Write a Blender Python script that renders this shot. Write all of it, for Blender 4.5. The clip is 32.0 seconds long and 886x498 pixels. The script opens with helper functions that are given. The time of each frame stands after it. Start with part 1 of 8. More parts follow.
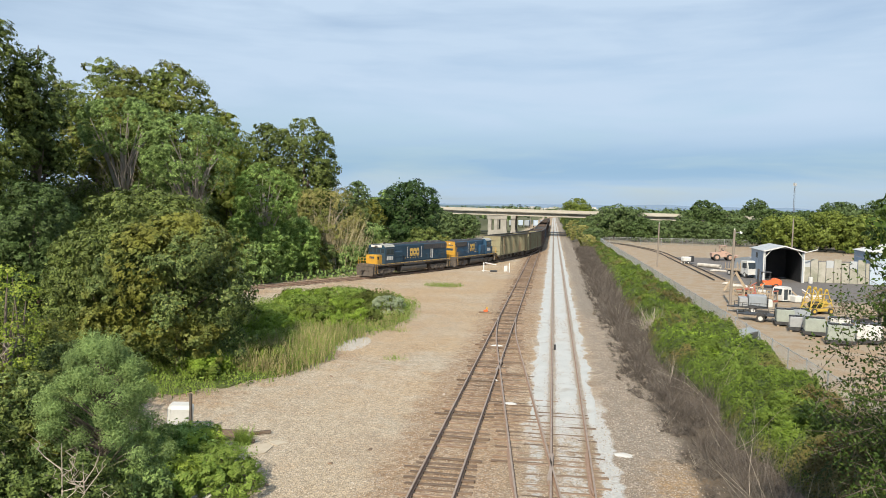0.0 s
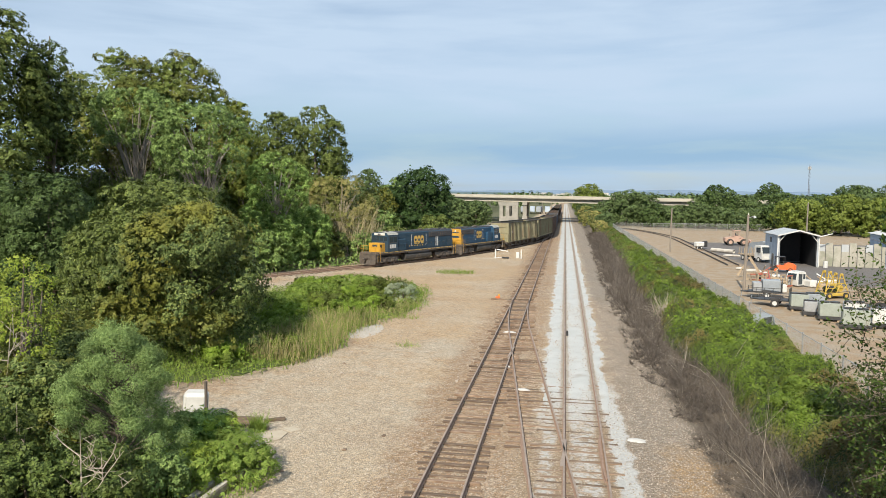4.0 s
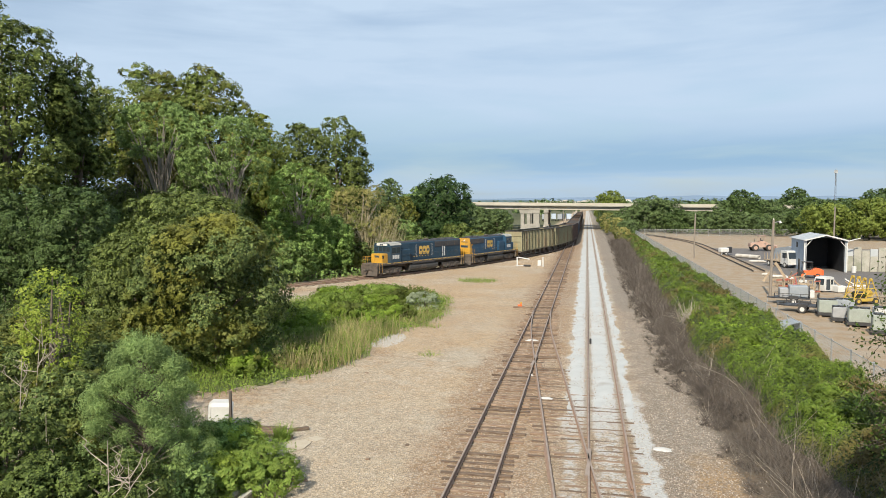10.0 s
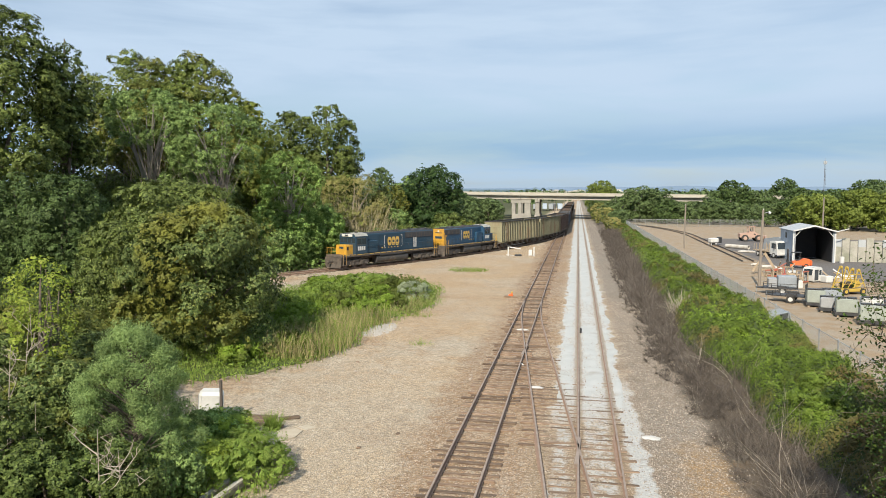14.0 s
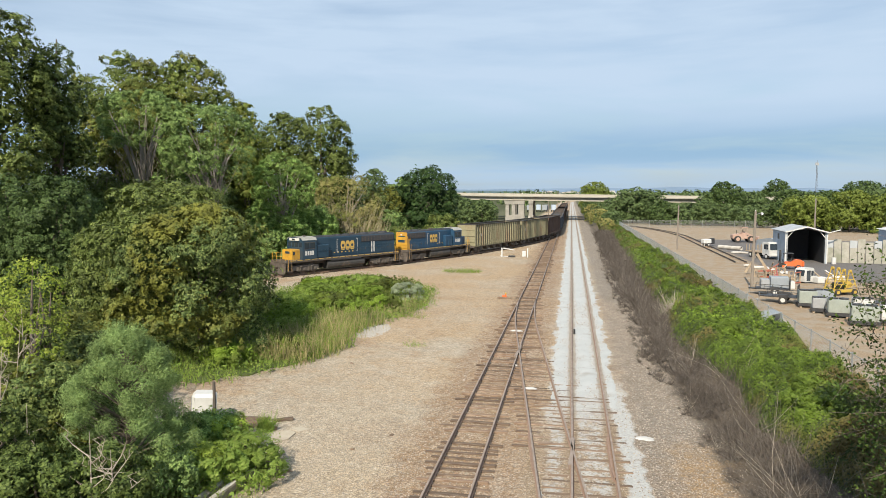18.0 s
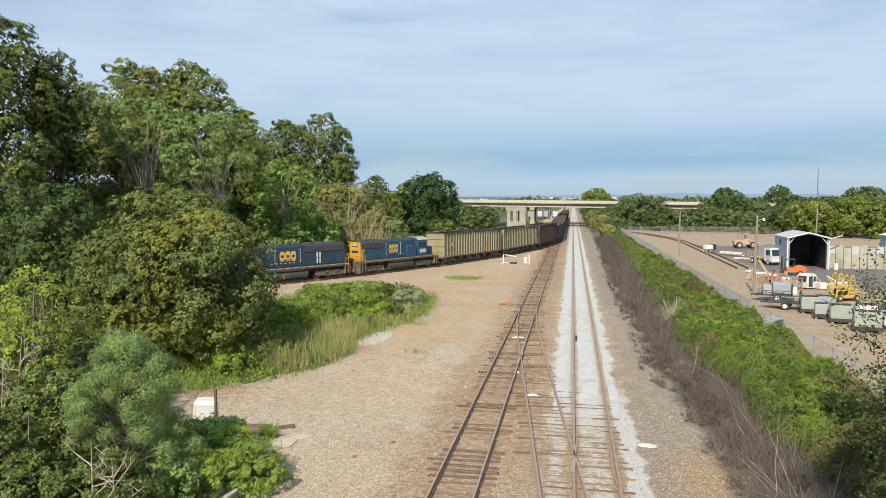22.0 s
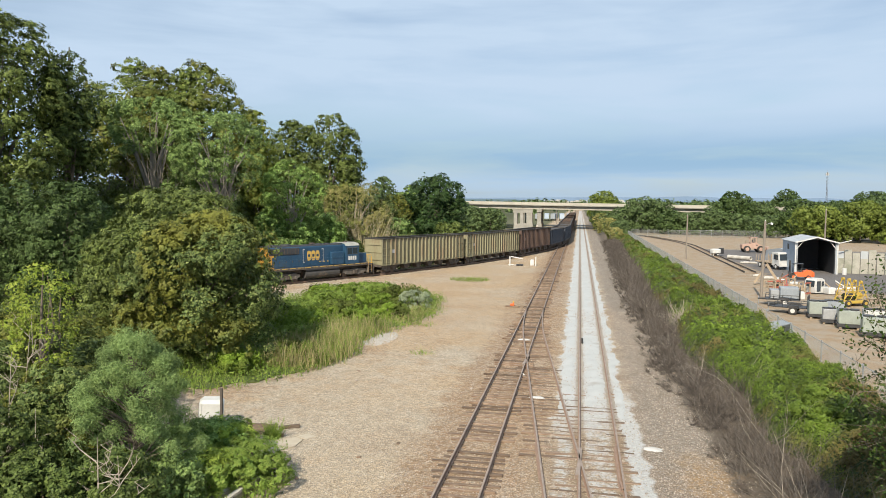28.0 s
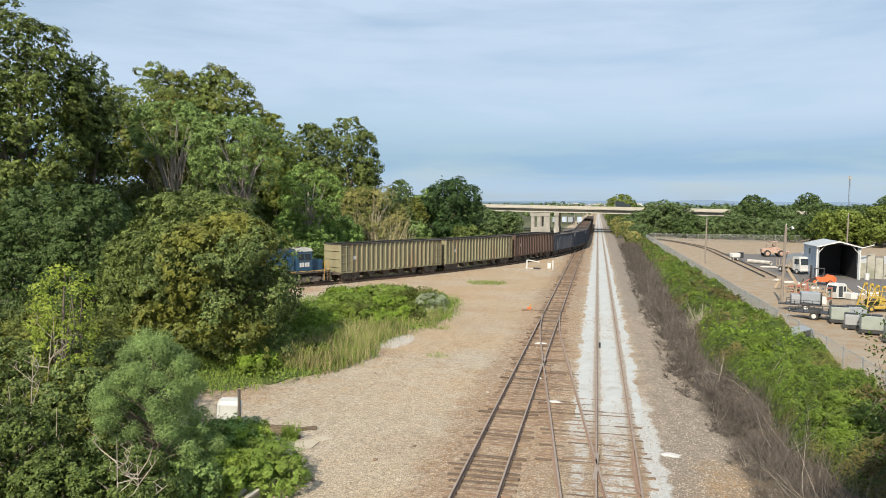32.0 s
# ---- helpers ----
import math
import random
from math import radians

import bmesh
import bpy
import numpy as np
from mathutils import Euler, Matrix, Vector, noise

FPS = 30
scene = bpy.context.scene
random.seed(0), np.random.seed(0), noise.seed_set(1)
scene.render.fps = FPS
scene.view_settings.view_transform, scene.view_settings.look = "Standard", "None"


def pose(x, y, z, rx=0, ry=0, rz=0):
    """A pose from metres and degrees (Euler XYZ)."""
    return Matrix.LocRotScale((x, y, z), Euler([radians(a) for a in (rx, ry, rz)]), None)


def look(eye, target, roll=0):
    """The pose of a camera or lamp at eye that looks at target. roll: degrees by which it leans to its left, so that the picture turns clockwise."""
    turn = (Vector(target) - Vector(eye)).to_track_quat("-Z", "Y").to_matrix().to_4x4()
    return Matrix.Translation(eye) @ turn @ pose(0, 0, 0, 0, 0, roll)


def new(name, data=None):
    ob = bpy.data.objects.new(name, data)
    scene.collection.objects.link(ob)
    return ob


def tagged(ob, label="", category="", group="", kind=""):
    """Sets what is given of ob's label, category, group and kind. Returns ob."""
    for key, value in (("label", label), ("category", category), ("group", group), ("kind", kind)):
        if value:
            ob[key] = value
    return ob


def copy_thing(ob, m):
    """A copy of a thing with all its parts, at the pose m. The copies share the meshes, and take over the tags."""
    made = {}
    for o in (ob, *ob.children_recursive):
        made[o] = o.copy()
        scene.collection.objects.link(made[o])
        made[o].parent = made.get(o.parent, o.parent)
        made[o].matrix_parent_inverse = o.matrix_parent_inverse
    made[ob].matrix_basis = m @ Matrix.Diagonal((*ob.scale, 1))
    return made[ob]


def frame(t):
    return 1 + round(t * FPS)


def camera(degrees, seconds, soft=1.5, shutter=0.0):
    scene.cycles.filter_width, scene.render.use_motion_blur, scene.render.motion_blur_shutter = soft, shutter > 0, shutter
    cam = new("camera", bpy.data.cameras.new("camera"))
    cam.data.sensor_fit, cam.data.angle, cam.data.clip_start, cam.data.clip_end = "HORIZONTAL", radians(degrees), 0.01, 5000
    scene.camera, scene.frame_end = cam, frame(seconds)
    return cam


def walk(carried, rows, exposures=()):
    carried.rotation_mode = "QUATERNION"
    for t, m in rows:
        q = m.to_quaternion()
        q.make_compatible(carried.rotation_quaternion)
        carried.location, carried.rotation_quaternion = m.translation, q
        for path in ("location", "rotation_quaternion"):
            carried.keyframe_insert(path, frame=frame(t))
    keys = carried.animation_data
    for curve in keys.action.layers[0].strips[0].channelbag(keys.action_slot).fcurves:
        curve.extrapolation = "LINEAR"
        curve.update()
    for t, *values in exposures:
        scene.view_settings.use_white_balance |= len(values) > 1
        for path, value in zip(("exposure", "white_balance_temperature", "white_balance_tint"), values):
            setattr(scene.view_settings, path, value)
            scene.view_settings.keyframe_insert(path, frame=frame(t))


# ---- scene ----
cam = camera(64.31, 32.0, soft=0.6)
walk(cam, [
    (0.0, pose(0, 0, 9.6, 86.678, -0.969, 8.916)),
    (0.5, pose(0, 0, 9.6, 86.383, -0.849, 9.023)),
    (1.0, pose(0, 0, 9.6, 86.083, -0.720, 9.068)),
    (1.5, pose(0, 0, 9.6, 85.951, -0.620, 9.052)),
    (2.0, pose(0, 0, 9.6, 85.854, -0.509, 9.099)),
    (2.5, pose(0, 0, 9.6, 85.775, -0.503, 9.161)),
    (3.0, pose(0, 0, 9.6, 85.679, -0.515, 9.329)),
    (3.5, pose(0, 0, 9.6, 85.611, -0.493, 9.587)),
    (5.5, pose(0, 0, 9.6, 85.696, -0.250, 10.529)),
    (6.0, pose(0, 0, 9.6, 85.832, -0.180, 10.779)),
    (6.5, pose(0, 0, 9.6, 86.062, -0.166, 11.058)),
    (7.0, pose(0, 0, 9.6, 86.205, -0.101, 11.753)),
    (7.5, pose(0, 0, 9.6, 86.254, -0.154, 12.327)),
    (8.0, pose(0, 0, 9.6, 86.429, -0.111, 12.361)),
    (8.5, pose(0, 0, 9.6, 86.388, -0.001, 12.071)),
    (9.0, pose(0, 0, 9.6, 86.294, 0.162, 11.916)),
    (9.5, pose(0, 0, 9.6, 86.194, 0.267, 11.644)),
    (10.0, pose(0, 0, 9.6, 86.309, 0.239, 11.526)),
    (10.5, pose(0, 0, 9.6, 86.198, -0.068, 11.418)),
    (11.0, pose(0, 0, 9.6, 86.091, -0.152, 11.299)),
    (11.5, pose(0, 0, 9.6, 85.984, -0.082, 11.283)),
    (12.0, pose(0, 0, 9.6, 85.907, -0.036, 11.292)),
    (12.5, pose(0, 0, 9.6, 85.773, -0.032, 11.217)),
    (13.0, pose(0, 0, 9.6, 85.644, -0.000, 11.052)),
    (13.5, pose(0, 0, 9.6, 85.515, 0.040, 10.912)),
    (14.0, pose(0, 0, 9.6, 85.448, 0.023, 10.820)),
    (14.5, pose(0, 0, 9.6, 85.354, 0.230, 10.800)),
    (16.5, pose(0, 0, 9.6, 85.416, 0.457, 10.627)),
    (17.0, pose(0, 0, 9.6, 85.445, 0.337, 10.563)),
    (17.5, pose(0, 0, 9.6, 85.448, 0.156, 10.439)),
    (18.0, pose(0, 0, 9.6, 85.543, 0.019, 10.312)),
    (18.5, pose(0, 0, 9.6, 85.720, -0.048, 10.206)),
    (19.0, pose(0, 0, 9.6, 85.929, -0.035, 10.162)),
    (19.5, pose(0, 0, 9.6, 86.078, -0.033, 10.163)),
    (20.0, pose(0, 0, 9.6, 86.220, -0.041, 10.166)),
    (20.5, pose(0, 0, 9.6, 86.277, -0.072, 10.144)),
    (21.0, pose(0, 0, 9.6, 86.275, -0.051, 10.173)),
    (21.5, pose(0, 0, 9.6, 86.156, -0.012, 10.288)),
    (22.0, pose(0, 0, 9.6, 86.084, 0.153, 10.424)),
    (22.5, pose(0, 0, 9.6, 86.102, 0.272, 10.555)),
    (23.0, pose(0, 0, 9.6, 86.121, 0.258, 10.642)),
    (23.5, pose(0, 0, 9.6, 86.187, 0.218, 10.743)),
    (24.0, pose(0, 0, 9.6, 86.228, 0.165, 10.830)),
    (24.5, pose(0, 0, 9.6, 86.312, 0.165, 10.927)),
    (25.0, pose(0, 0, 9.6, 86.461, 0.246, 11.058)),
    (25.5, pose(0, 0, 9.6, 86.514, 0.120, 11.082)),
    (27.5, pose(0, 0, 9.6, 86.301, -0.260, 11.006)),
    (28.0, pose(0, 0, 9.6, 86.201, -0.300, 10.984)),
    (28.5, pose(0, 0, 9.6, 86.099, -0.244, 11.076)),
    (29.0, pose(0, 0, 9.6, 86.059, -0.199, 11.216)),
    (29.5, pose(0, 0, 9.6, 86.109, -0.177, 11.365)),
    (30.0, pose(0, 0, 9.6, 86.237, -0.199, 11.585)),
    (30.5, pose(0, 0, 9.6, 86.393, -0.230, 11.801)),
    (31.0, pose(0, 0, 9.6, 86.410, -0.277, 11.949)),
    (31.5, pose(0, 0, 9.6, 86.415, -0.336, 12.206)),
    (32.0, pose(0, 0, 9.6, 86.440, -0.443, 12.373)),
])

# ---- light ----
SUN_EL, SUN_AZ = radians(39), radians(188)   # azimuth clockwise from +y
sun = new("sun", bpy.data.lights.new("sun", "SUN"))
sun.data.energy, sun.data.angle, sun.data.color = 5.0, radians(0.6), (1.0, 0.90, 0.74)
_to = Vector((math.sin(SUN_AZ) * math.cos(SUN_EL), math.cos(SUN_AZ) * math.cos(SUN_EL), math.sin(SUN_EL)))
sun.matrix_world = look(_to * 100, (0, 0, 0))
scene.view_settings.exposure = 0.45


def make_world():
    w = bpy.data.worlds.new("sky")
    scene.world = w
    w.use_nodes = True
    nt = w.node_tree
    N, L = nt.nodes, nt.links
    N.clear()
    out, bg = N.new("ShaderNodeOutputWorld"), N.new("ShaderNodeBackground")
    sky = N.new("ShaderNodeTexSky")
    sky.sky_type, sky.sun_disc = "NISHITA", False
    sky.sun_elevation, sky.sun_rotation = SUN_EL, SUN_AZ
    sky.air_density, sky.dust_density, sky.ozone_density = 1.0, 1.2, 1.5
    co, mp = N.new("ShaderNodeTexCoord"), N.new("ShaderNodeMapping")
    mp.inputs["Scale"].default_value = (1.0, 1.0, 7.0)
    mp.inputs["Rotation"].default_value = (0.05, -0.06, 0.4)
    L.new(co.outputs["Generated"], mp.inputs["Vector"])
    n1, n2 = N.new("ShaderNodeTexNoise"), N.new("ShaderNodeTexNoise")
    for n, sc, det, dist in ((n1, 2.2, 7, 0.6), (n2, 9.0, 6, 0.4)):
        n.inputs["Scale"].default_value, n.inputs["Detail"].default_value, n.inputs["Distortion"].default_value = sc, det, dist
        L.new(mp.outputs["Vector"], n.inputs["Vector"])
    add = N.new("ShaderNodeMath")
    add.operation = "MULTIPLY_ADD"
    L.new(n2.outputs["Fac"], add.inputs[0])
    add.inputs[1].default_value = 0.28
    L.new(n1.outputs["Fac"], add.inputs[2])
    ramp = N.new("ShaderNodeValToRGB")
    ramp.color_ramp.elements[0].position, ramp.color_ramp.elements[1].position = 0.42, 0.72
    ramp.color_ramp.elements[0].color, ramp.color_ramp.elements[1].color = (0.45, 0.45, 0.45, 1), (1, 1, 1, 1)
    L.new(add.outputs[0], ramp.inputs["Fac"])
    dim = N.new("ShaderNodeVectorMath")
    dim.operation = "SCALE"
    dim.inputs["Scale"].default_value = 0.085
    L.new(sky.outputs["Color"], dim.inputs[0])
    mix = N.new("ShaderNodeMix")
    mix.data_type = "RGBA"
    # the veil thins out in a band low over the horizon
    sep = N.new("ShaderNodeSeparateXYZ")
    L.new(co.outputs["Generated"], sep.inputs[0])
    wob = N.new("ShaderNodeMath")
    wob.operation = "MULTIPLY_ADD"
    L.new(n1.outputs["Fac"], wob.inputs[0])
    wob.inputs[1].default_value = 0.05
    L.new(sep.outputs["Z"], wob.inputs[2])
    lo, hi = N.new("ShaderNodeMapRange"), N.new("ShaderNodeMapRange")
    for r, a, b, c, d in ((lo, 0.05, 0.085, 0.55, 0.0), (hi, 0.085, 0.16, 0.0, 1.0)):
        r.interpolation_type = "SMOOTHSTEP"
        L.new(wob.outputs[0], r.inputs["Value"])
        for i, v in zip(("From Min", "From Max", "To Min", "To Max"), (a, b, c, d)):
            r.inputs[i].default_value = v
    tot, veil = N.new("ShaderNodeMath"), N.new("ShaderNodeMix")
    L.new(lo.outputs["Result"], tot.inputs[0])
    L.new(hi.outputs["Result"], tot.inputs[1])
    veil.data_type = "RGBA"
    veil.inputs["A"].default_value, veil.inputs["B"].default_value = (0.25, 0.385, 0.525, 1), (0.415, 0.52, 0.645, 1)
    L.new(tot.outputs[0], veil.inputs["Factor"])
    L.new(veil.outputs["Result"], mix.inputs["B"])
    L.new(ramp.outputs["Color"], mix.inputs["Factor"])
    L.new(dim.outputs[0], mix.inputs["A"])
    L.new(mix.outputs["Result"], bg.inputs["Color"])
    bg.inputs["Strength"].default_value = 1.0
    L.new(bg.outputs[0], out.inputs["Surface"])


make_world()

# ---- materials ----
def nodes_of(name):
    m = bpy.data.materials.new(name)
    m.use_nodes = True
    nt = m.node_tree
    return m, nt, nt.nodes, nt.links, nt.nodes["Principled BSDF"]


def rgba(c):
    return (c[0], c[1], c[2], 1.0)


def noise_node(N, L, vec, scale, detail=4, rough=0.6):
    n = N.new("ShaderNodeTexNoise")
    n.inputs["Scale"].default_value, n.inputs["Detail"].default_value, n.inputs["Roughness"].default_value = scale, detail, rough
    if vec is not None:
        L.new(vec, n.inputs["Vector"])
    return n.outputs["Fac"]


def mixc(N, L, fac, a, b):
    m = N.new("ShaderNodeMix")
    m.data_type = "RGBA"
    for key, v in (("Factor", fac), ("A", a), ("B", b)):
        if isinstance(v, (tuple, list)):
            m.inputs[key].default_value = rgba(v)
        elif isinstance(v, (int, float)):
            m.inputs[key].default_value = v
        else:
            L.new(v, m.inputs[key])
    return m.outputs["Result"]


def ramped(N, L, fac, lo, hi, a=0.0, b=1.0):
    r = N.new("ShaderNodeMapRange")
    r.interpolation_type = "SMOOTHSTEP"
    L.new(fac, r.inputs["Value"])
    for i, v in zip(("From Min", "From Max", "To Min", "To Max"), (lo, hi, a, b)):
        r.inputs[i].default_value = v
    return r.outputs["Result"]


def surface(name, c1, c2, scale=3.0, rough=0.7, metal=0.0, bump=0.2, fine=40.0, c3=None, c3_amount=0.35, rand=0.0, streak=None):
    """Two colours mixed by coarse and fine noise, a third in stains, with a bump; rand varies it from object to object."""
    m, nt, N, L, p = nodes_of(name)
    co = N.new("ShaderNodeTexCoord")
    vec = co.outputs["Object"]
    if streak:
        mp = N.new("ShaderNodeMapping")
        mp.inputs["Scale"].default_value = streak
        L.new(vec, mp.inputs["Vector"])
        vec = mp.outputs["Vector"]
    big, small = noise_node(N, L, vec, scale, 5), noise_node(N, L, vec, fine, 3)
    f = N.new("ShaderNodeMath")
    f.operation = "MULTIPLY_ADD"
    L.new(small, f.inputs[0])
    f.inputs[1].default_value = 0.5
    L.new(big, f.inputs[2])
    col = mixc(N, L, ramped(N, L, f.outputs[0], 0.5, 1.0), c1, c2)
    if c3:
        st = noise_node(N, L, vec, scale * 0.37 + 0.11, 7, 0.7)
        col = mixc(N, L, ramped(N, L, st, 0.62 - c3_amount * 0.3, 0.72), col, c3)
    if rand:
        oi = N.new("ShaderNodeObjectInfo")
        hsv = N.new("ShaderNodeHueSaturation")
        L.new(col, hsv.inputs["Color"])
        r = N.new("ShaderNodeMapRange")
        L.new(oi.outputs["Random"], r.inputs["Value"])
        r.inputs["To Min"].default_value, r.inputs["To Max"].default_value = 1 - rand, 1 + rand
        L.new(r.outputs["Result"], hsv.inputs["Value"])
        col = hsv.outputs["Color"]
    L.new(col, p.inputs["Base Color"])
    p.inputs["Metallic"].default_value = metal
    L.new(ramped(N, L, big, 0.2, 0.8, max(0.05, rough - 0.12), min(1, rough + 0.12)), p.inputs["Roughness"])
    if bump:
        b = N.new("ShaderNodeBump")
        b.inputs["Strength"].default_value, b.inputs["Distance"].default_value = bump, 0.02
        L.new(small, b.inputs["Height"])
        L.new(b.outputs["Normal"], p.inputs["Normal"])
    return m


def leaf(name, cols, trans=0.35, rough=0.55, patch=None, patch_scale=0.25):
    """Leaves: a colour for each leaf by its island, in drifts over the crown, some light passing through."""
    m, nt, N, L, p = nodes_of(name)
    geo = N.new("ShaderNodeNewGeometry")
    ramp = N.new("ShaderNodeValToRGB")
    e = ramp.color_ramp.elements
    e[0].color, e[1].color = rgba(cols[0]), rgba(cols[-1])
    for i, c in enumerate(cols[1:-1]):
        k = e.new((i + 1) / (len(cols) - 1))
        k.color = rgba(c)
    L.new(geo.outputs["Random Per Island"], ramp.inputs["Fac"])
    col = ramp.outputs["Color"]
    co = N.new("ShaderNodeTexCoord")
    if patch:
        n = noise_node(N, L, co.outputs["Object"], patch_scale, 3)
        col = mixc(N, L, ramped(N, L, n, 0.46, 0.60, 0, 0.85), col, patch)
    n = noise_node(N, L, co.outputs["Object"], 0.7, 3)
    hsv = N.new("ShaderNodeHueSaturation")
    L.new(col, hsv.inputs["Color"])
    L.new(ramped(N, L, n, 0.3, 0.7, 0.72, 1.25), hsv.inputs["Value"])
    col = hsv.outputs["Color"]
    L.new(col, p.inputs["Base Color"])
    p.inputs["Roughness"].default_value = rough
    p.inputs["Specular IOR Level"].default_value = 0.18
    tr, mx = N.new("ShaderNodeBsdfTranslucent"), N.new("ShaderNodeMixShader")
    L.new(col, tr.inputs["Color"])
    mx.inputs["Fac"].default_value = trans
    L.new(p.outputs[0], mx.inputs[1])
    L.new(tr.outputs[0], mx.inputs[2])
    L.new(mx.outputs[0], N["Material Output"].inputs["Surface"])
    return m


def plain(name, c, rough=0.5, metal=0.0, emit=None):
    return surface(name, c, tuple(v * 0.82 for v in c), 2.0, rough, metal, 0.08, 25.0)


def glass(name, tint=(0.03, 0.04, 0.05)):
    m, nt, N, L, p = nodes_of(name)
    p.inputs["Base Color"].default_value = rgba(tint)
    p.inputs["Roughness"].default_value = 0.06
    p.inputs["Specular IOR Level"].default_value = 0.8
    return m


# ---- mesh building ----
class Bits:
    """Collects vertices and faces of one mesh."""

    def __init__(self):
        self.v, self.f = [], []

    def add(self, verts, faces):
        o = len(self.v)
        self.v.extend(tuple(q) for q in verts)
        self.f.extend(tuple(i + o for i in q) for q in faces)
        return self

    def box(self, x0, x1, y0, y1, z0, z1, m=None, cut=0.0):
        """A box; cut bevels its edges along x, y and z."""
        if cut <= 0:
            vs = [(x, y, z) for x in (x0, x1) for y in (y0, y1) for z in (z0, z1)]
            fs = [(0, 1, 3, 2), (4, 6, 7, 5), (0, 4, 5, 1), (2, 3, 7, 6), (0, 2, 6, 4), (1, 5, 7, 3)]
        else:
            c = min(cut, (x1 - x0) / 2.1, (y1 - y0) / 2.1, (z1 - z0) / 2.1)
            vs, ix = [], {}
            for sx in (0, 1):
                for sy in (0, 1):
                    for sz in (0, 1):
                        X, Y, Z = (x0, x1)[sx], (y0, y1)[sy], (z0, z1)[sz]
                        a, b, d = (c, -c)[sx], (c, -c)[sy], (c, -c)[sz]
                        for k, q in enumerate(((X, Y + b, Z + d), (X + a, Y, Z + d), (X + a, Y + b, Z))):
                            ix[sx, sy, sz, k] = len(vs)
                            vs.append(q)
            fs = []
            g = lambda a, b, d, k: ix[a, b, d, k]
            for s in (0, 1):
                fs.append(tuple(g(s, a, b, 0) for a, b in ((0, 0), (0, 1), (1, 1), (1, 0))))
                fs.append(tuple(g(a, s, b, 1) for a, b in ((0, 0), (0, 1), (1, 1), (1, 0))))
                fs.append(tuple(g(a, b, s, 2) for a, b in ((0, 0), (0, 1), (1, 1), (1, 0))))
            for a in (0, 1):
                for b in (0, 1):
                    fs.append((g(0, a, b, 1), g(1, a, b, 1), g(1, a, b, 2), g(0, a, b, 2)))
                    fs.append((g(a, 0, b, 0), g(a, 1, b, 0), g(a, 1, b, 2), g(a, 0, b, 2)))
                    fs.append((g(a, b, 0, 0), g(a, b, 1, 0), g(a, b, 1, 1), g(a, b, 0, 1)))
                    for d in (0, 1):
                        fs.append((g(a, b, d, 0), g(a, b, d, 1), g(a, b, d, 2)))
        if m is not None:
            vs = [m @ Vector(q) for q in vs]
        return self.add(vs, fs)

    def rod(self, p, q, r0, r1=None, n=8, caps=True):
        p, q = Vector(p), Vector(q)
        r1 = r0 if r1 is None else r1
        d = (q - p).normalized()
        a = d.orthogonal().normalized()
        b = d.cross(a)
        vs = []
        for c, r in ((p, r0), (q, r1)):
            for i in range(n):
                t = 2 * math.pi * i / n
                vs.append(c + a * (r * math.cos(t)) + b * (r * math.sin(t)))
        fs = [(i, (i + 1) % n, n + (i + 1) % n, n + i) for i in range(n)]
        if caps:
            fs += [tuple(range(n - 1, -1, -1)), tuple(range(n, 2 * n))]
        return self.add(vs, fs)

    def tube(self, pts, radii, n=6):
        """A tapering tube through points."""
        vs, fs = [], []
        pts = [Vector(p) for p in pts]
        for i, p in enumerate(pts):
            d = (pts[min(i + 1, len(pts) - 1)] - pts[max(i - 1, 0)]).normalized()
            a = d.orthogonal().normalized()
            b = d.cross(a)
            for k in range(n):
                t = 2 * math.pi * k / n
                vs.append(p + a * (radii[i] * math.cos(t)) + b * (radii[i] * math.sin(t)))
        for i in range(len(pts) - 1):
            for k in range(n):
                fs.append((i * n + k, i * n + (k + 1) % n, (i + 1) * n + (k + 1) % n, (i + 1) * n + k))
        fs.append(tuple(range((len(pts) - 1) * n, len(pts) * n)))
        return self.add(vs, fs)

    def prism(self, outline, y0, y1, axis="y"):
        """A closed outline in x, z pushed from y0 to y1 (axis 'x': outline in y, z pushed along x)."""
        n = len(outline)
        if axis == "y":
            vs = [(a, y0, b) for a, b in outline] + [(a, y1, b) for a, b in outline]
        elif axis == "x":
            vs = [(y0, a, b) for a, b in outline] + [(y1, a, b) for a, b in outline]
        else:
            vs = [(a, b, y0) for a, b in outline] + [(a, b, y1) for a, b in outline]
        fs = [(i, (i + 1) % n, n + (i + 1) % n, n + i) for i in range(n)]
        fs += [tuple(range(n - 1, -1, -1)), tuple(range(n, 2 * n))]
        return self.add(vs, fs)

    def mesh(self, name, material, smooth=False):
        me = bpy.data.meshes.new(name)
        me.from_pydata([tuple(q) for q in self.v], [], self.f)
        bm = bmesh.new()
        bm.from_mesh(me)
        bmesh.ops.recalc_face_normals(bm, faces=bm.faces)
        bm.to_mesh(me)
        bm.free()
        me.materials.append(material)
        if smooth:
            me.polygons.foreach_set("use_smooth", [True] * len(me.polygons))
        return me


def part(name, bits, material, parent, label="", smooth=False, m=None):
    ob = new(name, bits if isinstance(bits, bpy.types.Mesh) else bits.mesh(name, material, smooth))
    ob.parent = parent
    if m is not None:
        ob.matrix_basis = m
    if label:
        ob["label"] = label
    return ob


def thing(name, label, category, group="", kind="", m=None):
    ob = new(name)
    if m is not None:
        ob.matrix_basis = m
    return tagged(ob, label, category, group, kind)


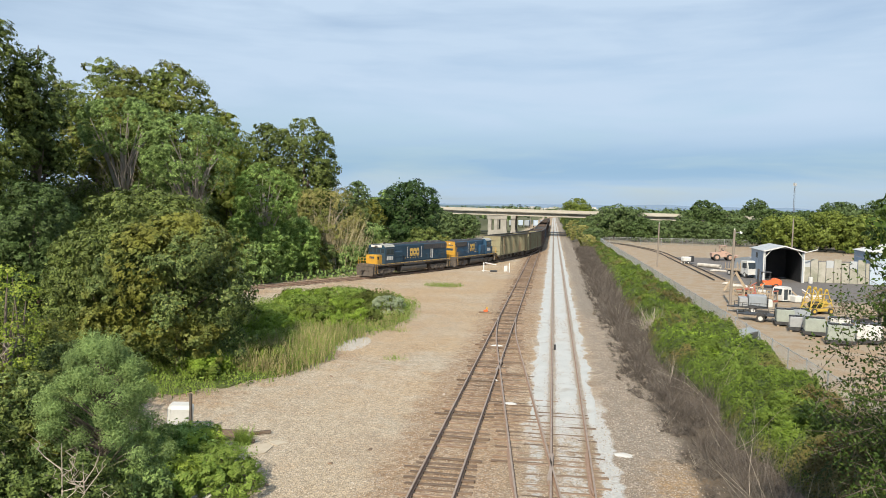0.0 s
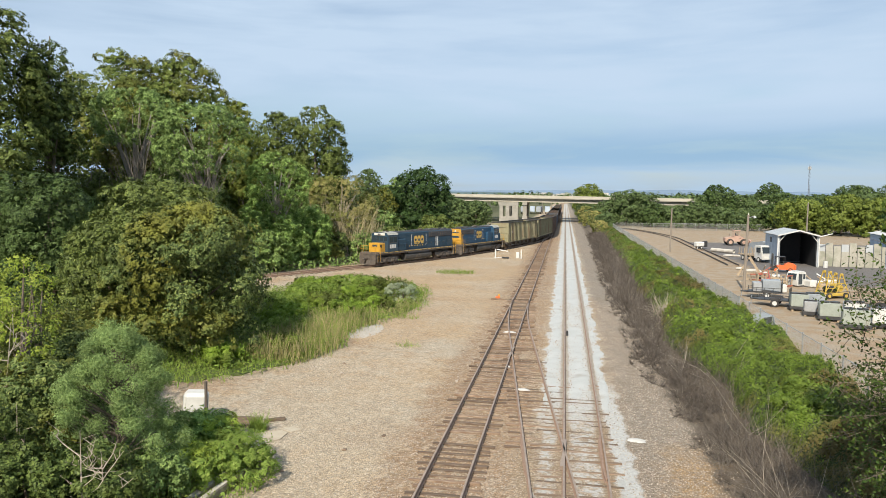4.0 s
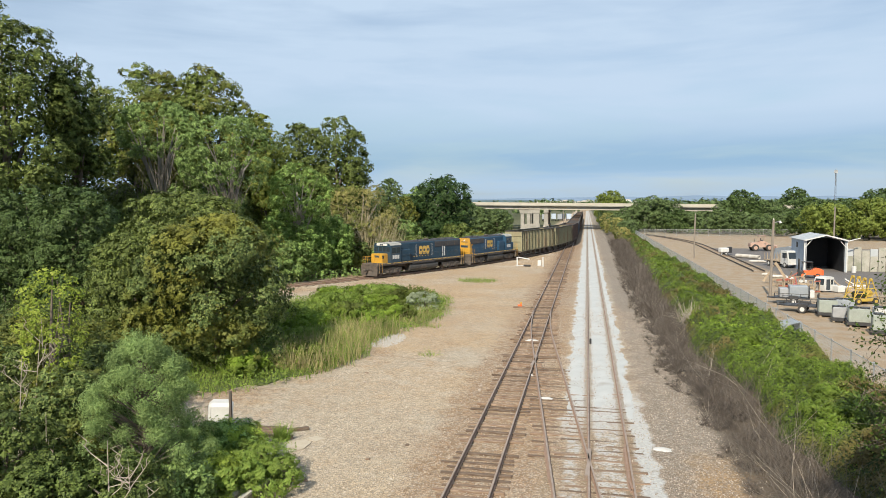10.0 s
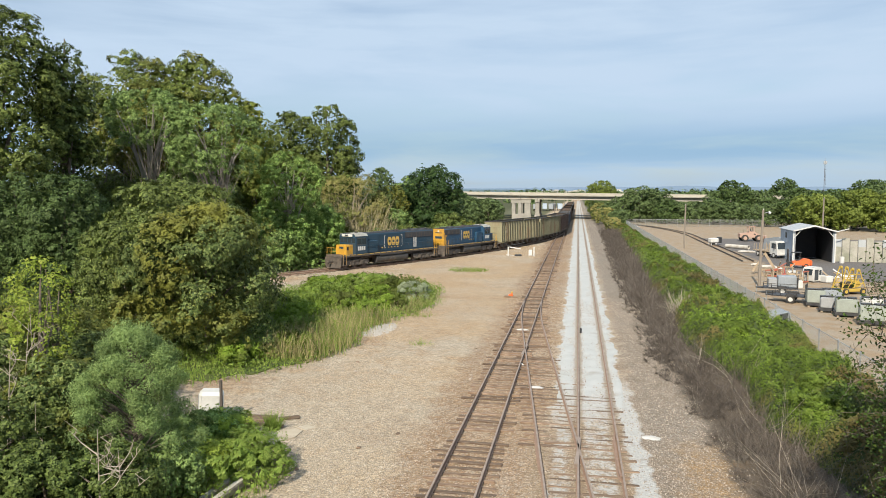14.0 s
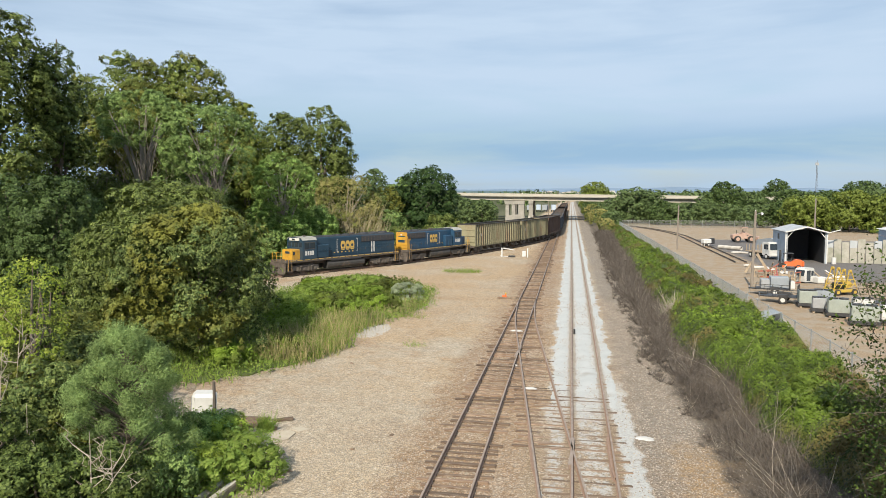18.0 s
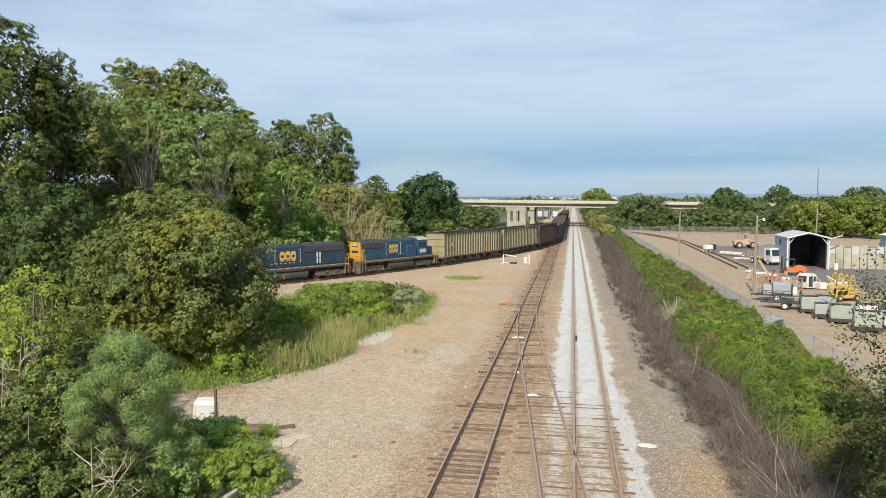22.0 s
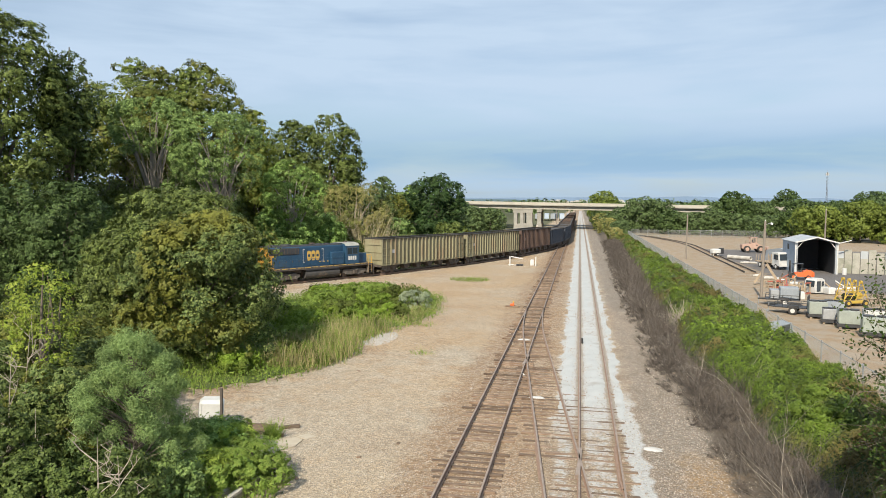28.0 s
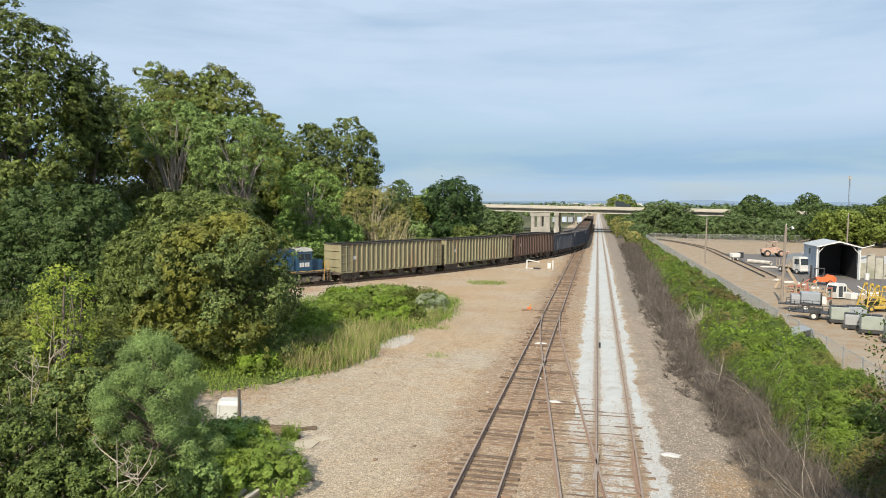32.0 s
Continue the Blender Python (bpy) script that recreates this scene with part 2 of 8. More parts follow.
def raw_mesh(name, verts, quads, material, tris=None):
    """A mesh of quads from arrays, quickly."""
    me = bpy.data.meshes.new(name)
    nv, nq = len(verts), len(quads)
    k = quads.shape[1]
    me.vertices.add(nv)
    me.vertices.foreach_set("co", np.asarray(verts, np.float32).ravel())
    me.loops.add(nq * k)
    me.loops.foreach_set("vertex_index", np.asarray(quads, np.int32).ravel())
    me.polygons.add(nq)
    me.polygons.foreach_set("loop_start", np.arange(0, nq * k, k, dtype=np.int32))
    me.update(calc_edges=True)
    me.materials.append(material)
    return me



def ground_material():
    m, nt, N, L, p = nodes_of("gravel_ground")
    co = N.new("ShaderNodeTexCoord")
    vec = co.outputs["Object"]
    sep = N.new("ShaderNodeSeparateXYZ")
    L.new(vec, sep.inputs[0])
    big, mid, fine = noise_node(N, L, vec, 0.09, 5), noise_node(N, L, vec, 0.7, 6), noise_node(N, L, vec, 9.0, 5)
    vor = N.new("ShaderNodeTexVoronoi")
    vor.inputs["Scale"].default_value = 21.0
    vor.inputs["Randomness"].default_value = 1.0
    L.new(vec, vor.inputs["Vector"])

    def math2(op, a, b):
        n = N.new("ShaderNodeMath")
        n.operation = op
        for i, v in enumerate((a, b)):
            if isinstance(v, (int, float)):
                n.inputs[i].default_value = v
            else:
                L.new(v, n.inputs[i])
        return n.outputs[0]

    def band(axis, lo, hi, soft, wob):
        w = math2("MULTIPLY_ADD", mid, wob)
        w.node.inputs[2].default_value = -wob / 2
        x = math2("ADD", sep.outputs[axis], w)
        a = ramped(N, L, x, lo - soft, lo + soft)
        b = ramped(N, L, x, hi - soft, hi + soft, 1, 0)
        return math2("MULTIPLY", a, b)

    grit = noise_node(N, L, vec, 3.2, 7, 0.7)
    col = mixc(N, L, ramped(N, L, big, 0.38, 0.62), (0.47, 0.345, 0.215), (0.455, 0.39, 0.30))
    col = mixc(N, L, ramped(N, L, mid, 0.48, 0.68, 0, 0.6), col, (0.41, 0.27, 0.15))
    # drifts left by vehicles that turn across the lot
    mp = N.new("ShaderNodeMapping")
    mp.inputs["Rotation"].default_value = (0, 0, radians(-28))
    mp.inputs["Scale"].default_value = (0.11, 0.19, 1.0)
    L.new(vec, mp.inputs["Vector"])
    drift = noise_node(N, L, mp.outputs["Vector"], 1.0, 6, 0.65)
    col = mixc(N, L, ramped(N, L, drift, 0.50, 0.66, 0, 0.75), col, (0.54, 0.47, 0.375))
    col = mixc(N, L, ramped(N, L, drift, 0.47, 0.33, 0, 0.7), col, (0.34, 0.215, 0.125))
    col = mixc(N, L, ramped(N, L, grit, 0.50, 0.66, 0, 0.55), col, (0.27, 0.205, 0.145))
    col = mixc(N, L, ramped(N, L, grit, 0.50, 0.36, 0, 0.5), col, (0.47, 0.41, 0.33))
    # grey stones near the bridge, a rusty strip along the side track, orange clay beside the main line
    col = mixc(N, L, math2("MULTIPLY", math2("MULTIPLY", band("X", -14, -5, 2.5, 5.0), band("Y", -20, 36, 9, 10)), 0.6), col, (0.44, 0.37, 0.275))
    col = mixc(N, L, math2("MULTIPLY", band("X", -6.3, -1.2, 0.6, 2.4), ramped(N, L, grit, 0.35, 0.6, 0.35, 0.85)), col, (0.285, 0.185, 0.112))
    col = mixc(N, L, math2("MULTIPLY", band("X", -1.6, 3.0, 0.4, 1.2), band("Y", -30, 31, 3, 3)), col, (0.34, 0.26, 0.18))
    col = mixc(N, L, math2("MULTIPLY", band("X", 2.6, 6.8, 0.6, 2.0), 0.85), col, (0.235, 0.20, 0.165))
    col = mixc(N, L, math2("MULTIPLY", math2("MULTIPLY", band("X", 3.7, 6.0, 0.5, 2.6), band("Y", 0, 28, 2.5, 8)), ramped(N, L, grit, 0.38, 0.62, 0.75, 0.25)), col, (0.40, 0.255, 0.12))
    col = mixc(N, L, math2("MULTIPLY", math2("MULTIPLY", band("X", -22, -6.0, 1.5, 4.0), band("Y", 50, 130, 8, 14)), ramped(N, L, big, 0.35, 0.6, 0.7, 0.3)), col, (0.43, 0.305, 0.18))
    # single stones
    st = ramped(N, L, vor.outputs["Distance"], 0.05, 0.6, 1.16, 0.80)
    vor2 = N.new("ShaderNodeTexVoronoi")
    vor2.inputs["Scale"].default_value = 7.0
    L.new(vec, vor2.inputs["Vector"])
    sepc, sep2 = N.new("ShaderNodeSeparateXYZ"), N.new("ShaderNodeSeparateXYZ")
    L.new(vor.outputs["Color"], sepc.inputs[0])
    L.new(vor2.outputs["Color"], sep2.inputs[0])
    each = math2("MULTIPLY", ramped(N, L, sepc.outputs[0], 0.0, 1.0, 0.70, 1.20), ramped(N, L, sep2.outputs[0], 0.0, 1.0, 0.88, 1.06))
    col = mixc(N, L, ramped(N, L, sepc.outputs[1], 0.72, 0.92, 0, 0.45), col, (0.50, 0.47, 0.42))
    hsv0 = N.new("ShaderNodeHueSaturation")
    L.new(col, hsv0.inputs["Color"])
    L.new(math2("MULTIPLY", st, each), hsv0.inputs["Value"])
    col = hsv0.outputs["Color"]
    # pale stone dust over the main line
    white = math2("MULTIPLY", band("X", -0.95, 2.3, 0.14, 2.0), band("Y", 31, 900, 2.0, 8))
    streak = math2("MULTIPLY", band("X", 1.9, 2.7, 0.10, 1.3), band("Y", -30, 36, 3, 3))
    for xa, xb, wob in ((0.42, 1.42, 0.9), (-0.80, -0.25, 0.8)):
        streak = math2("MAXIMUM", streak, math2("MULTIPLY", math2("MULTIPLY", band("X", xa, xb, 0.12, wob), band("Y", 10 if xa > 0 else 19, 36, 3, 3)), ramped(N, L, grit, 0.42, 0.58, 0.05, 0.9)))
    white = math2("MULTIPLY", math2("MAXIMUM", white, streak), ramped(N, L, grit, 0.30, 0.46, 0.55, 0.95))
    col = mixc(N, L, white, col, (0.42, 0.425, 0.415))
    # brown wear beside the rails
    for x in (0.15, 1.65):
        col = mixc(N, L, math2("MULTIPLY", band("X", x - 0.2, x + 0.2, 0.08, 0.35), 0.6), col, (0.24, 0.185, 0.13))
    # works yard behind the fence, and its asphalt
    yard = band("X", 13.8, 400, 0.3, 0.5)
    col = mixc(N, L, yard, col, mixc(N, L, ramped(N, L, grit, 0.52, 0.68, 0, 0.6), mixc(N, L, ramped(N, L, mid, 0.42, 0.58), (0.29, 0.215, 0.14), (0.31, 0.26, 0.20)), (0.22, 0.18, 0.14)))
    tar = math2("MULTIPLY", band("X", 25.8, 62, 1.0, 4.0), band("Y", 84, 160, 2.0, 8.0))
    col = mixc(N, L, math2("MULTIPLY", tar, 0.9), col, (0.125, 0.122, 0.125))
    soil = band("X", 5.5, 13.5, 0.5, 2.4)
    col = mixc(N, L, math2("MULTIPLY", soil, 0.9), col, (0.105, 0.085, 0.065))
    # country beyond the yard
    way = math2("SUBTRACT", 1.0, band("X", -14, 5.5, 1.5, 3.0))
    col = mixc(N, L, math2("MULTIPLY", way, ramped(N, L, sep.outputs["Y"], 215, 270, 0, 0.9)), col, (0.075, 0.085, 0.04))
    lf = ramped(N, L, sep.outputs["X"], -44, -36, 1, 0)
    col = mixc(N, L, lf, col, (0.07, 0.075, 0.035))
    hsv = N.new("ShaderNodeHueSaturation")
    L.new(col, hsv.inputs["Color"])
    L.new(ramped(N, L, fine, 0.25, 0.75, 0.80, 1.12), hsv.inputs["Value"])
    L.new(hsv.outputs["Color"], p.inputs["Base Color"])
    p.inputs["Roughness"].default_value = 0.95
    p.inputs["Specular IOR Level"].default_value = 0.2
    b = N.new("ShaderNodeBump")
    b.inputs["Strength"].default_value, b.inputs["Distance"].default_value = 0.7, 0.05
    L.new(math2("ADD", fine, st), b.inputs["Height"])
    L.new(b.outputs["Normal"], p.inputs["Normal"])
    return m


M_GROUND = ground_material()
M_RAIL = surface("worn_rail_steel", (0.21, 0.135, 0.095), (0.29, 0.20, 0.15), 3.0, 0.8, 0.1, 0.1)
M_RAILTOP = surface("polished_rail_head", (0.33, 0.265, 0.22), (0.24, 0.19, 0.155), 2.0, 0.6, 0.2, 0.02)
M_TIE = surface("weathered_tie_wood", (0.105, 0.066, 0.044), (0.21, 0.150, 0.104), 1.5, 0.9, 0, 0.5, 30, (0.27, 0.22, 0.175), 0.35, 0.45, (1, 8, 4))
M_STONE = surface("loose_stone", (0.40, 0.345, 0.29), (0.27, 0.22, 0.18), 5.0, 0.95, 0, 0.3, 30)
M_DUST = surface("white_spill", (0.52, 0.515, 0.50), (0.44, 0.43, 0.41), 4.0, 0.95, 0, 0.3, 30)
M_CONC = surface("old_concrete", (0.48, 0.46, 0.42), (0.38, 0.35, 0.31), 0.8, 0.9, 0, 0.3, 20, (0.26, 0.23, 0.19), 0.4)
M_LEADBLUE = surface("dark_blue_paint", (0.010, 0.034, 0.060), (0.018, 0.048, 0.078), 0.6, 0.42, 0.0, 0.05, 18, (0.035, 0.050, 0.062), 0.3)
M_BLUE2 = surface("bright_blue_paint", (0.013, 0.050, 0.100), (0.022, 0.066, 0.122), 0.6, 0.42, 0.0, 0.05, 18, (0.040, 0.060, 0.080), 0.3)
M_ROOF = surface("sooty_roof_and_shed_shade", (0.022, 0.026, 0.034), (0.045, 0.046, 0.05), 1.2, 0.7, 0, 0.1, 15)
M_YELLOW = surface("cab_yellow_paint", (0.54, 0.30, 0.035), (0.44, 0.24, 0.035), 0.9, 0.45, 0, 0.05, 20, (0.30, 0.17, 0.05), 0.25)
M_GOLD = plain("yellow_marking", (0.56, 0.37, 0.09), 0.5)
M_TRUCK = surface("dusty_cast_steel", (0.085, 0.073, 0.062), (0.155, 0.137, 0.118), 2.5, 0.8, 0.1, 0.25, 25, (0.09, 0.065, 0.05), 0.35)
M_WHITE = surface("white_paint", (0.56, 0.56, 0.545), (0.46, 0.46, 0.445), 1.5, 0.5, 0, 0.05, 20)
M_FUEL = surface("black_fuel_tank", (0.035, 0.034, 0.034), (0.07, 0.066, 0.06), 1.5, 0.7, 0, 0.1, 14, (0.17, 0.12, 0.08), 0.25)
# rust streaks over a darker tan that paints in the shade between ribs
M_TANSHEET = surface("rust_streaked_shaded_tan_sheet", (0.15, 0.14, 0.082), (0.21, 0.195, 0.122), 0.6, 0.8, 0, 0.15, 9, (0.13, 0.085, 0.05), 0.5, 0.06, (1, 1, 0.25))
M_UNDER = surface("grimy_underframe", (0.058, 0.049, 0.042), (0.115, 0.096, 0.08), 2.5, 0.8, 0.1, 0.25, 25, (0.16, 0.11, 0.075), 0.35)
M_WHEEL = surface("wheel_steel", (0.10, 0.075, 0.06), (0.17, 0.13, 0.11), 3.0, 0.6, 0.4)
M_GLASS = glass("dark_cab_glass")
M_TAN = surface("olive_tan_car_paint", (0.18, 0.17, 0.100), (0.255, 0.24, 0.15), 0.35, 0.75, 0, 0.15, 9, (0.17, 0.10, 0.06), 0.55, 0.06, (1, 1, 0.35))
M_BROWN = surface("rust_brown_car_paint", (0.085, 0.052, 0.04), (0.125, 0.08, 0.06), 0.5, 0.8, 0, 0.15, 9, (0.055, 0.045, 0.042), 0.4, 0.1, (1, 1, 0.35))
M_SLATE = surface("slate_grey_car_paint", (0.055, 0.065, 0.085), (0.085, 0.095, 0.115), 0.5, 0.8, 0, 0.15, 9, (0.10, 0.075, 0.06), 0.4, 0.12, (1, 1, 0.35))
M_CARIN = surface("rusty_car_interior", (0.10, 0.06, 0.042), (0.15, 0.095, 0.065), 0.8, 0.9, 0, 0.2, 10)
M_CHORD = surface("dark_top_chord", (0.035, 0.033, 0.032), (0.06, 0.055, 0.05), 1.5, 0.8)

# ---- ground ----
def side_x(y):
    """Centre line of the crossover from the side track to the main line."""
    if y >= 66:
        return -3.84
    if y >= 50:
        u = (66 - y) / 16
        return -3.84 + 0.82 * u * u
    if y >= 14:
        return -3.02 + 0.1035 * (50 - y)
    u = min(1.0, (14 - y) / 18)
    return 0.705 + 0.195 * u * (2 - u)


SPUR_Y, SPUR_R, SIDE_X, MAIN_X = 181.0, 186.0, -3.84, 0.90


def spur(s):
    """Place and heading of the curved track, s metres past its turnout, heading towards the bridge we stand on."""
    if s <= 0:
        return Vector((SIDE_X, SPUR_Y - s, 0)), Vector((0, -1, 0))
    a = s / SPUR_R
    return (Vector((SIDE_X - SPUR_R * (1 - math.cos(a)), SPUR_Y - SPUR_R * math.sin(a), 0)), Vector((-math.sin(a), -math.cos(a), 0)))


def ground_height(x, y):
    base = -0.235 - 0.03 * math.exp(-((x - SIDE_X) / 1.6) ** 4)
    d = math.exp(-((x - MAIN_X) / 2.3) ** 4)
    base += 0.055 * d
    base += 0.05 * noise.noise((x * 0.11, y * 0.11, 3.1)) * (0.35 if -6 < x < 4 else 1.0)
    base += 0.018 * noise.noise((x * 0.9, y * 0.9, 1.7)) * (1.2 if abs(x - 0.9) < 1.7 else 1)
    if 6.5 < x < 13.5 and y < 240:
        base += 0.35 * math.sin((x - 6.5) / 7 * math.pi)
    return base


def build_ground():
    xs = sorted(set([-3000, -1500, -800, -400, -250, -160] + [-110 + 5 * i for i in range(15)] + [-36 + 0.45 * i for i in range(112)] + [15 + 2.5 * i for i in range(20)] + [70, 100, 160, 250, 400, 800, 1500, 3000]))
    ys = sorted(set([-400, -200, -100, -60, -30, -15, 0] + [5 + 0.55 * i for i in range(120)] + [72 + 2 * i for i in range(70)] + [215 + 12 * i for i in range(20)] + [480, 600, 800, 1200, 2000, 3500]))
    v = np.array([(x, y, ground_height(x, y)) for y in ys for x in xs])
    nx, ny = len(xs), len(ys)
    i = np.arange((nx) * (ny)).reshape(ny, nx)
    q = np.stack([i[:-1, :-1], i[:-1, 1:], i[1:, 1:], i[1:, :-1]], -1).reshape(-1, 4)
    ob = new("ground", raw_mesh("ground", v, q, M_GROUND))
    ob.data.polygons.foreach_set("use_smooth", [True] * len(ob.data.polygons))
    tagged(ob, "tan gravel and dirt ground with pale stone dust along the main line", "ground", kind="structure")


build_ground()


# ---- tracks ----
def rail_bits(points, side, b=None, top=False):
    """A flat-bottomed rail swept along a centre line; side is the offset of its middle."""
    prof = [(-0.07, -0.17), (0.07, -0.17), (0.07, -0.155), (0.012, -0.135), (0.012, -0.05), (0.036, -0.035), (0.036, -0.004), (-0.036, -0.004), (-0.036, -0.035), (-0.012, -0.05), (-0.012, -0.135), (-0.07, -0.155)]
    if top:
        prof = [(-0.036, -0.006), (0.036, -0.006), (0.030, 0.0), (-0.030, 0.0)]
    b = b or Bits()
    n, vs, fs = len(prof), [], []
    for i, p in enumerate(points):
        d = (points[min(i + 1, len(points) - 1)] - points[max(i - 1, 0)]).normalized()
        nrm = Vector((-d.y, d.x, 0))
        for a, z in prof:
            vs.append(p + nrm * (side + a) + Vector((0, 0, z)))
    for i in range(len(points) - 1):
        for k in range(n):
            fs.append((i * n + k, i * n + (k + 1) % n, (i + 1) * n + (k + 1) % n, (i + 1) * n + k))
    fs.append(tuple(range(n)))
    fs.append(tuple(range((len(points) - 1) * n, len(points) * n)))
    return b.add(vs, fs)


def straight(x, y0, y1, step=20.0):
    n = max(1, int((y1 - y0) / step))
    return [Vector((x, y0 + (y1 - y0) * i / n, 0)) for i in range(n + 1)]


def lay_rails(track, points, sides=(-0.754, 0.754)):
    for s in sides:
        r = part("rail", rail_bits(points, s), M_RAIL, track, "worn rusty steel rail")
        part("rail_head", rail_bits(points, s, top=True), M_RAILTOP, r, "polished running surface")


TIE_MESHES = []
for k in range(5):
    rnd = random.Random(50 + k)
    bt = Bits().box(-1.3 + rnd.uniform(-0.06, 0.05), 1.3 + rnd.uniform(-0.05, 0.08), -0.11, 0.11, -0.17, 0.0, cut=0.018)
    bt.v = [(x + rnd.uniform(-0.015, 0.015), y + rnd.uniform(-0.012, 0.012), z + rnd.uniform(-0.02, 0.004)) for x, y, z in bt.v]
    TIE_MESHES.append(bt.mesh("tie", M_TIE))


def lay_ties(track, where, rnd, near, deep=0.075, level=-0.165):
    """Ties along a track: single objects within near, the rest joined."""
    far = Bits()
    for x, y, turn, long in where:
        if rnd.random() < 0.10:
            continue
        lift = level + rnd.uniform(-deep, 0.0)
        long *= rnd.uniform(0.86, 1.08)
        m = pose(x + rnd.uniform(-0.16, 0.13), y + rnd.uniform(-0.09, 0.09), lift, rnd.uniform(-2, 2), rnd.uniform(-0.7, 0.7), turn + rnd.uniform(-3.0, 3.0)) @ Matrix.Diagonal((long, rnd.uniform(0.68, 0.98), 1, 1))
        if near(x, y):
            ob = part("tie", rnd.choice(TIE_MESHES), None, track, m=m)
        else:
            far.box(-1.3, 1.3, -0.11, 0.11, -0.1, 0, m)
    if far.v:
        tagged(part("far_ties", far, M_TIE, track), kind="stuff")


def build_tracks():
    rnd = random.Random(7)
    side = thing("side_track", "rusty railway side track on weathered wooden ties", "railway track", kind="structure")
    lay_rails(side, straight(SIDE_X, -80, 900))
    lay_ties(side, [(SIDE_X + 0.0, y, 0, 1) for y in np.arange(-60, 44, 0.53)] + [(SIDE_X + 0.45 * (1 - (y - 44) / 22), y, 0, 1 + 0.35 * (1 - (y - 44) / 22)) for y in np.arange(44, 66, 0.53)]
             + [(SIDE_X, y, 0, 1) for y in np.arange(66, 330, 0.6)], rnd, lambda x, y: 8 < y < 95)
    main = thing("main_track", "straight main railway track half buried in pale stone dust", "railway track", kind="structure")
    lay_rails(main, straight(MAIN_X, -80, 900))
    lay_ties(main, [(MAIN_X - 0.35, y, 0, 1.16) for y in np.arange(-60, 27.5, 0.53)], rnd, lambda x, y: y > 8, 0.022, -0.158)
    lay_ties(main, [(MAIN_X - 0.3, y, 0, 1.12) for y in np.arange(27.5, 37, 0.53)], rnd, lambda x, y: True, 0.028, -0.166)
    cross = thing("crossover_track", "crossover track with switch frogs between side track and main line", "railway track", kind="structure")
    pts = [Vector((side_x(y), y, 0)) for y in np.arange(6, 66, 1.5)]
    lay_rails(cross, pts)
    lay_ties(cross, [(side_x(y) - 0.1, y, -5, 1) for y in np.arange(27, 42, 0.53)], rnd, lambda x, y: True, 0.05)
    for p, sd in ((MAIN_X + 0.754 - 0.12, 0), (side_x(28) - 0.754 + 0.12, -5.9)):
        g = rail_bits([Vector((p + (0.045 if k in (0, 3) else 0) + (-0.1035 * u if sd else 0), 26.2 + u, 0)) for k, u in enumerate((-2.2, -1.6, 1.6, 2.2))], 0)
        part("guard_rail", g, M_RAIL, cross, "short dark guard rail")
    for y, x in ((26.4, 0.15), (43.2, -3.08)):
        part("frog", Bits().prism([(-0.07, -1.6), (0.10, -1.5), (0.03, 1.3), (-0.03, 1.3)], -0.16, -0.002, "z"), M_RAILTOP, cross, "worn steel frog casting", m=pose(x, y, 0, 0, 0, -3))
    for y in np.arange(55, 64, 2.2):
        part("switch_rod", Bits().box(-0.7, 0.7, -0.03, 0.03, -0.15, -0.11), M_UNDER, cross, "", m=pose(side_x(y), y, 0))
    sp = thing("curved_track", "curving railway track on dirt bed", "railway track", kind="structure")
    cs = np.arange(-6, 190, 2.0)
    lay_rails(sp, [spur(s)[0] for s in cs])
    tl = []
    for s in np.arange(4, 190, 0.6):
        c, d = spur(s)
        tl.append((c.x, c.y, math.degrees(math.atan2(d.y, d.x)) - 90, 1))
    lay_ties(sp, tl, rnd, lambda x, y: False)
    # stub track in the works yard
    ys = thing("yard_track", "disused stub track with dark rails in the yard", "railway track", kind="structure")
    yp = []
    for y in np.arange(106.0, 226, 3.0):
        u = max(0.0, (y - 168) / 58)
        yp.append(Vector((23.9 + 0.026 * (y - 106) * (1 - u) - 7.8 * u * u, y, 0.02)))
    for sd in (-0.754, 0.754):
        part("rail", rail_bits(yp, sd), M_UNDER, ys, "dark rusty rail")
    lay_ties(ys, [(p.x, p.y, 0, 0.7) for p in yp], rnd, lambda x, y: False)
    # spilled white material on the ties
    for x, y, a, b in ((-1.95, 35.1, 0.42, 0.26), (3.0, 28.7, 0.55, 0.34), (-3.75, 50.1, 0.5, 0.2), (-3.05, 39.8, 0.16, 0.14)):
        bb, n = Bits(), 18
        r2 = random.Random(int(y))
        ring = [(a * math.cos(2 * math.pi * i / n) * r2.uniform(0.7, 1.1), b * math.sin(2 * math.pi * i / n) * r2.uniform(0.7, 1.1)) for i in range(n)]
        bb.add([(0, 0, 0.05)] + [(p * 0.6, q * 0.6, 0.04) for p, q in ring] + [(p, q, -0.03) for p, q in ring], [(0, 1 + i, 1 + (i + 1) % n) for i in range(n)] + [(1 + i, n + 1 + i, n + 1 + (i + 1) % n, 1 + (i + 1) % n) for i in range(n)])
        ob = new("spilled_powder", bb.mesh("spilled_powder", M_DUST, True))
        ob.matrix_basis = pose(x, y, -0.17 if x < 2 else ground_height(x, y))
        tagged(ob, "small heap of spilled white powder beside the rails", "spill", "spilled heaps")


build_tracks()


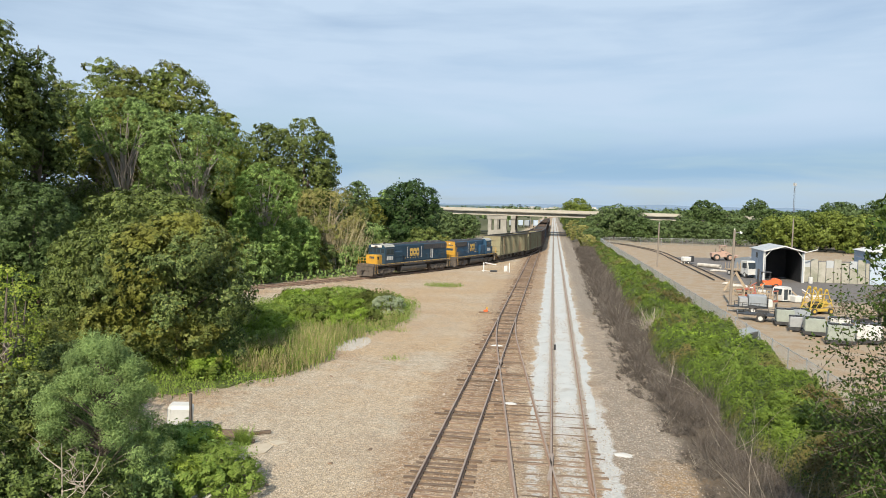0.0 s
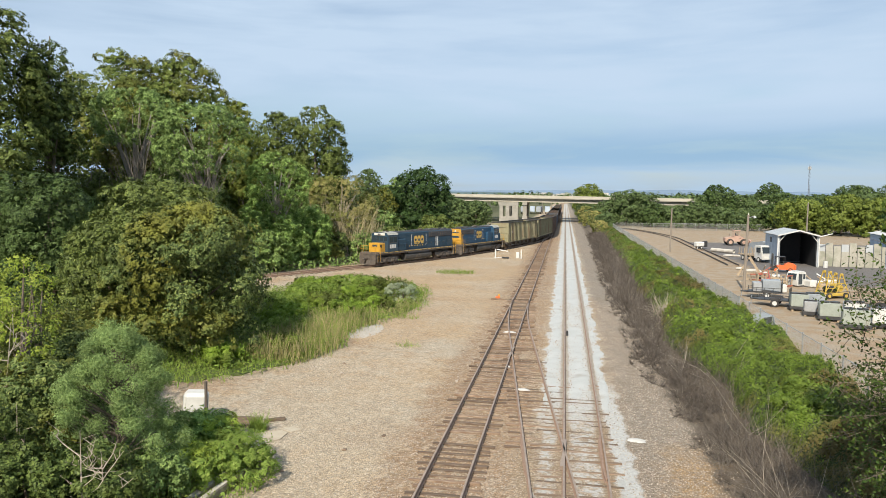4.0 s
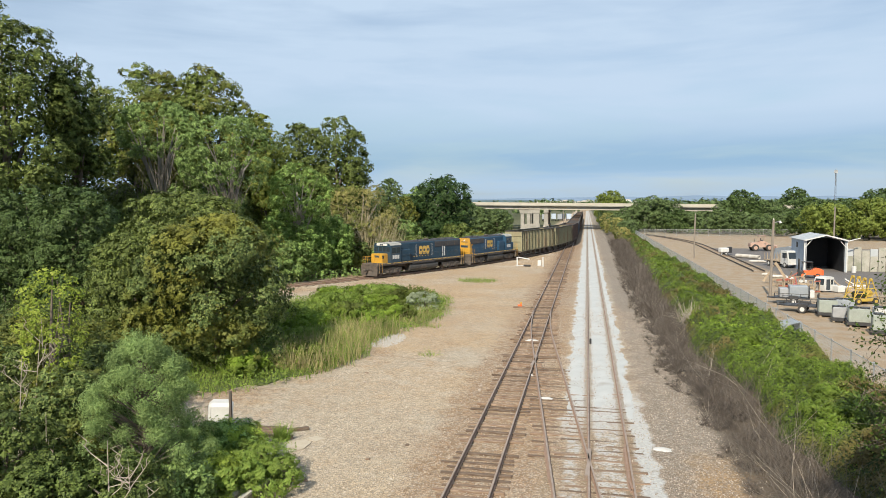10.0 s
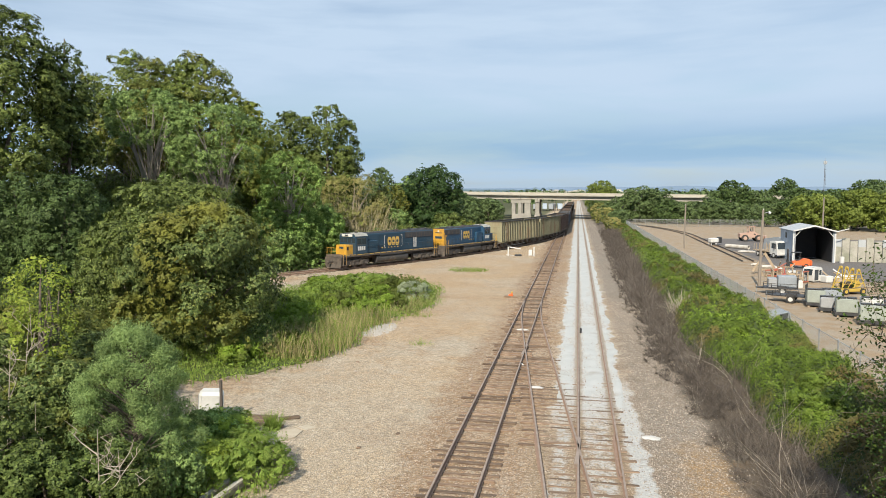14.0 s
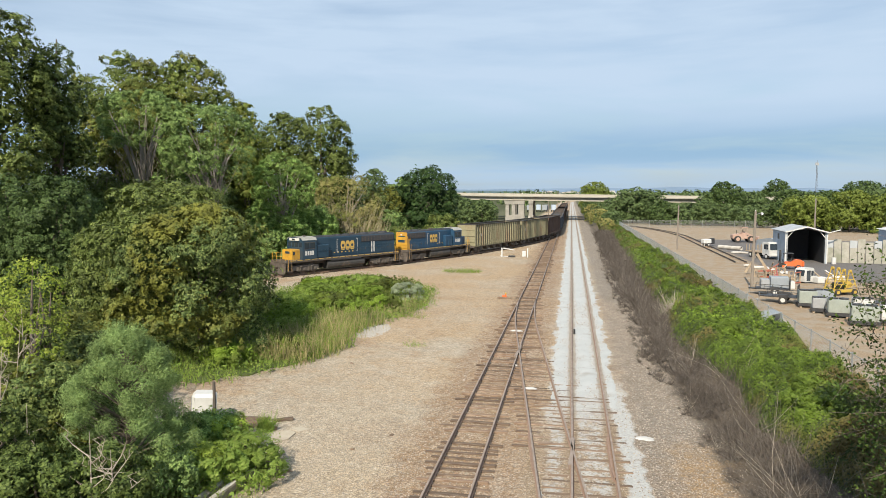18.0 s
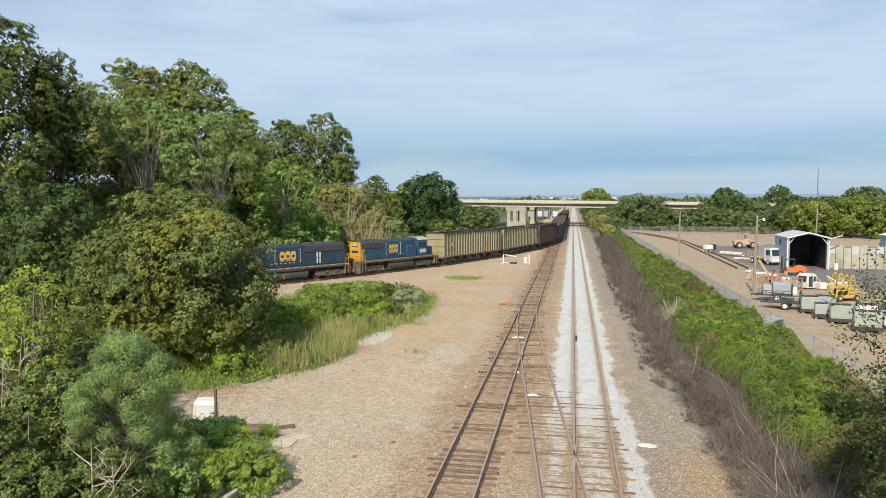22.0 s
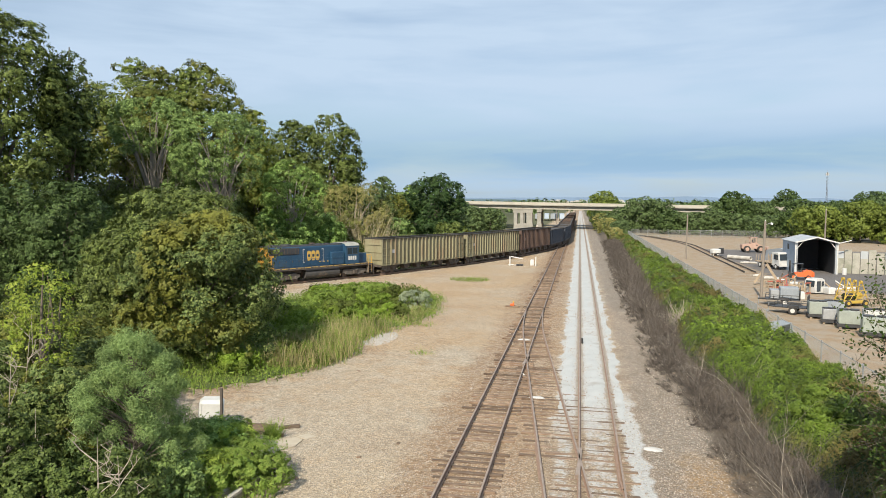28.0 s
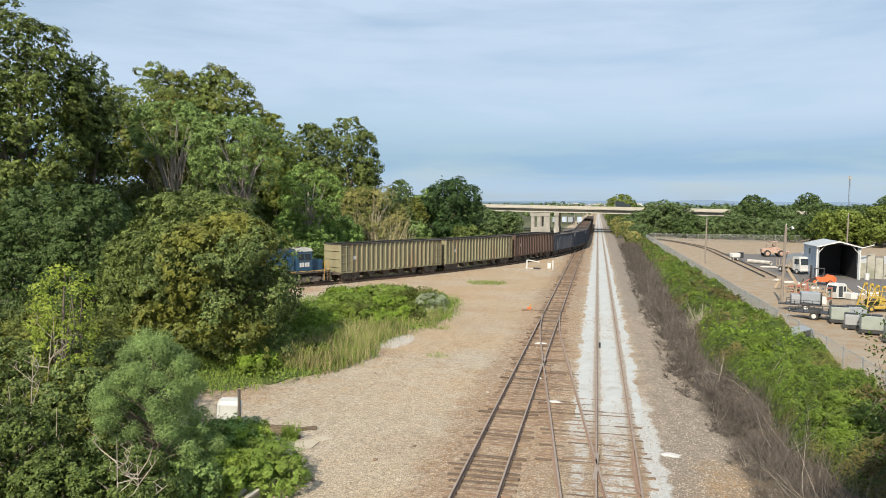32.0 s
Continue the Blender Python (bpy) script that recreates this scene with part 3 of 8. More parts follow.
def dust_bed():
    """Fine pale stone dust heaped between and beside the main rails."""
    v, q = [], []
    for x0, x1, tag in ((0.24, 1.56, 0), (-1.0, 0.05, 1), (1.76, 2.4, 2)):
        xs = np.linspace(x0, x1, 9)
        ys = np.concatenate([np.arange(30, 60, 0.3), np.arange(60, 300, 2.0)])
        o = len(v)
        for y in ys:
            wob = 0.45 * noise.noise((y * 0.21, tag, 5)) + 0.25 * noise.noise((y * 0.8, tag, 1))
            for k, x in enumerate(xs):
                u = abs(k - 4) / 4
                if tag:
                    x += wob * ((1 - k / 8) if tag == 1 else k / 8)
                n1, n2 = noise.noise((x * 1.4, y * 0.35, 3 + tag)), noise.noise((x * 4, y * 1.7, 8 + tag))
                cover = 0.55 + 0.55 * n1 + 0.3 * n2 if y > 31 else -0.1 + 0.65 * n1 + 0.4 * n2 + (0.55 - 1.6 * max(0, 0.72 - x) if tag == 0 else 0.0) + (0.25 if tag == 2 else 0) + ((0.35 - 2.2 * abs(x + 0.45)) - 0.03 * max(0, 22 - y)) * (tag == 1)
                cover -= max(0, (35.5 - y) / 4.5) * (0.75 + 0.6 * n2)
                cover -= max(0, u - 0.45) * (1.1 if tag == 0 else 1.9)
                z = -0.205 + 0.075 * max(-0.9, min(0.95, cover))
                v.append((x, y, z))
        nx, ny = len(xs), len(ys)
        i = np.arange(nx * ny).reshape(ny, nx) + o
        q.append(np.stack([i[:-1, :-1], i[:-1, 1:], i[1:, 1:], i[1:, :-1]], -1).reshape(-1, 4))
    ob = stuff_mesh("stone_dust", np.array(v), np.concatenate(q), surface("pale_stone_dust", (0.355, 0.37, 0.365), (0.42, 0.43, 0.425), 0.8, 0.95, 0, 0.15, 14, (0.31, 0.30, 0.275), 0.3))
    tagged(ob, "fine pale stone dust between the main rails", "stone dust", kind="stuff")


def stuff_mesh(name, v, q, mat):
    ob = new(name, raw_mesh(name, v, q, mat))
    ob.data.polygons.foreach_set("use_smooth", [True] * len(ob.data.polygons))
    return ob


dust_bed()

# ---- train ----
M_CABTOP = surface("grubby_pale_roof", (0.34, 0.34, 0.31), (0.26, 0.26, 0.235), 1.2, 0.6, 0, 0.05, 12, (0.16, 0.15, 0.135), 0.3)
def truck_bits(axles, gap, r):
    """Side frames and bolster of a truck centred at the origin."""
    b = Bits()
    half = gap * (axles - 1) / 2
    for s in (-1, 1):
        y0, y1 = (s * 1.02, s * 1.16) if s > 0 else (s * 1.16, s * 1.02)
        b.prism([(-half - 0.55, 0.55), (-half - 0.5, 0.95), (-half * 0.5, 1.02), (half * 0.5, 1.02), (half + 0.5, 0.95), (half + 0.55, 0.55), (half + 0.2, 0.5), (half * 0.5, 0.32), (-half * 0.5, 0.32), (-half - 0.2, 0.5)], y0, y1)
        for i in range(axles):
            x = -half + gap * i
            b.box(x - 0.2, x + 0.2, y0 - 0.06, y1 + 0.06, 0.38, 0.72, cut=0.04)
        for i in range(axles - 1):
            x = -half + gap * (i + 0.5)
            for o in (-0.22, 0, 0.22):
                b.rod((x + o, s * 1.2, 0.42), (x + o, s * 1.2, 0.86), 0.085, n=8)
            b.rod((x - 0.5, s * 1.22, 0.95), (x - 0.1, s * 1.25, 0.8), 0.09, n=8)
    b.box(-0.35, 0.35, -1.0, 1.0, 0.6, 1.0)
    return b


def wheelset_mesh(r):
    b = Bits()
    n = 20
    for s in (-1, 1):
        b.rod((0, s * 0.70, 0), (0, s * 0.83, 0), r, r * 0.985, n)
        b.rod((0, s * 0.67, 0), (0, s * 0.70, 0), r + 0.03, r + 0.03, n)
        b.rod((0, s * 0.83, 0), (0, s * 0.87, 0), 0.16, 0.14, 10)
        for k in range(5):
            a = 2 * math.pi * k / 5
            b.rod((0.62 * r * math.cos(a), s * 0.825, 0.62 * r * math.sin(a)), (0.62 * r * math.cos(a), s * 0.845, 0.62 * r * math.sin(a)), 0.07, n=6)
    b.rod((0, -0.7, 0), (0, 0.7, 0), 0.09, n=8)
    return b.mesh("wheelset", M_WHEEL)


WHEEL_L, WHEEL_C = wheelset_mesh(0.51), wheelset_mesh(0.46)
WHEELS = []


def add_truck(car, x, axles, gap, r, mesh, roll=True):
    t = part("truck", truck_bits(axles, gap, r), M_TRUCK, car, "dusty cast-steel truck", m=pose(x, 0, 0))
    for i in range(axles):
        w = part("wheelset", mesh, None, t, m=pose(gap * (i - (axles - 1) / 2), 0, r))
        if roll:
            WHEELS.append((w, gap * (i - (axles - 1) / 2), r))


def rounded(y, z0, z1, r):
    """Cross-section of a hood, rounded at its top edges."""
    out = [(-y, z0), (y, z0)]
    for i in range(4):
        a = math.pi / 2 * i / 3
        out.append((y - r + r * math.cos(a), z1 - r + r * math.sin(a)))
    for i in range(4):
        a = math.pi / 2 * i / 3
        out.append((-y + r - r * math.sin(a), z1 - r + r * math.cos(a)))
    return out


def hand_rail(car, pts, name="handrail", mat=None):
    part(name, Bits().tube(pts, [0.022] * len(pts), 5), mat or M_LEADBLUE, car)


def coupler(car, x):
    s = 1 if x > 0 else -1
    b = Bits().box(min(x, x - s * 0.9), max(x, x - s * 0.9), -0.1, 0.1, 0.78, 0.98, cut=0.02)
    b.box(x - 0.17, x + 0.17, -0.18, 0.16, 0.72, 1.04, cut=0.05)
    part("coupler", b, M_UNDER, car, "rusty coupler")


def brand_block(car, x0, x1, z, y):
    """The maker's mark on the side as plain yellow shapes within two brackets."""
    h = 0.60
    w = (x1 - x0)
    for k in range(3):
        a = x1 - w * (0.12 + 0.27 * k)
        b = Bits()
        o = []
        for i in range(14):
            t = 2 * math.pi * i / 14
            o.append((a - w * 0.115 + w * 0.128 * math.copysign(abs(math.cos(t)) ** 0.6, math.cos(t)), z + h * math.copysign(abs(math.sin(t)) ** 0.6, math.sin(t))))
        b.prism(o, y + 0.004, y + 0.014)
        part("emblem", b, M_GOLD, car, "plain yellow block mark")
        i2 = [(p + (a - w * 0.115 - p) * 0.45, z + (q - z) * 0.28) for p, q in o]
        part("emblem_inset", Bits().prism(i2, y + 0.013, y + 0.020), M_LEADBLUE, car)
    for xx, d in ((x1 + 0.32, -1), (x0 - 0.32, 1)):
        b = Bits().box(xx - 0.03, xx + 0.03, y + 0.004, y + 0.014, z - 0.8, z + 0.8)
        for zz in (z - 0.8, z + 0.74):
            b.box(min(xx, xx + d * 0.22), max(xx, xx + d * 0.22), y + 0.004, y + 0.0138, zz, zz + 0.06)
        part("bracket_mark", b, M_WHITE, car, "thin pale bracket line")


def number_bars(car, x, z, y, n, w=0.27, h=0.52, mat=None):
    for k in range(n):
        part("number_bar", Bits().box(x - k * w * 1.3 - w, x - k * w * 1.3, y + 0.003, y + 0.012, z, z + h), mat or M_WHITE, car, "plain pale bar")


def build_engine(name, label, length, axles, cab_front, blue, cab_roof):
    """A hood-unit diesel. x runs along it; its cab stands at +x, or at -x if cab_front is false."""
    car = thing(name, label, "locomotive", "locomotives")
    e = length / 2
    f = 1 if cab_front else -1
    X = lambda a, b: (min(f * a, f * b), max(f * a, f * b))
    deck = e - 0.95
    b = Bits().box(-deck, deck, -1.5, 1.5, 1.42, 1.72, cut=0.03)
    b.box(-deck, deck, -0.6, 0.6, 1.0, 1.42)
    part("underframe", b, M_UNDER, car, "dark grimy underframe")
    for s in (-1, 1):
        n = int(deck * 2 / 1.1)
        for k in range(n):
            xs = -deck + 0.1 + 1.1 * k
            part("sill_stripe", Bits().box(xs, xs + 0.82, min(s * 1.503, s * 1.518), max(s * 1.503, s * 1.518), 1.64, 1.705), M_GOLD, car, "dull yellow frame dash")
    # long hood
    h0, h1 = -e + 1.35, e - 5.55
    zt = 4.28 if axles == 3 else 4.22
    x0, x1 = X(h0, h1)
    part("long_hood", Bits().prism(rounded(0.95, 1.72, zt - 0.03, 0.16), x0, x1, "x"), blue, car, "faded blue hood")
    part("hood_roof", Bits().prism([(-0.86, zt - 0.03), (0.86, zt - 0.03), (0.74, zt + 0.10), (-0.74, zt + 0.10)], x0 + 0.1, x1 - 0.1, "x"), M_ROOF, car, "sooty dark roof")
    # upper dark band with grilles, radiator wings, fans
    xr0, xr1 = X(h0 + 0.25, h0 + (6.2 if axles == 3 else 4.4))
    for s in (-1, 1):
        y0, y1 = sorted((s * 0.95, s * 1.22))
        part("radiator_wing", Bits().prism([(s * 0.94, zt - 0.95), (s * 1.02, zt - 0.9), (s * 1.02, zt - 0.2), (s * 0.9, zt - 0.1)], xr0, xr1, "x"), M_ROOF, car, "dark radiator intake grille")
        n = 11
        for k in range(n):
            xa = xr0 + 0.15 + (xr1 - xr0 - 0.3) * k / (n - 1)
            part("grille_bar", Bits().box(xa - 0.02, xa + 0.02, min(s * 1.022, s * 1.04), max(s * 1.022, s * 1.04), zt - 0.86, zt - 0.24), M_UNDER, car)
    fans = 3 if axles == 3 else 2
    for k in range(fans):
        xf = f * (h0 + 1.4 + 1.75 * k)
        fan = Bits().rod((xf, 0, zt + 0.09), (xf, 0, zt + 0.24), 0.66, 0.62, 18)
        part("roof_fan", fan, M_ROOF, car, "round radiator fan cowl")
    for k in range(2):
        xf = f * (h0 + 8.0 + 1.3 * k)
        part("roof_fan", Bits().rod((xf, 0, zt + 0.09), (xf, 0, zt + 0.2), 0.42, 0.40, 14), M_ROOF, car, "small dynamic brake fan")
    xe = f * (h0 + 7.0)
    part("exhaust_stack", Bits().box(xe - 0.3, xe + 0.3, -0.25, 0.25, zt + 0.1, zt + 0.32, cut=0.05), M_UNDER, car, "sooty exhaust stack")
    # doors along the hood
    nd = 11 if axles == 3 else 9
    for s in (-1, 1):
        for k in range(nd):
            xa = f * (h0 + 0.55 + (h1 - h0 - 2.9) * (k + 0.5) / nd)
            w = (h1 - h0 - 2.9) / nd * 0.44
            door = part("hood_door", Bits().box(xa - w, xa + w, min(s * 0.951, s * 0.972), max(s * 0.951, s * 0.972), 1.85, 3.05, cut=0.006), blue, car)
            part("latch", Bits().box(xa + w * 0.6, xa + w * 0.8, min(s * 0.973, s * 0.99), max(s * 0.973, s * 0.99), 2.35, 2.55), M_UNDER, door)
        y = s * 0.976
        if s > 0:
            brand_block(car, f * (h0 + 8.6) - 1.45 if axles == 3 else f * (h0 + 6.6) - 1.05, f * (h0 + 8.6) + 1.45 if axles == 3 else f * (h0 + 6.6) + 1.3, 3.05, 0.976)
    # blower housing behind the cab
    xb0, xb1 = X(h1 - 2.1, h1 - 0.15)
    part("blower_housing", Bits().box(xb0, xb1, 0.9, 1.36, 1.73, 3.35, cut=0.08), blue, car, "blue blower housing")
    # louvre with pale slots
    if axles == 3:
        for o in (0.0, 0.42):
            xa = f * (h0 + 3.9) + o
            part("louvre_slot", Bits().box(xa - 0.10, xa + 0.10, 0.974, 0.99, 1.95, 3.35), M_WHITE, car, "pale louvre slot")
    for k in range(6 if axles == 3 else 4):
        xa = f * (h0 + 7.6 + 0.62 * k)
        part("stencil_bar", Bits().box(xa, xa + 0.22, 0.975, 0.982, 2.18, 2.30), M_GOLD, car)
    # cab
    c0, c1 = h1, h1 + 2.15
    xa, xc = X(c0, c1)
    cab = part("cab", Bits().prism([(-1.5, 1.72), (1.5, 1.72), (1.5, 4.05), (1.25, 4.28), (0.5, 4.38), (-0.5, 4.38), (-1.25, 4.28), (-1.5, 4.05)], xa, xc, "x"), blue, car, "blue cab shell")
    roof = Bits().prism([(1.54, 4.02), (1.28, 4.31), (0.5, 4.42), (-0.5, 4.42), (-1.28, 4.31), (-1.54, 4.02), (-1.5, 4.02), (-1.25, 4.28), (-0.5, 4.38), (0.5, 4.38), (1.25, 4.28), (1.5, 4.02)], xa - 0.05, xc + 0.05, "x")
    part("cab_roof", roof, cab_roof, car, "pale weathered cab roof")
    for s in (-1, 1):
        for k in range(2):
            w0 = xa + 0.25 + 0.86 * k
            win = part("side_window", Bits().box(w0, w0 + 0.74, min(s * 1.501, s * 1.515), max(s * 1.501, s * 1.515), 3.0, 3.72), M_GLASS, cab, "dark side window")
            for wz in (2.95, 3.72):
                part("window_frame", Bits().box(w0 - 0.05, w0 + 0.79, min(s * 1.5, s * 1.51), max(s * 1.5, s * 1.51), wz, wz + 0.05), M_UNDER, cab)
    fx = f * c1
    for k, (ya, yb) in enumerate(((-1.35, -0.75), (-0.62, -0.06), (0.06, 0.62), (0.75, 1.35))):
        part("windshield", Bits().box(min(fx, fx + f * 0.02), max(fx, fx + f * 0.02), ya, yb, 3.2, 3.8, cut=0.005), M_GLASS, cab, "dark windshield pane")
    part("number_board", Bits().box(min(fx, fx + f * 0.14), max(fx, fx + f * 0.14), -0.95, 0.95, 3.95, 4.28, cut=0.03), M_WHITE, cab, "pale number board")
    part("headlight", Bits().rod((fx, 0.14, 4.12), (fx + f * 0.2, 0.14, 4.12), 0.11, n=12).rod((fx, -0.14, 4.12), (fx + f * 0.2, -0.14, 4.12), 0.11, n=12), M_GLASS, cab)
    number_bars(car, (xa + xc) / 2 + 0.68, 2.2, 1.503, 4)
    part("air_horn", Bits().rod((f * (c0 + 0.6), 0.3, 4.46), (f * (c0 + 1.1), 0.3, 4.54), 0.05, 0.12, 8), M_UNDER, cab)
    # short hood
    n0, n1 = c1, c1 + (1.15 if cab_front else 1.75)
    xn0, xn1 = X(n0, n1)
    end_paint = M_YELLOW if cab_front else blue
    part("short_hood", Bits().prism(rounded(0.95, 1.72, 2.95, 0.14), xn0, xn1, "x"), end_paint, car, "yellow nose" if cab_front else "blue nose")
    tip = f * n1
    if cab_front:
        part("nose_mark", Bits().box(min(tip, tip + 0.012), max(tip, tip + 0.012), -0.5, 0.45, 2.45, 2.72), M_LEADBLUE, car, "dark block mark")
        part("nose_door", Bits().box(min(tip, tip + 0.03), max(tip, tip + 0.03), -0.85, -0.35, 1.85, 2.75, cut=0.005), M_YELLOW, car)
        part("hood_light", Bits().box(tip - 0.4, tip - 0.1, 0.955, 0.985, 2.3, 2.7), M_GLASS, car)
    else:
        # the long hood leads: its end wears yellow
        xt = f * h0
        part("hood_end", Bits().prism(rounded(0.965, 1.73, zt - 0.02, 0.16), xt - 0.10, xt + 0.02, "x").prism(rounded(0.965, 1.73, zt - 0.55, 0.1), xt - 0.9, xt - 0.10, "x"), M_YELLOW, car, "yellow hood end")
        for k, z in enumerate((3.55, 2.75)):
            part("end_mark", Bits().box(xt + 0.021, xt + 0.032, -0.6, 0.6, z, z + (0.12 if k == 0 else 0.34)), M_LEADBLUE, car, "dark block mark")
        part("headlight", Bits().rod((xt, 0.0, 3.85), (xt + 0.08, 0, 3.85), 0.13, n=12), M_WHITE, car)
    # platforms, steps, pilots, plow
    for s in (-1, 1):
        x = s * deck
        pilot = Bits().prism([(-1.45, 0.35), (1.45, 0.35), (1.5, 1.42), (-1.5, 1.42)], min(x, x + s * 0.12), max(x, x + s * 0.12), "x")
        part("pilot", pilot, M_UNDER, car, "grimy pilot plate")
        part("snow_plow", Bits().add([(x + s * 0.12, -1.4, 0.12), (x + s * 0.12, 1.4, 0.12), (x + s * 0.55, 0, 0.12), (x + s * 0.12, -1.4, 0.75), (x + s * 0.12, 1.4, 0.75), (x + s * 0.35, 0, 0.72)], [(0, 2, 5, 3), (2, 1, 4, 5), (0, 1, 2), (3, 5, 4), (0, 3, 4, 1)]), M_UNDER, car, "dirty snow plow")
        for q in (-1, 1):
            for k in range(4):
                z = 0.42 + 0.32 * k
                y0, y1 = sorted((q * 1.05, q * 1.55))
                part("step", Bits().box(x - s * 0.55 - 0.24, x - s * 0.55 + 0.24, y0, y1, z, z + 0.04), M_UNDER, car)
            for o in (-0.25, 0.25):
                part("step_side", Bits().box(x - s * 0.55 + o - 0.02, x - s * 0.55 + o + 0.02, min(q * 1.1, q * 1.54), max(q * 1.1, q * 1.54), 0.4, 1.6), M_TRUCK, car, "grey step edge")
                hand_rail(car, [(x - s * 0.55 + o, q * 1.53, 0.5), (x - s * 0.55 + o, q * 1.53, 2.55)], "grab_iron", M_YELLOW)
        part("end_rail", Bits().tube([(x - s * 0.05, -1.3, 1.7), (x - s * 0.05, -1.3, 2.65), (x - s * 0.05, 1.3, 2.65), (x - s * 0.05, 1.3, 1.7)], [0.025] * 4, 5).rod((x - s * 0.05, -1.3, 2.2), (x - s * 0.05, 1.3, 2.2), 0.02, n=5).rod((x - s * 0.05, 0.4, 1.7), (x - s * 0.05, 0.4, 2.65), 0.02, n=5).rod((x - s * 0.05, -0.4, 1.7), (x - s * 0.05, -0.4, 2.65), 0.02, n=5), M_YELLOW, car, "yellow end railing")
        for q in (-0.75, -0.45, 0.45, 0.75):
            part("air_hose", Bits().tube([(x + s * 0.13, q, 1.0), (x + s * 0.3, q, 0.8), (x + s * 0.3, q * 0.9, 0.5)], [0.035] * 3, 6), M_UNDER, car)
        coupler(car, s * (e - 0.05))
    for q in (-1, 1):
        ha, hb = X(-e + 2.0, h1 - 0.1)
        part("side_rail", Bits().rod((ha, q * 1.46, 2.7), (hb, q * 1.46, 2.7), 0.022, n=5), blue, car, "long side handrail")
        for k in range(9):
            x = ha + (hb - ha) * k / 8
            part("stanchion", Bits().rod((x, q * 1.46, 1.7), (x, q * 1.46, 2.7), 0.02, n=5), blue, car)
        part("fuel_tank", Bits().prism([(q * 0.5, 1.30), (q * 1.15, 1.30), (q * 1.36, 1.15), (q * 1.45, 0.9), (q * 1.42, 0.62), (q * 1.25, 0.4), (q * 1.0, 0.31), (q * 0.5, 0.30)], -3.1 if axles == 3 else -2.6, 3.1 if axles == 3 else 2.6, "x"), M_FUEL, car, "dull grey fuel tank half")
        part("air_tank", Bits().rod((-2.4, q * 1.38, 1.36), (2.6, q * 1.38, 1.36), 0.13, n=10), M_ROOF, car, "long air reservoir")
    tc = 6.63 if axles == 3 else 5.18
    for s in (-1, 1):
        add_truck(car, s * tc, axles, 1.70 if axles == 3 else 2.74, 0.51, WHEEL_L)
    return car


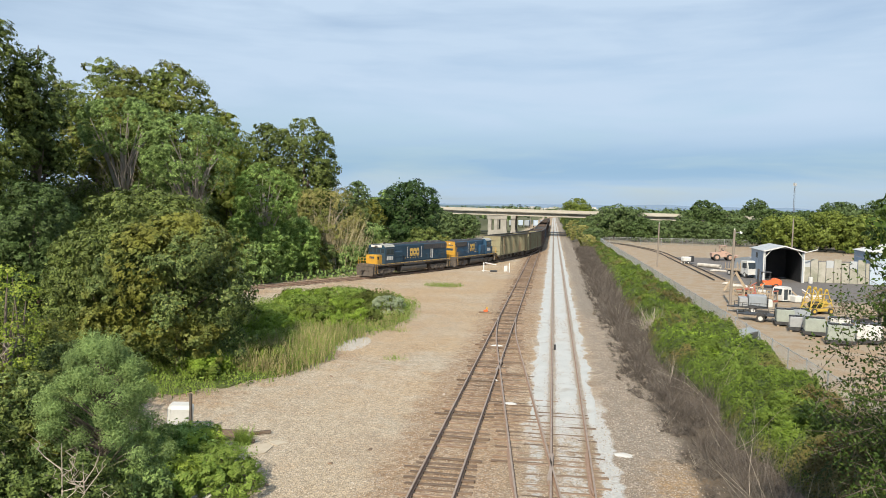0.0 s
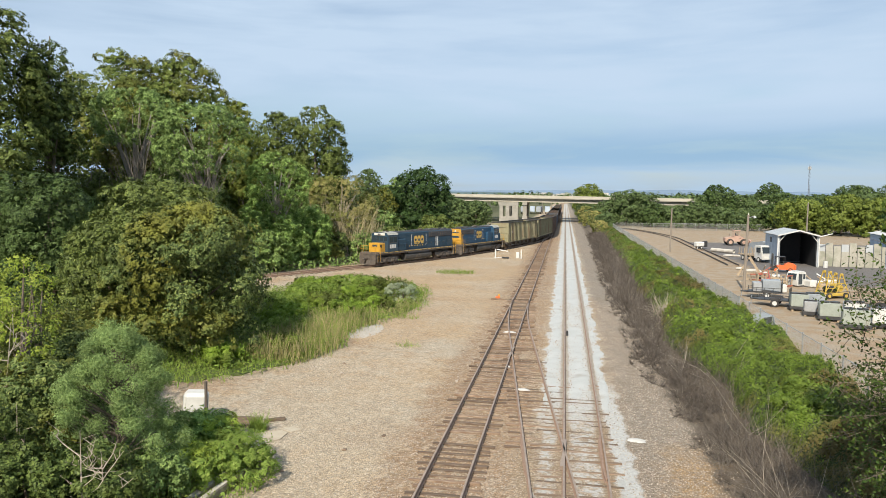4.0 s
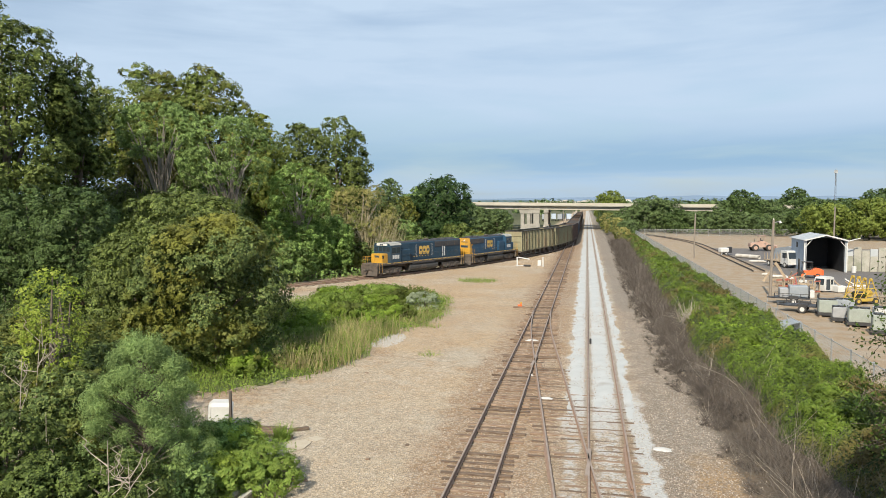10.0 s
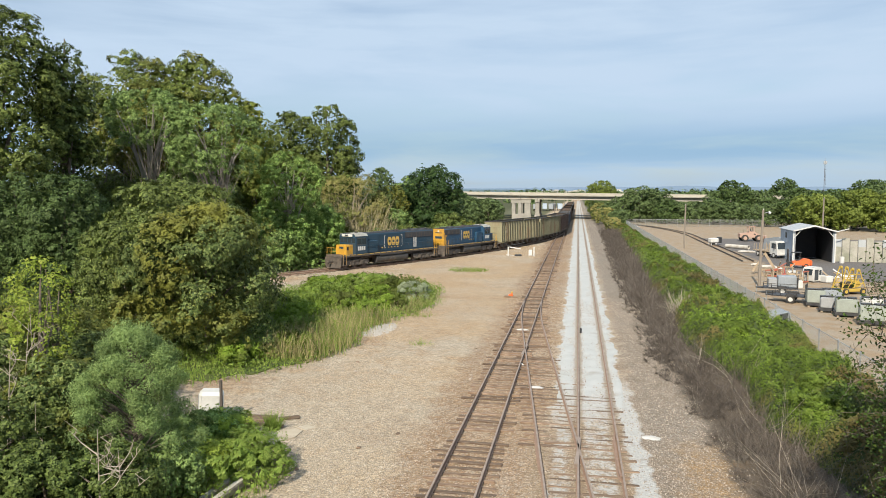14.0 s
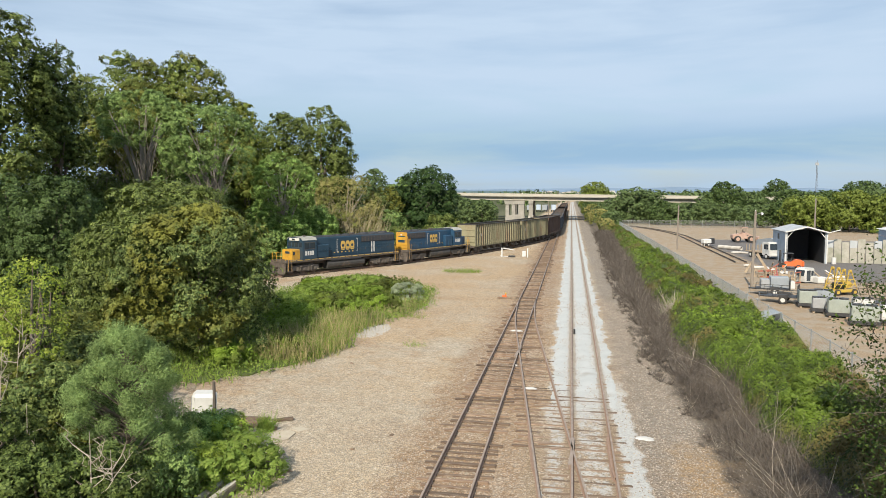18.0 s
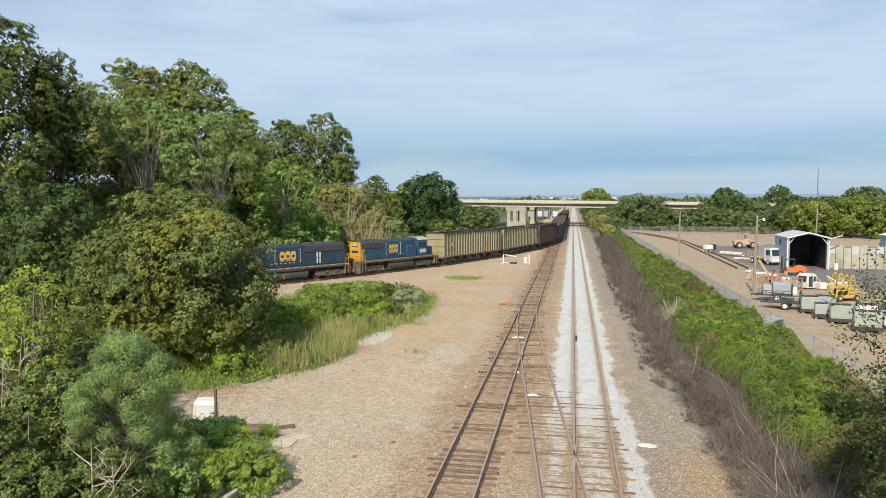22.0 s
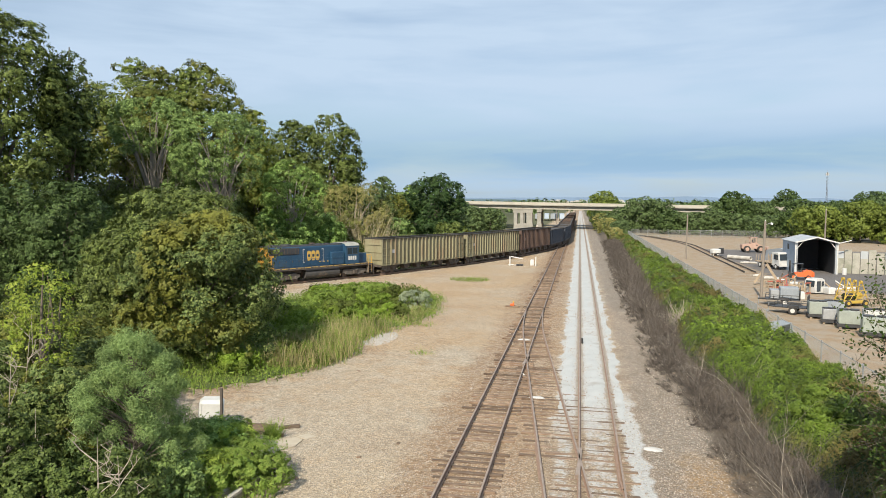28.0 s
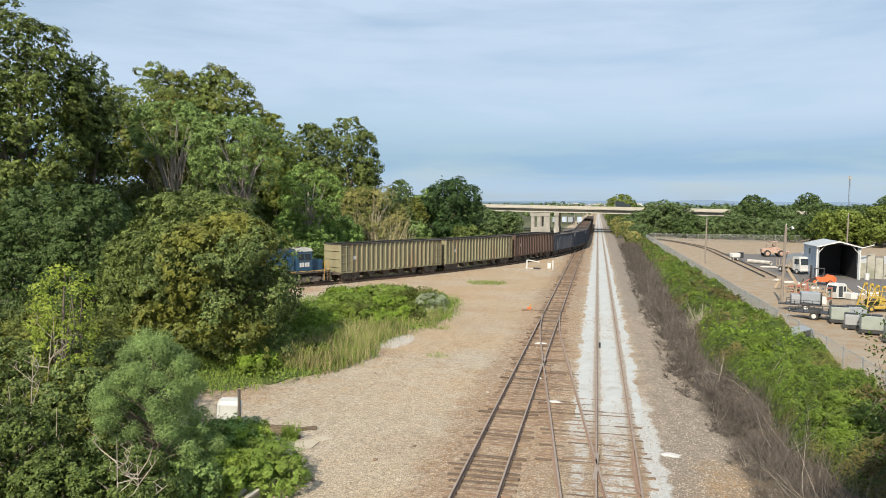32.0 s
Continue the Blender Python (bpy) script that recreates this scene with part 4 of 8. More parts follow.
def build_hopper(label, paint, length, height, detail=True):
    """An open-topped ribbed hopper car, empty, with end cages and sloping end sheets."""
    car = thing("hopper_car", label, "hopper car", "hopper cars")
    e = length / 2 - 0.45
    z0, w = 1.12, 1.5
    part("underframe", Bits().box(-e, e, -0.35, 0.35, 0.85, 1.15).box(-e, -e + 0.3, -1.4, 1.4, 0.9, 1.2).box(e - 0.3, e, -1.4, 1.4, 0.9, 1.2), M_UNDER, car)
    for s in (-1, 1):
        y0, y1 = sorted((s * w, s * (w - 0.03)))
        part("side_sheet", Bits().box(-e, e, y0, y1, z0, height - 0.08), M_TANSHEET if paint is M_TAN else paint, car, "faded ribbed side sheet")
        y0, y1 = sorted((s * (w - 0.10), s * (w + 0.17)))
        part("top_chord", Bits().box(-e - 0.04, e + 0.04, y0, y1, height - 0.12, height, cut=0.02), M_CHORD, car, "dark top chord")
        part("side_sill", Bits().box(-e, e, min(s * w, s * (w + 0.07)), max(s * w, s * (w + 0.07)), z0 - 0.03, z0 + 0.16), paint, car)
        n = 19
        ribs = Bits()
        for k in range(n):
            x = -e + 1.9 + (2 * e - 3.8) * k / (n - 1)
            rb = [(x - 0.11, s * w), (x - 0.07, s * (w + 0.15)), (x + 0.07, s * (w + 0.15)), (x + 0.11, s * w)]
            if detail:
                part("rib", Bits().prism(rb, z0 + 0.16, height - 0.12, "z"), paint, car)
            else:
                ribs.prism(rb, z0 + 0.16, height - 0.12, "z")
        if not detail:
            part("ribs", ribs, paint, car)
        for q in (-1, 1):
            for x in (q * (e - 0.06), q * (e - 0.95), q * (e - 1.75)):
                part("end_post", Bits().box(x - 0.06, x + 0.06, min(s * w, s * (w + 0.11)), max(s * w, s * (w + 0.11)), z0, height - 0.12), paint, car)
            for k in range(4):
                z = z0 + 0.35 + (height - z0 - 0.7) * k / 3
                part("end_brace", Bits().box(min(q * (e - 1.75), q * e), max(q * (e - 1.75), q * e), min(s * w, s * (w + 0.07)), max(s * w, s * (w + 0.07)), z - 0.045, z + 0.045), paint, car)
            ld = Bits()
            for k in range(8):
                ld.rod((q * (e - 0.1), s * (w + 0.13), z0 + 0.1 + 0.42 * k), (q * (e - 0.6), s * (w + 0.13), z0 + 0.1 + 0.42 * k), 0.015, n=4)
            part("ladder", ld, paint, car)
        for k in range(6):
            x = -e + 2.8 + (2 * e - 5.6) * k / 5
            part("chute", Bits().prism([(x - 0.75, 1.12), (x + 0.75, 1.12), (x + 0.28, 0.42), (x - 0.28, 0.42)], min(s * 0.4, s * 1.3), max(s * 0.4, s * 1.3)), M_UNDER, car, "dark discharge chute")
    for q in (-1, 1):
        x0, x1 = sorted((q * e, q * (e - 0.03)))
        part("end_sheet", Bits().box(x0, x1, -w + 0.03, w - 0.03, z0 + 0.1, height - 0.1), paint, car)
        part("slope_sheet", Bits().add([(q * (e - 0.05), -w + 0.04, 2.4), (q * (e - 0.05), w - 0.04, 2.4), (q * (e - 2.4), w - 0.04, 1.2), (q * (e - 2.4), -w + 0.04, 1.2)], [(0, 1, 2, 3)]), M_CARIN, car)
        for k in range(3):
            z = z0 + 0.7 + 1.0 * k
            part("end_rib", Bits().box(min(q * e, q * (e + 0.09)), max(q * e, q * (e + 0.09)), -w, w, z, z + 0.12), paint, car)
        part("end_chord", Bits().box(min(q * (e - 0.1), q * (e + 0.06)), max(q * (e - 0.1), q * (e + 0.06)), -w, w, height - 0.12, height - 0.004), M_CHORD, car)
        coupler(car, q * (e + 0.42))
        add_truck(car, q * (e - 1.9), 2, 1.75, 0.46, WHEEL_C, detail)
    part("load", Bits().box(-e + 0.05, e - 0.05, -w + 0.04, w - 0.04, 1.16, 1.5 if detail else height - 0.55), M_CARIN, car, "rusty interior floor" if detail else "brown heaped load")
    for k in range(3):
        x = -e / 2 + e / 2 * k
        part("cross_brace", Bits().rod((x, -w, height - 0.3), (x, w, height - 0.3), 0.05, n=6), M_CHORD, car)
    for x, z, n in ((e - 2.6, z0 + 1.6, 2),):
        part("stencil", Bits().box(x, x + 0.55, w + 0.003, w + 0.012, z, z + 0.45), M_WHITE, car, "pale stencil panel")
    return car


LEAD = build_engine("locomotive", "dark blue six-axle diesel locomotive with yellow nose", 20.98, 3, True, M_LEADBLUE, M_CABTOP)
SECOND = build_engine("locomotive", "bright blue four-axle diesel locomotive running long hood first", 18.03, 2, False, M_BLUE2, M_CABTOP)
HOP = [build_hopper("weathered olive-tan ribbed hopper car, empty", M_TAN, 19.5, 4.75), build_hopper("weathered olive-tan ribbed hopper car, empty", M_TAN, 19.9, 4.7),
       build_hopper("rust-brown ribbed hopper car", M_BROWN, 18.8, 4.7)]
GON_A = build_hopper("slate-grey loaded hopper car", M_SLATE, 16.2, 4.1, False)
GON_B = build_hopper("dark brown loaded hopper car", M_BROWN, 16.2, 4.3, False)
FAR_CARS = [GON_A, copy_thing(GON_A, Matrix()), copy_thing(GON_A, Matrix()), GON_B] + [copy_thing(GON_B, Matrix()) for k in range(12)]

# nose of the second locomotive along the curve, by time
RUN = ((0, 69.4), (1.5, 70.1), (3, 70.8), (5, 71.6), (7, 72.6), (9, 74.05), (11, 75.9), (12, 77.0), (13, 78.2), (14, 79.55), (15.3, 81.6), (16.5, 83.8), (18, 86.85), (20, 91.45), (22, 96.3), (25, 103.8), (28, 111.3), (30, 116.2), (32, 121.1))


def on_rails(mid, half):
    """Pose of a vehicle whose truck centres stand half before and behind mid."""
    a, b = spur(mid + half)[0], spur(mid - half)[0]
    c, d = (a + b) / 2, a - b
    return pose(c.x, c.y, 0, 0, 0, math.degrees(math.atan2(d.y, d.x)))


def run_at(t):
    return float(np.interp(t, [q[0] for q in RUN], [q[1] for q in RUN]))


def motions():
    road_pose = lambda x: pose(x * 0.923, 266.4, deck_z(x * 0.923) - 0.94, 0, 0.77, 180)
    walk(LORRY, [(0, road_pose(-142)), (24, road_pose(-142)), (27, road_pose(-112)), (30, road_pose(-40.5)), (31, road_pose(-16.4)), (32, road_pose(8.9))])
    car_pose = lambda x: pose(x, 269.5, deck_z(x) - 0.92, 0, 0.77, 0)
    walk(CAR, [(0, car_pose(-128)), (18.5, car_pose(-128)), (20.5, car_pose(-83)), (22, car_pose(-33.4)), (23, car_pose(-0.4)), (26, car_pose(98.6)), (28.4, car_pose(178)), (32, car_pose(180))])
    cars = [(LEAD, 1.35 + 10.49 - 0.1, 6.63), (SECOND, -9.0 + 1.35, 5.18)]
    at = -18.03 + 1.35
    for h, ln in zip(HOP, (19.5, 19.9, 18.8)):
        cars.append((h, at - ln / 2, ln / 2 - 2.4))
        at -= ln
    for h in FAR_CARS:
        cars.append((h, at - 8.1, 5.8))
        at -= 16.2
    for car, off, half in cars:
        walk(car, [(t, on_rails(s + off, half)) for t, s in RUN])
    turns = sorted(set([0.0, 32.0] + [round(float(np.interp(s, [q[1] for q in RUN], [q[0] for q in RUN])), 3) for s in np.arange(69.9, 121.0, 0.62)]))
    for w, x, r in WHEELS:
        walk(w, [(t, pose(x, 0, r, 0, math.degrees((run_at(t) - 69.4) / r), 0)) for t in turns])

# ---- plants ----
M_BARK = surface("grey_brown_bark", (0.10, 0.08, 0.06), (0.17, 0.14, 0.11), 2.0, 0.95, 0, 0.6, 25, None, 0, 0, (4, 4, 1))
M_GREYBARK = surface("grey_bark", (0.17, 0.155, 0.135), (0.24, 0.22, 0.19), 2.0, 0.95, 0, 0.4, 25)
M_PALEBARK = surface("pale_bark", (0.36, 0.33, 0.28), (0.25, 0.22, 0.18), 2.0, 0.95, 0, 0.4, 25)
M_TWIG = surface("dead_twigs", (0.050, 0.041, 0.034), (0.112, 0.093, 0.078), 3.0, 0.95, 0, 0.1, 25, None, 0, 0.1)
M_TWIGGREY = surface("grey_twigs", (0.115, 0.098, 0.084), (0.18, 0.156, 0.132), 3.0, 0.95, 0, 0.1, 25)
M_TWIGPALE = surface("bleached_twigs", (0.36, 0.32, 0.265), (0.27, 0.235, 0.195), 3.0, 0.95, 0, 0.1, 25)
LEAF_OAK = leaf("oak_leaves", [(0.060, 0.084, 0.020), (0.104, 0.140, 0.034), (0.190, 0.232, 0.062)], 0.12)
LEAF_RUSSET = leaf("turning_oak_leaves", [(0.056, 0.085, 0.019), (0.113, 0.157, 0.032), (0.227, 0.265, 0.068)], 0.12, patch=(0.168, 0.170, 0.036))
LEAF_THICKET = leaf("thicket_leaves", [(0.036, 0.056, 0.013), (0.066, 0.096, 0.023), (0.125, 0.165, 0.042)], 0.12)
LEAF_SAGE = leaf("feathery_pale_leaves", [(0.069, 0.118, 0.032), (0.144, 0.220, 0.062), (0.264, 0.363, 0.113)], 0.12)
LEAF_DARK = leaf("dark_green_leaves", [(0.034, 0.058, 0.016), (0.060, 0.098, 0.028), (0.108, 0.158, 0.050)], 0.12)
LEAF_OLIVE = leaf("olive_green_leaves", [(0.041, 0.065, 0.018), (0.089, 0.128, 0.036), (0.183, 0.221, 0.068)], 0.12, patch=(0.174, 0.177, 0.031))
LEAF_LIME = leaf("lime_green_leaves", [(0.099, 0.174, 0.042), (0.198, 0.308, 0.080), (0.369, 0.500, 0.148)], 0.4)
LEAF_TAN = leaf("dry_tan_leaves", [(0.265, 0.247, 0.083), (0.345, 0.310, 0.121), (0.196, 0.218, 0.055)], 0.3, patch=(0.16, 0.19, 0.05))
LEAF_VINE = leaf("vine_leaves", [(0.078, 0.122, 0.015), (0.098, 0.150, 0.020), (0.132, 0.184, 0.029)], 0.12, patch=(0.150, 0.110, 0.045), patch_scale=0.16)
LEAF_LIMEVINE = leaf("young_vine_leaves", [(0.125, 0.205, 0.022), (0.175, 0.265, 0.032), (0.235, 0.325, 0.05)], 0.28, patch=(0.10, 0.115, 0.03), patch_scale=0.2)
LEAF_BUSH = leaf("fine_lime_leaves", [(0.234, 0.334, 0.044), (0.316, 0.420, 0.063), (0.398, 0.494, 0.088)], 0.35)
LEAF_FRESH = leaf("fresh_yellow_green_leaves", [(0.17, 0.24, 0.03), (0.24, 0.31, 0.045), (0.32, 0.36, 0.07)], 0.35)
LEAF_DEEP = leaf("deep_green_leaves", [(0.020, 0.045, 0.014), (0.036, 0.072, 0.020), (0.062, 0.105, 0.030)], 0.15)
LEAF_GREY = leaf("pale_grey_leaves", [(0.20, 0.25, 0.15), (0.27, 0.32, 0.20), (0.34, 0.38, 0.26)], 0.25)
LEAF_PINE = leaf("soft_pine_needles", [(0.150, 0.222, 0.080), (0.215, 0.305, 0.108), (0.290, 0.390, 0.140)], 0.35, rough=0.8)
LEAF_GRASS = leaf("green_grass", [(0.142, 0.223, 0.038), (0.192, 0.278, 0.054), (0.255, 0.319, 0.072)], 0.35)
LEAF_STRAW = leaf("straw_grass", [(0.33, 0.285, 0.14), (0.42, 0.36, 0.19), (0.27, 0.275, 0.10)], 0.3)
LEAF_NEAR = leaf("dark_near_leaves", [(0.027, 0.054, 0.011), (0.047, 0.082, 0.015), (0.071, 0.102, 0.020)], 0.12)
LEAF_YELLOW = leaf("yellowing_leaves", [(0.118, 0.165, 0.034), (0.176, 0.223, 0.045), (0.235, 0.244, 0.056)], 0.35)
LEAF_FAR = leaf("distant_leaves", [(0.066, 0.100, 0.038), (0.090, 0.134, 0.047), (0.125, 0.175, 0.064)], 0.12)
LEAF_FARLIME = leaf("distant_lime_leaves", [(0.125, 0.165, 0.032), (0.165, 0.212, 0.042), (0.215, 0.262, 0.060)], 0.3)


def unit(rng, n):
    v = rng.normal(size=(n, 3))
    return v / np.linalg.norm(v, axis=1, keepdims=True)


def cards(rng, c, nrm, size, ratio=0.6, fold=0.12):
    """Leaf-shaped cards: a pointed diamond for each, folded a little along its rib."""
    n = len(c)
    nrm = nrm / (np.linalg.norm(nrm, axis=1, keepdims=True) + 1e-9)
    t = np.cross(nrm, unit(rng, n))
    t /= np.linalg.norm(t, axis=1, keepdims=True) + 1e-9
    b = np.cross(nrm, t)
    s = np.asarray(size).reshape(-1, 1) * np.ones((n, 1))
    v = np.empty((n, 4, 3))
    v[:, 0], v[:, 2] = c - t * s * 0.5, c + t * s * 0.5
    v[:, 1], v[:, 3] = c + b * s * ratio * 0.5 + nrm * s * fold, c - b * s * ratio * 0.5 + nrm * s * fold
    return v.reshape(-1, 3), np.arange(n * 4).reshape(n, 4)


def crown_cards(rng, blobs, sub, per, size, fill=1.15, ratio=0.62, top_bias=0.25, depth=0.2):
    """Leaves in clumps over the shells of ellipsoids (x, y, z, rx, ry, rz)."""
    C, Nn, S = [], [], []
    for x, y, z, rx, ry, rz in blobs:
        area = 4 * math.pi * ((rx * ry) ** 1.6 / 3 + (rx * rz) ** 1.6 / 3 + (ry * rz) ** 1.6 / 3) ** (1 / 1.6)
        k = max(6, int(area / (math.pi * sub * sub) * fill))
        d = unit(rng, k)
        d[:, 2] += top_bias * rng.random(k)
        d /= np.linalg.norm(d, axis=1, keepdims=True)
        rad = 1 - np.abs(rng.normal(0, depth, k))
        sc = np.array([rx, ry, rz])
        sub_c = np.array([x, y, z]) + d * sc * rad[:, None]
        out = d / sc
        out /= np.linalg.norm(out, axis=1, keepdims=True)
        for q, o in zip(sub_c, out):
            m = max(3, int(per * rng.uniform(0.5, 1.4)))
            u = unit(rng, m)
            r = sub * rng.uniform(0.75, 1.3) * rng.random(m) ** 0.45
            p = q + u * r[:, None] * np.array([1, 1, 0.7])
            C.append(p)
            Nn.append(o * 0.55 + u * 0.75 + rng.normal(size=(m, 3)) * 0.38 + np.array([0, 0, 0.35]))
            S.append(size * rng.uniform(0.65, 1.35, m))
    C, Nn, S = np.concatenate(C), np.concatenate(Nn), np.concatenate(S)
    keep = C[:, 2] > 0.0
    return cards(rng, C[keep], Nn[keep], S[keep], ratio)


def leaf_tris(rng, c, nrm, size, ratio=0.6):
    """Leaves as single pointed triangles, for crowns seen from far off."""
    n = len(c)
    nrm = nrm / (np.linalg.norm(nrm, axis=1, keepdims=True) + 1e-9)
    t = np.cross(nrm, unit(rng, n))
    t /= np.linalg.norm(t, axis=1, keepdims=True) + 1e-9
    b = np.cross(nrm, t)
    s = np.asarray(size).reshape(-1, 1) * np.ones((n, 1))
    v = np.empty((n, 3, 3))
    v[:, 0], v[:, 1], v[:, 2] = c + t * s * 0.6, c - t * s * 0.4 + b * s * ratio * 0.55, c - t * s * 0.4 - b * s * ratio * 0.55
    return v.reshape(-1, 3), np.arange(n * 3).reshape(n, 3)


def bough_cards(rng, x, y, zb, h, rx, ry, sub, size, fill=1.2, ratio=0.62, lumps=1.0, low=0.62, dense=True, bough=0.27):
    """A crown: rounded boughs set over a lumpy dome, each bough hung with tufts of leaves that face outwards and up."""
    us = np.linspace(0, 1, 41)
    prof = np.where(us < 0.5, low + (1 - low) * np.sin(us / 0.5 * math.pi / 2), np.clip(1 - ((us - 0.5) / 0.5) ** 2.3, 0, 1) ** 0.5)
    R, H = (rx + ry) / 2, h - zb
    dl = np.hypot(np.diff(us) * H, np.diff(prof) * R)
    w = (prof[1:] + prof[:-1]) / 2 * dl + 1e-6
    area = 2 * math.pi * R * w.sum()
    rb = min(2.0, max(0.22, bough * R))
    n = max(10, int(area / (math.pi * rb * rb) * 1.9))
    i = rng.choice(40, n, p=w / w.sum())
    f = rng.random(n)
    u = us[i] * (1 - f) + us[i + 1] * f
    pr = prof[i] * (1 - f) + prof[i + 1] * f
    a = rng.uniform(0, 2 * math.pi, n)
    px, py, pz = x + rx * pr * np.cos(a), y + ry * pr * np.sin(a), zb + H * u
    k1 = 1.0 / (0.45 * R + 0.4)
    b1 = np.array([noise.noise((p * k1, q * k1, r * k1)) for p, q, r in zip(px, py, pz)])
    r = rb * rng.uniform(0.55, 1.25, n)
    g = np.clip(0.97 + lumps * 0.24 * b1, 0.86, 1.06) - 0.42 * r / max(R, 0.5) - np.abs(rng.normal(0, 0.04, n))
    cz = zb + 0.45 * H
    top = np.maximum(0.0, r * 0.55)
    c = np.stack([x + (px - x) * g, y + (py - y) * g, np.minimum(cz + (pz - cz) * (1 + (g - 1) * 0.6), h - top)], 1)
    out = np.stack([np.cos(a) * pr, np.sin(a) * pr, (u - 0.40) * 1.5], 1)
    out /= np.linalg.norm(out, axis=1, keepdims=True) + 1e-9
    one = size * size * ratio * 0.5
    m = np.maximum(12, (2 * math.pi * r * r * 0.48 * fill / one).astype(int))
    m = np.where((out[:, 1] > 0.35), (m * 0.22).astype(int), m)
    kt = np.maximum(5, (2 * math.pi * r * r / (math.pi * sub * sub) * 0.9).astype(int))
    # tufts on each bough
    B = np.repeat(np.arange(n), kt)
    td = unit(rng, len(B)) + 0.6 * out[B] + np.array([0, 0, 0.22])
    td /= np.linalg.norm(td, axis=1, keepdims=True) + 1e-9
    tr = r[B] * rng.uniform(0.78, 1.12, len(B))
    start = np.concatenate([[0], np.cumsum(kt)[:-1]])
    J = np.repeat(np.arange(n), m)
    T = start[J] + (rng.random(len(J)) * kt[J]).astype(int)
    spread = np.clip(sub / r[J], 0.12, 0.6)[:, None]
    v = td[T] + unit(rng, len(J)) * spread * rng.random((len(J), 1)) ** 0.5
    v /= np.linalg.norm(v, axis=1, keepdims=True) + 1e-9
    P = c[J] + v * (tr[T] * (1 - 0.22 * rng.random(len(J)) ** 2))[:, None] * np.array([1, 1, 0.82])
    Nn = v * 0.75 + td[T] * 0.35 + rng.normal(size=v.shape) * 0.36 + np.array([0, 0, 0.22])
    sz = size * rng.uniform(0.65, 1.3, len(J))
    if dense:
        ls = min(rb * 0.6, size * (1.35 if size < 0.17 else 2.0))
        ni = int(area / (ls * ls * 0.31) * (0.62 if size < 0.17 else 0.8))
        j = rng.integers(0, n, ni)
        mid = np.array([x, y, cz])
        q = mid + (c[j] - mid) * rng.uniform(0.62, 0.96, (ni, 1)) + rng.normal(size=(ni, 3)) * rb * 0.42
        P, Nn, sz = np.concatenate([P, q]), np.concatenate([Nn, out[j] + rng.normal(size=(ni, 3)) * 0.5]), np.concatenate([sz, ls * rng.uniform(0.8, 1.25, ni)])
    keep = P[:, 2] > -0.15
    return leaf_tris(rng, P[keep], Nn[keep], sz[keep], ratio)


def limb_tree(rng, b, x, y, h, base, targets, r0, lean=0.0):
    """A tapered, slightly bent trunk."""
    pts, rad = [], []
    top = h * 0.66
    ax, ay = rng.normal(0, 0.25, 2)
    for i in range(7):
        u = i / 6
        pts.append((x + ax * math.sin(u * 2.5) + lean * u, y + ay * math.sin(u * 3.1), -0.3 + (top + 0.3) * u))
        rad.append(r0 * (1.35 if i == 0 else 1) * (1 - 0.82 * u))
    b.tube(pts, rad, 8)
    return pts


def make_tree(x, y, h, r, mat, seed, base=0.28, sub=0.9, size=0.42, blobs=9, name="tree", label="broadleaf tree", bark=None, squash=1.0, group="", fill=1.15, category="tree", ratio=0.62, lumps=1.0, low=0.62, core=True, bough=0.27):
    rng = np.random.default_rng(seed)
    t = thing(name, label, category, group)
    zb = h * base
    zc, hz = (h + zb) / 2, (h - zb) / 2
    bl = [(x, y, zc, r * 0.72, r * 0.72, hz * 0.80)]
    for i in range(blobs):
        a = 2 * math.pi * (i + rng.uniform(-0.3, 0.3)) / blobs * 2.4
        u = (i + 0.5) / blobs
        lev = zb + (h - zb) * (0.16 + 0.72 * u)
        env = math.sin(math.pi * (0.20 + 0.54 * u)) ** 0.75
        rr = r * rng.uniform(0.22, 0.52) if blobs > 8 else r * rng.uniform(0.36, 0.54)
        off = max(0.0, r * env - rr * 0.85)
        bl.append((x + off * math.cos(a), y + off * math.sin(a) * squash, min(lev, h - rr * 0.75), rr, rr * squash, rr * rng.uniform(0.7, 0.95)))
    bl.append((x + rng.uniform(-0.2, 0.2) * r, y, h - r * 0.30, r * 0.42, r * 0.42, r * 0.32))
    tb = Bits()
    pts = limb_tree(rng, tb, x, y, h, base, bl, max(0.12, 0.022 * h))
    part("trunk", tb, bark or M_BARK, t)
    for q in bl[1:]:
        k = min(5, max(1, int(6 * (q[2] * 0.72) / (h * 0.82))))
        p0 = Vector(pts[k])
        p2 = Vector(q[:3])
        p1 = (p0 + p2) / 2 + Vector((0, 0, 0.08 * h * rng.uniform(-0.2, 1)))
        part("limb", Bits().tube([p0, p1, p2], [0.009 * h, 0.006 * h, 0.002 * h], 5), bark or M_BARK, t)
    v, q = bough_cards(rng, x, y, zb, h, r, r * squash, sub, size, fill, ratio, lumps, low, core, bough)
    part("crown", raw_mesh("crown", v, q, mat), mat, t)
    return t


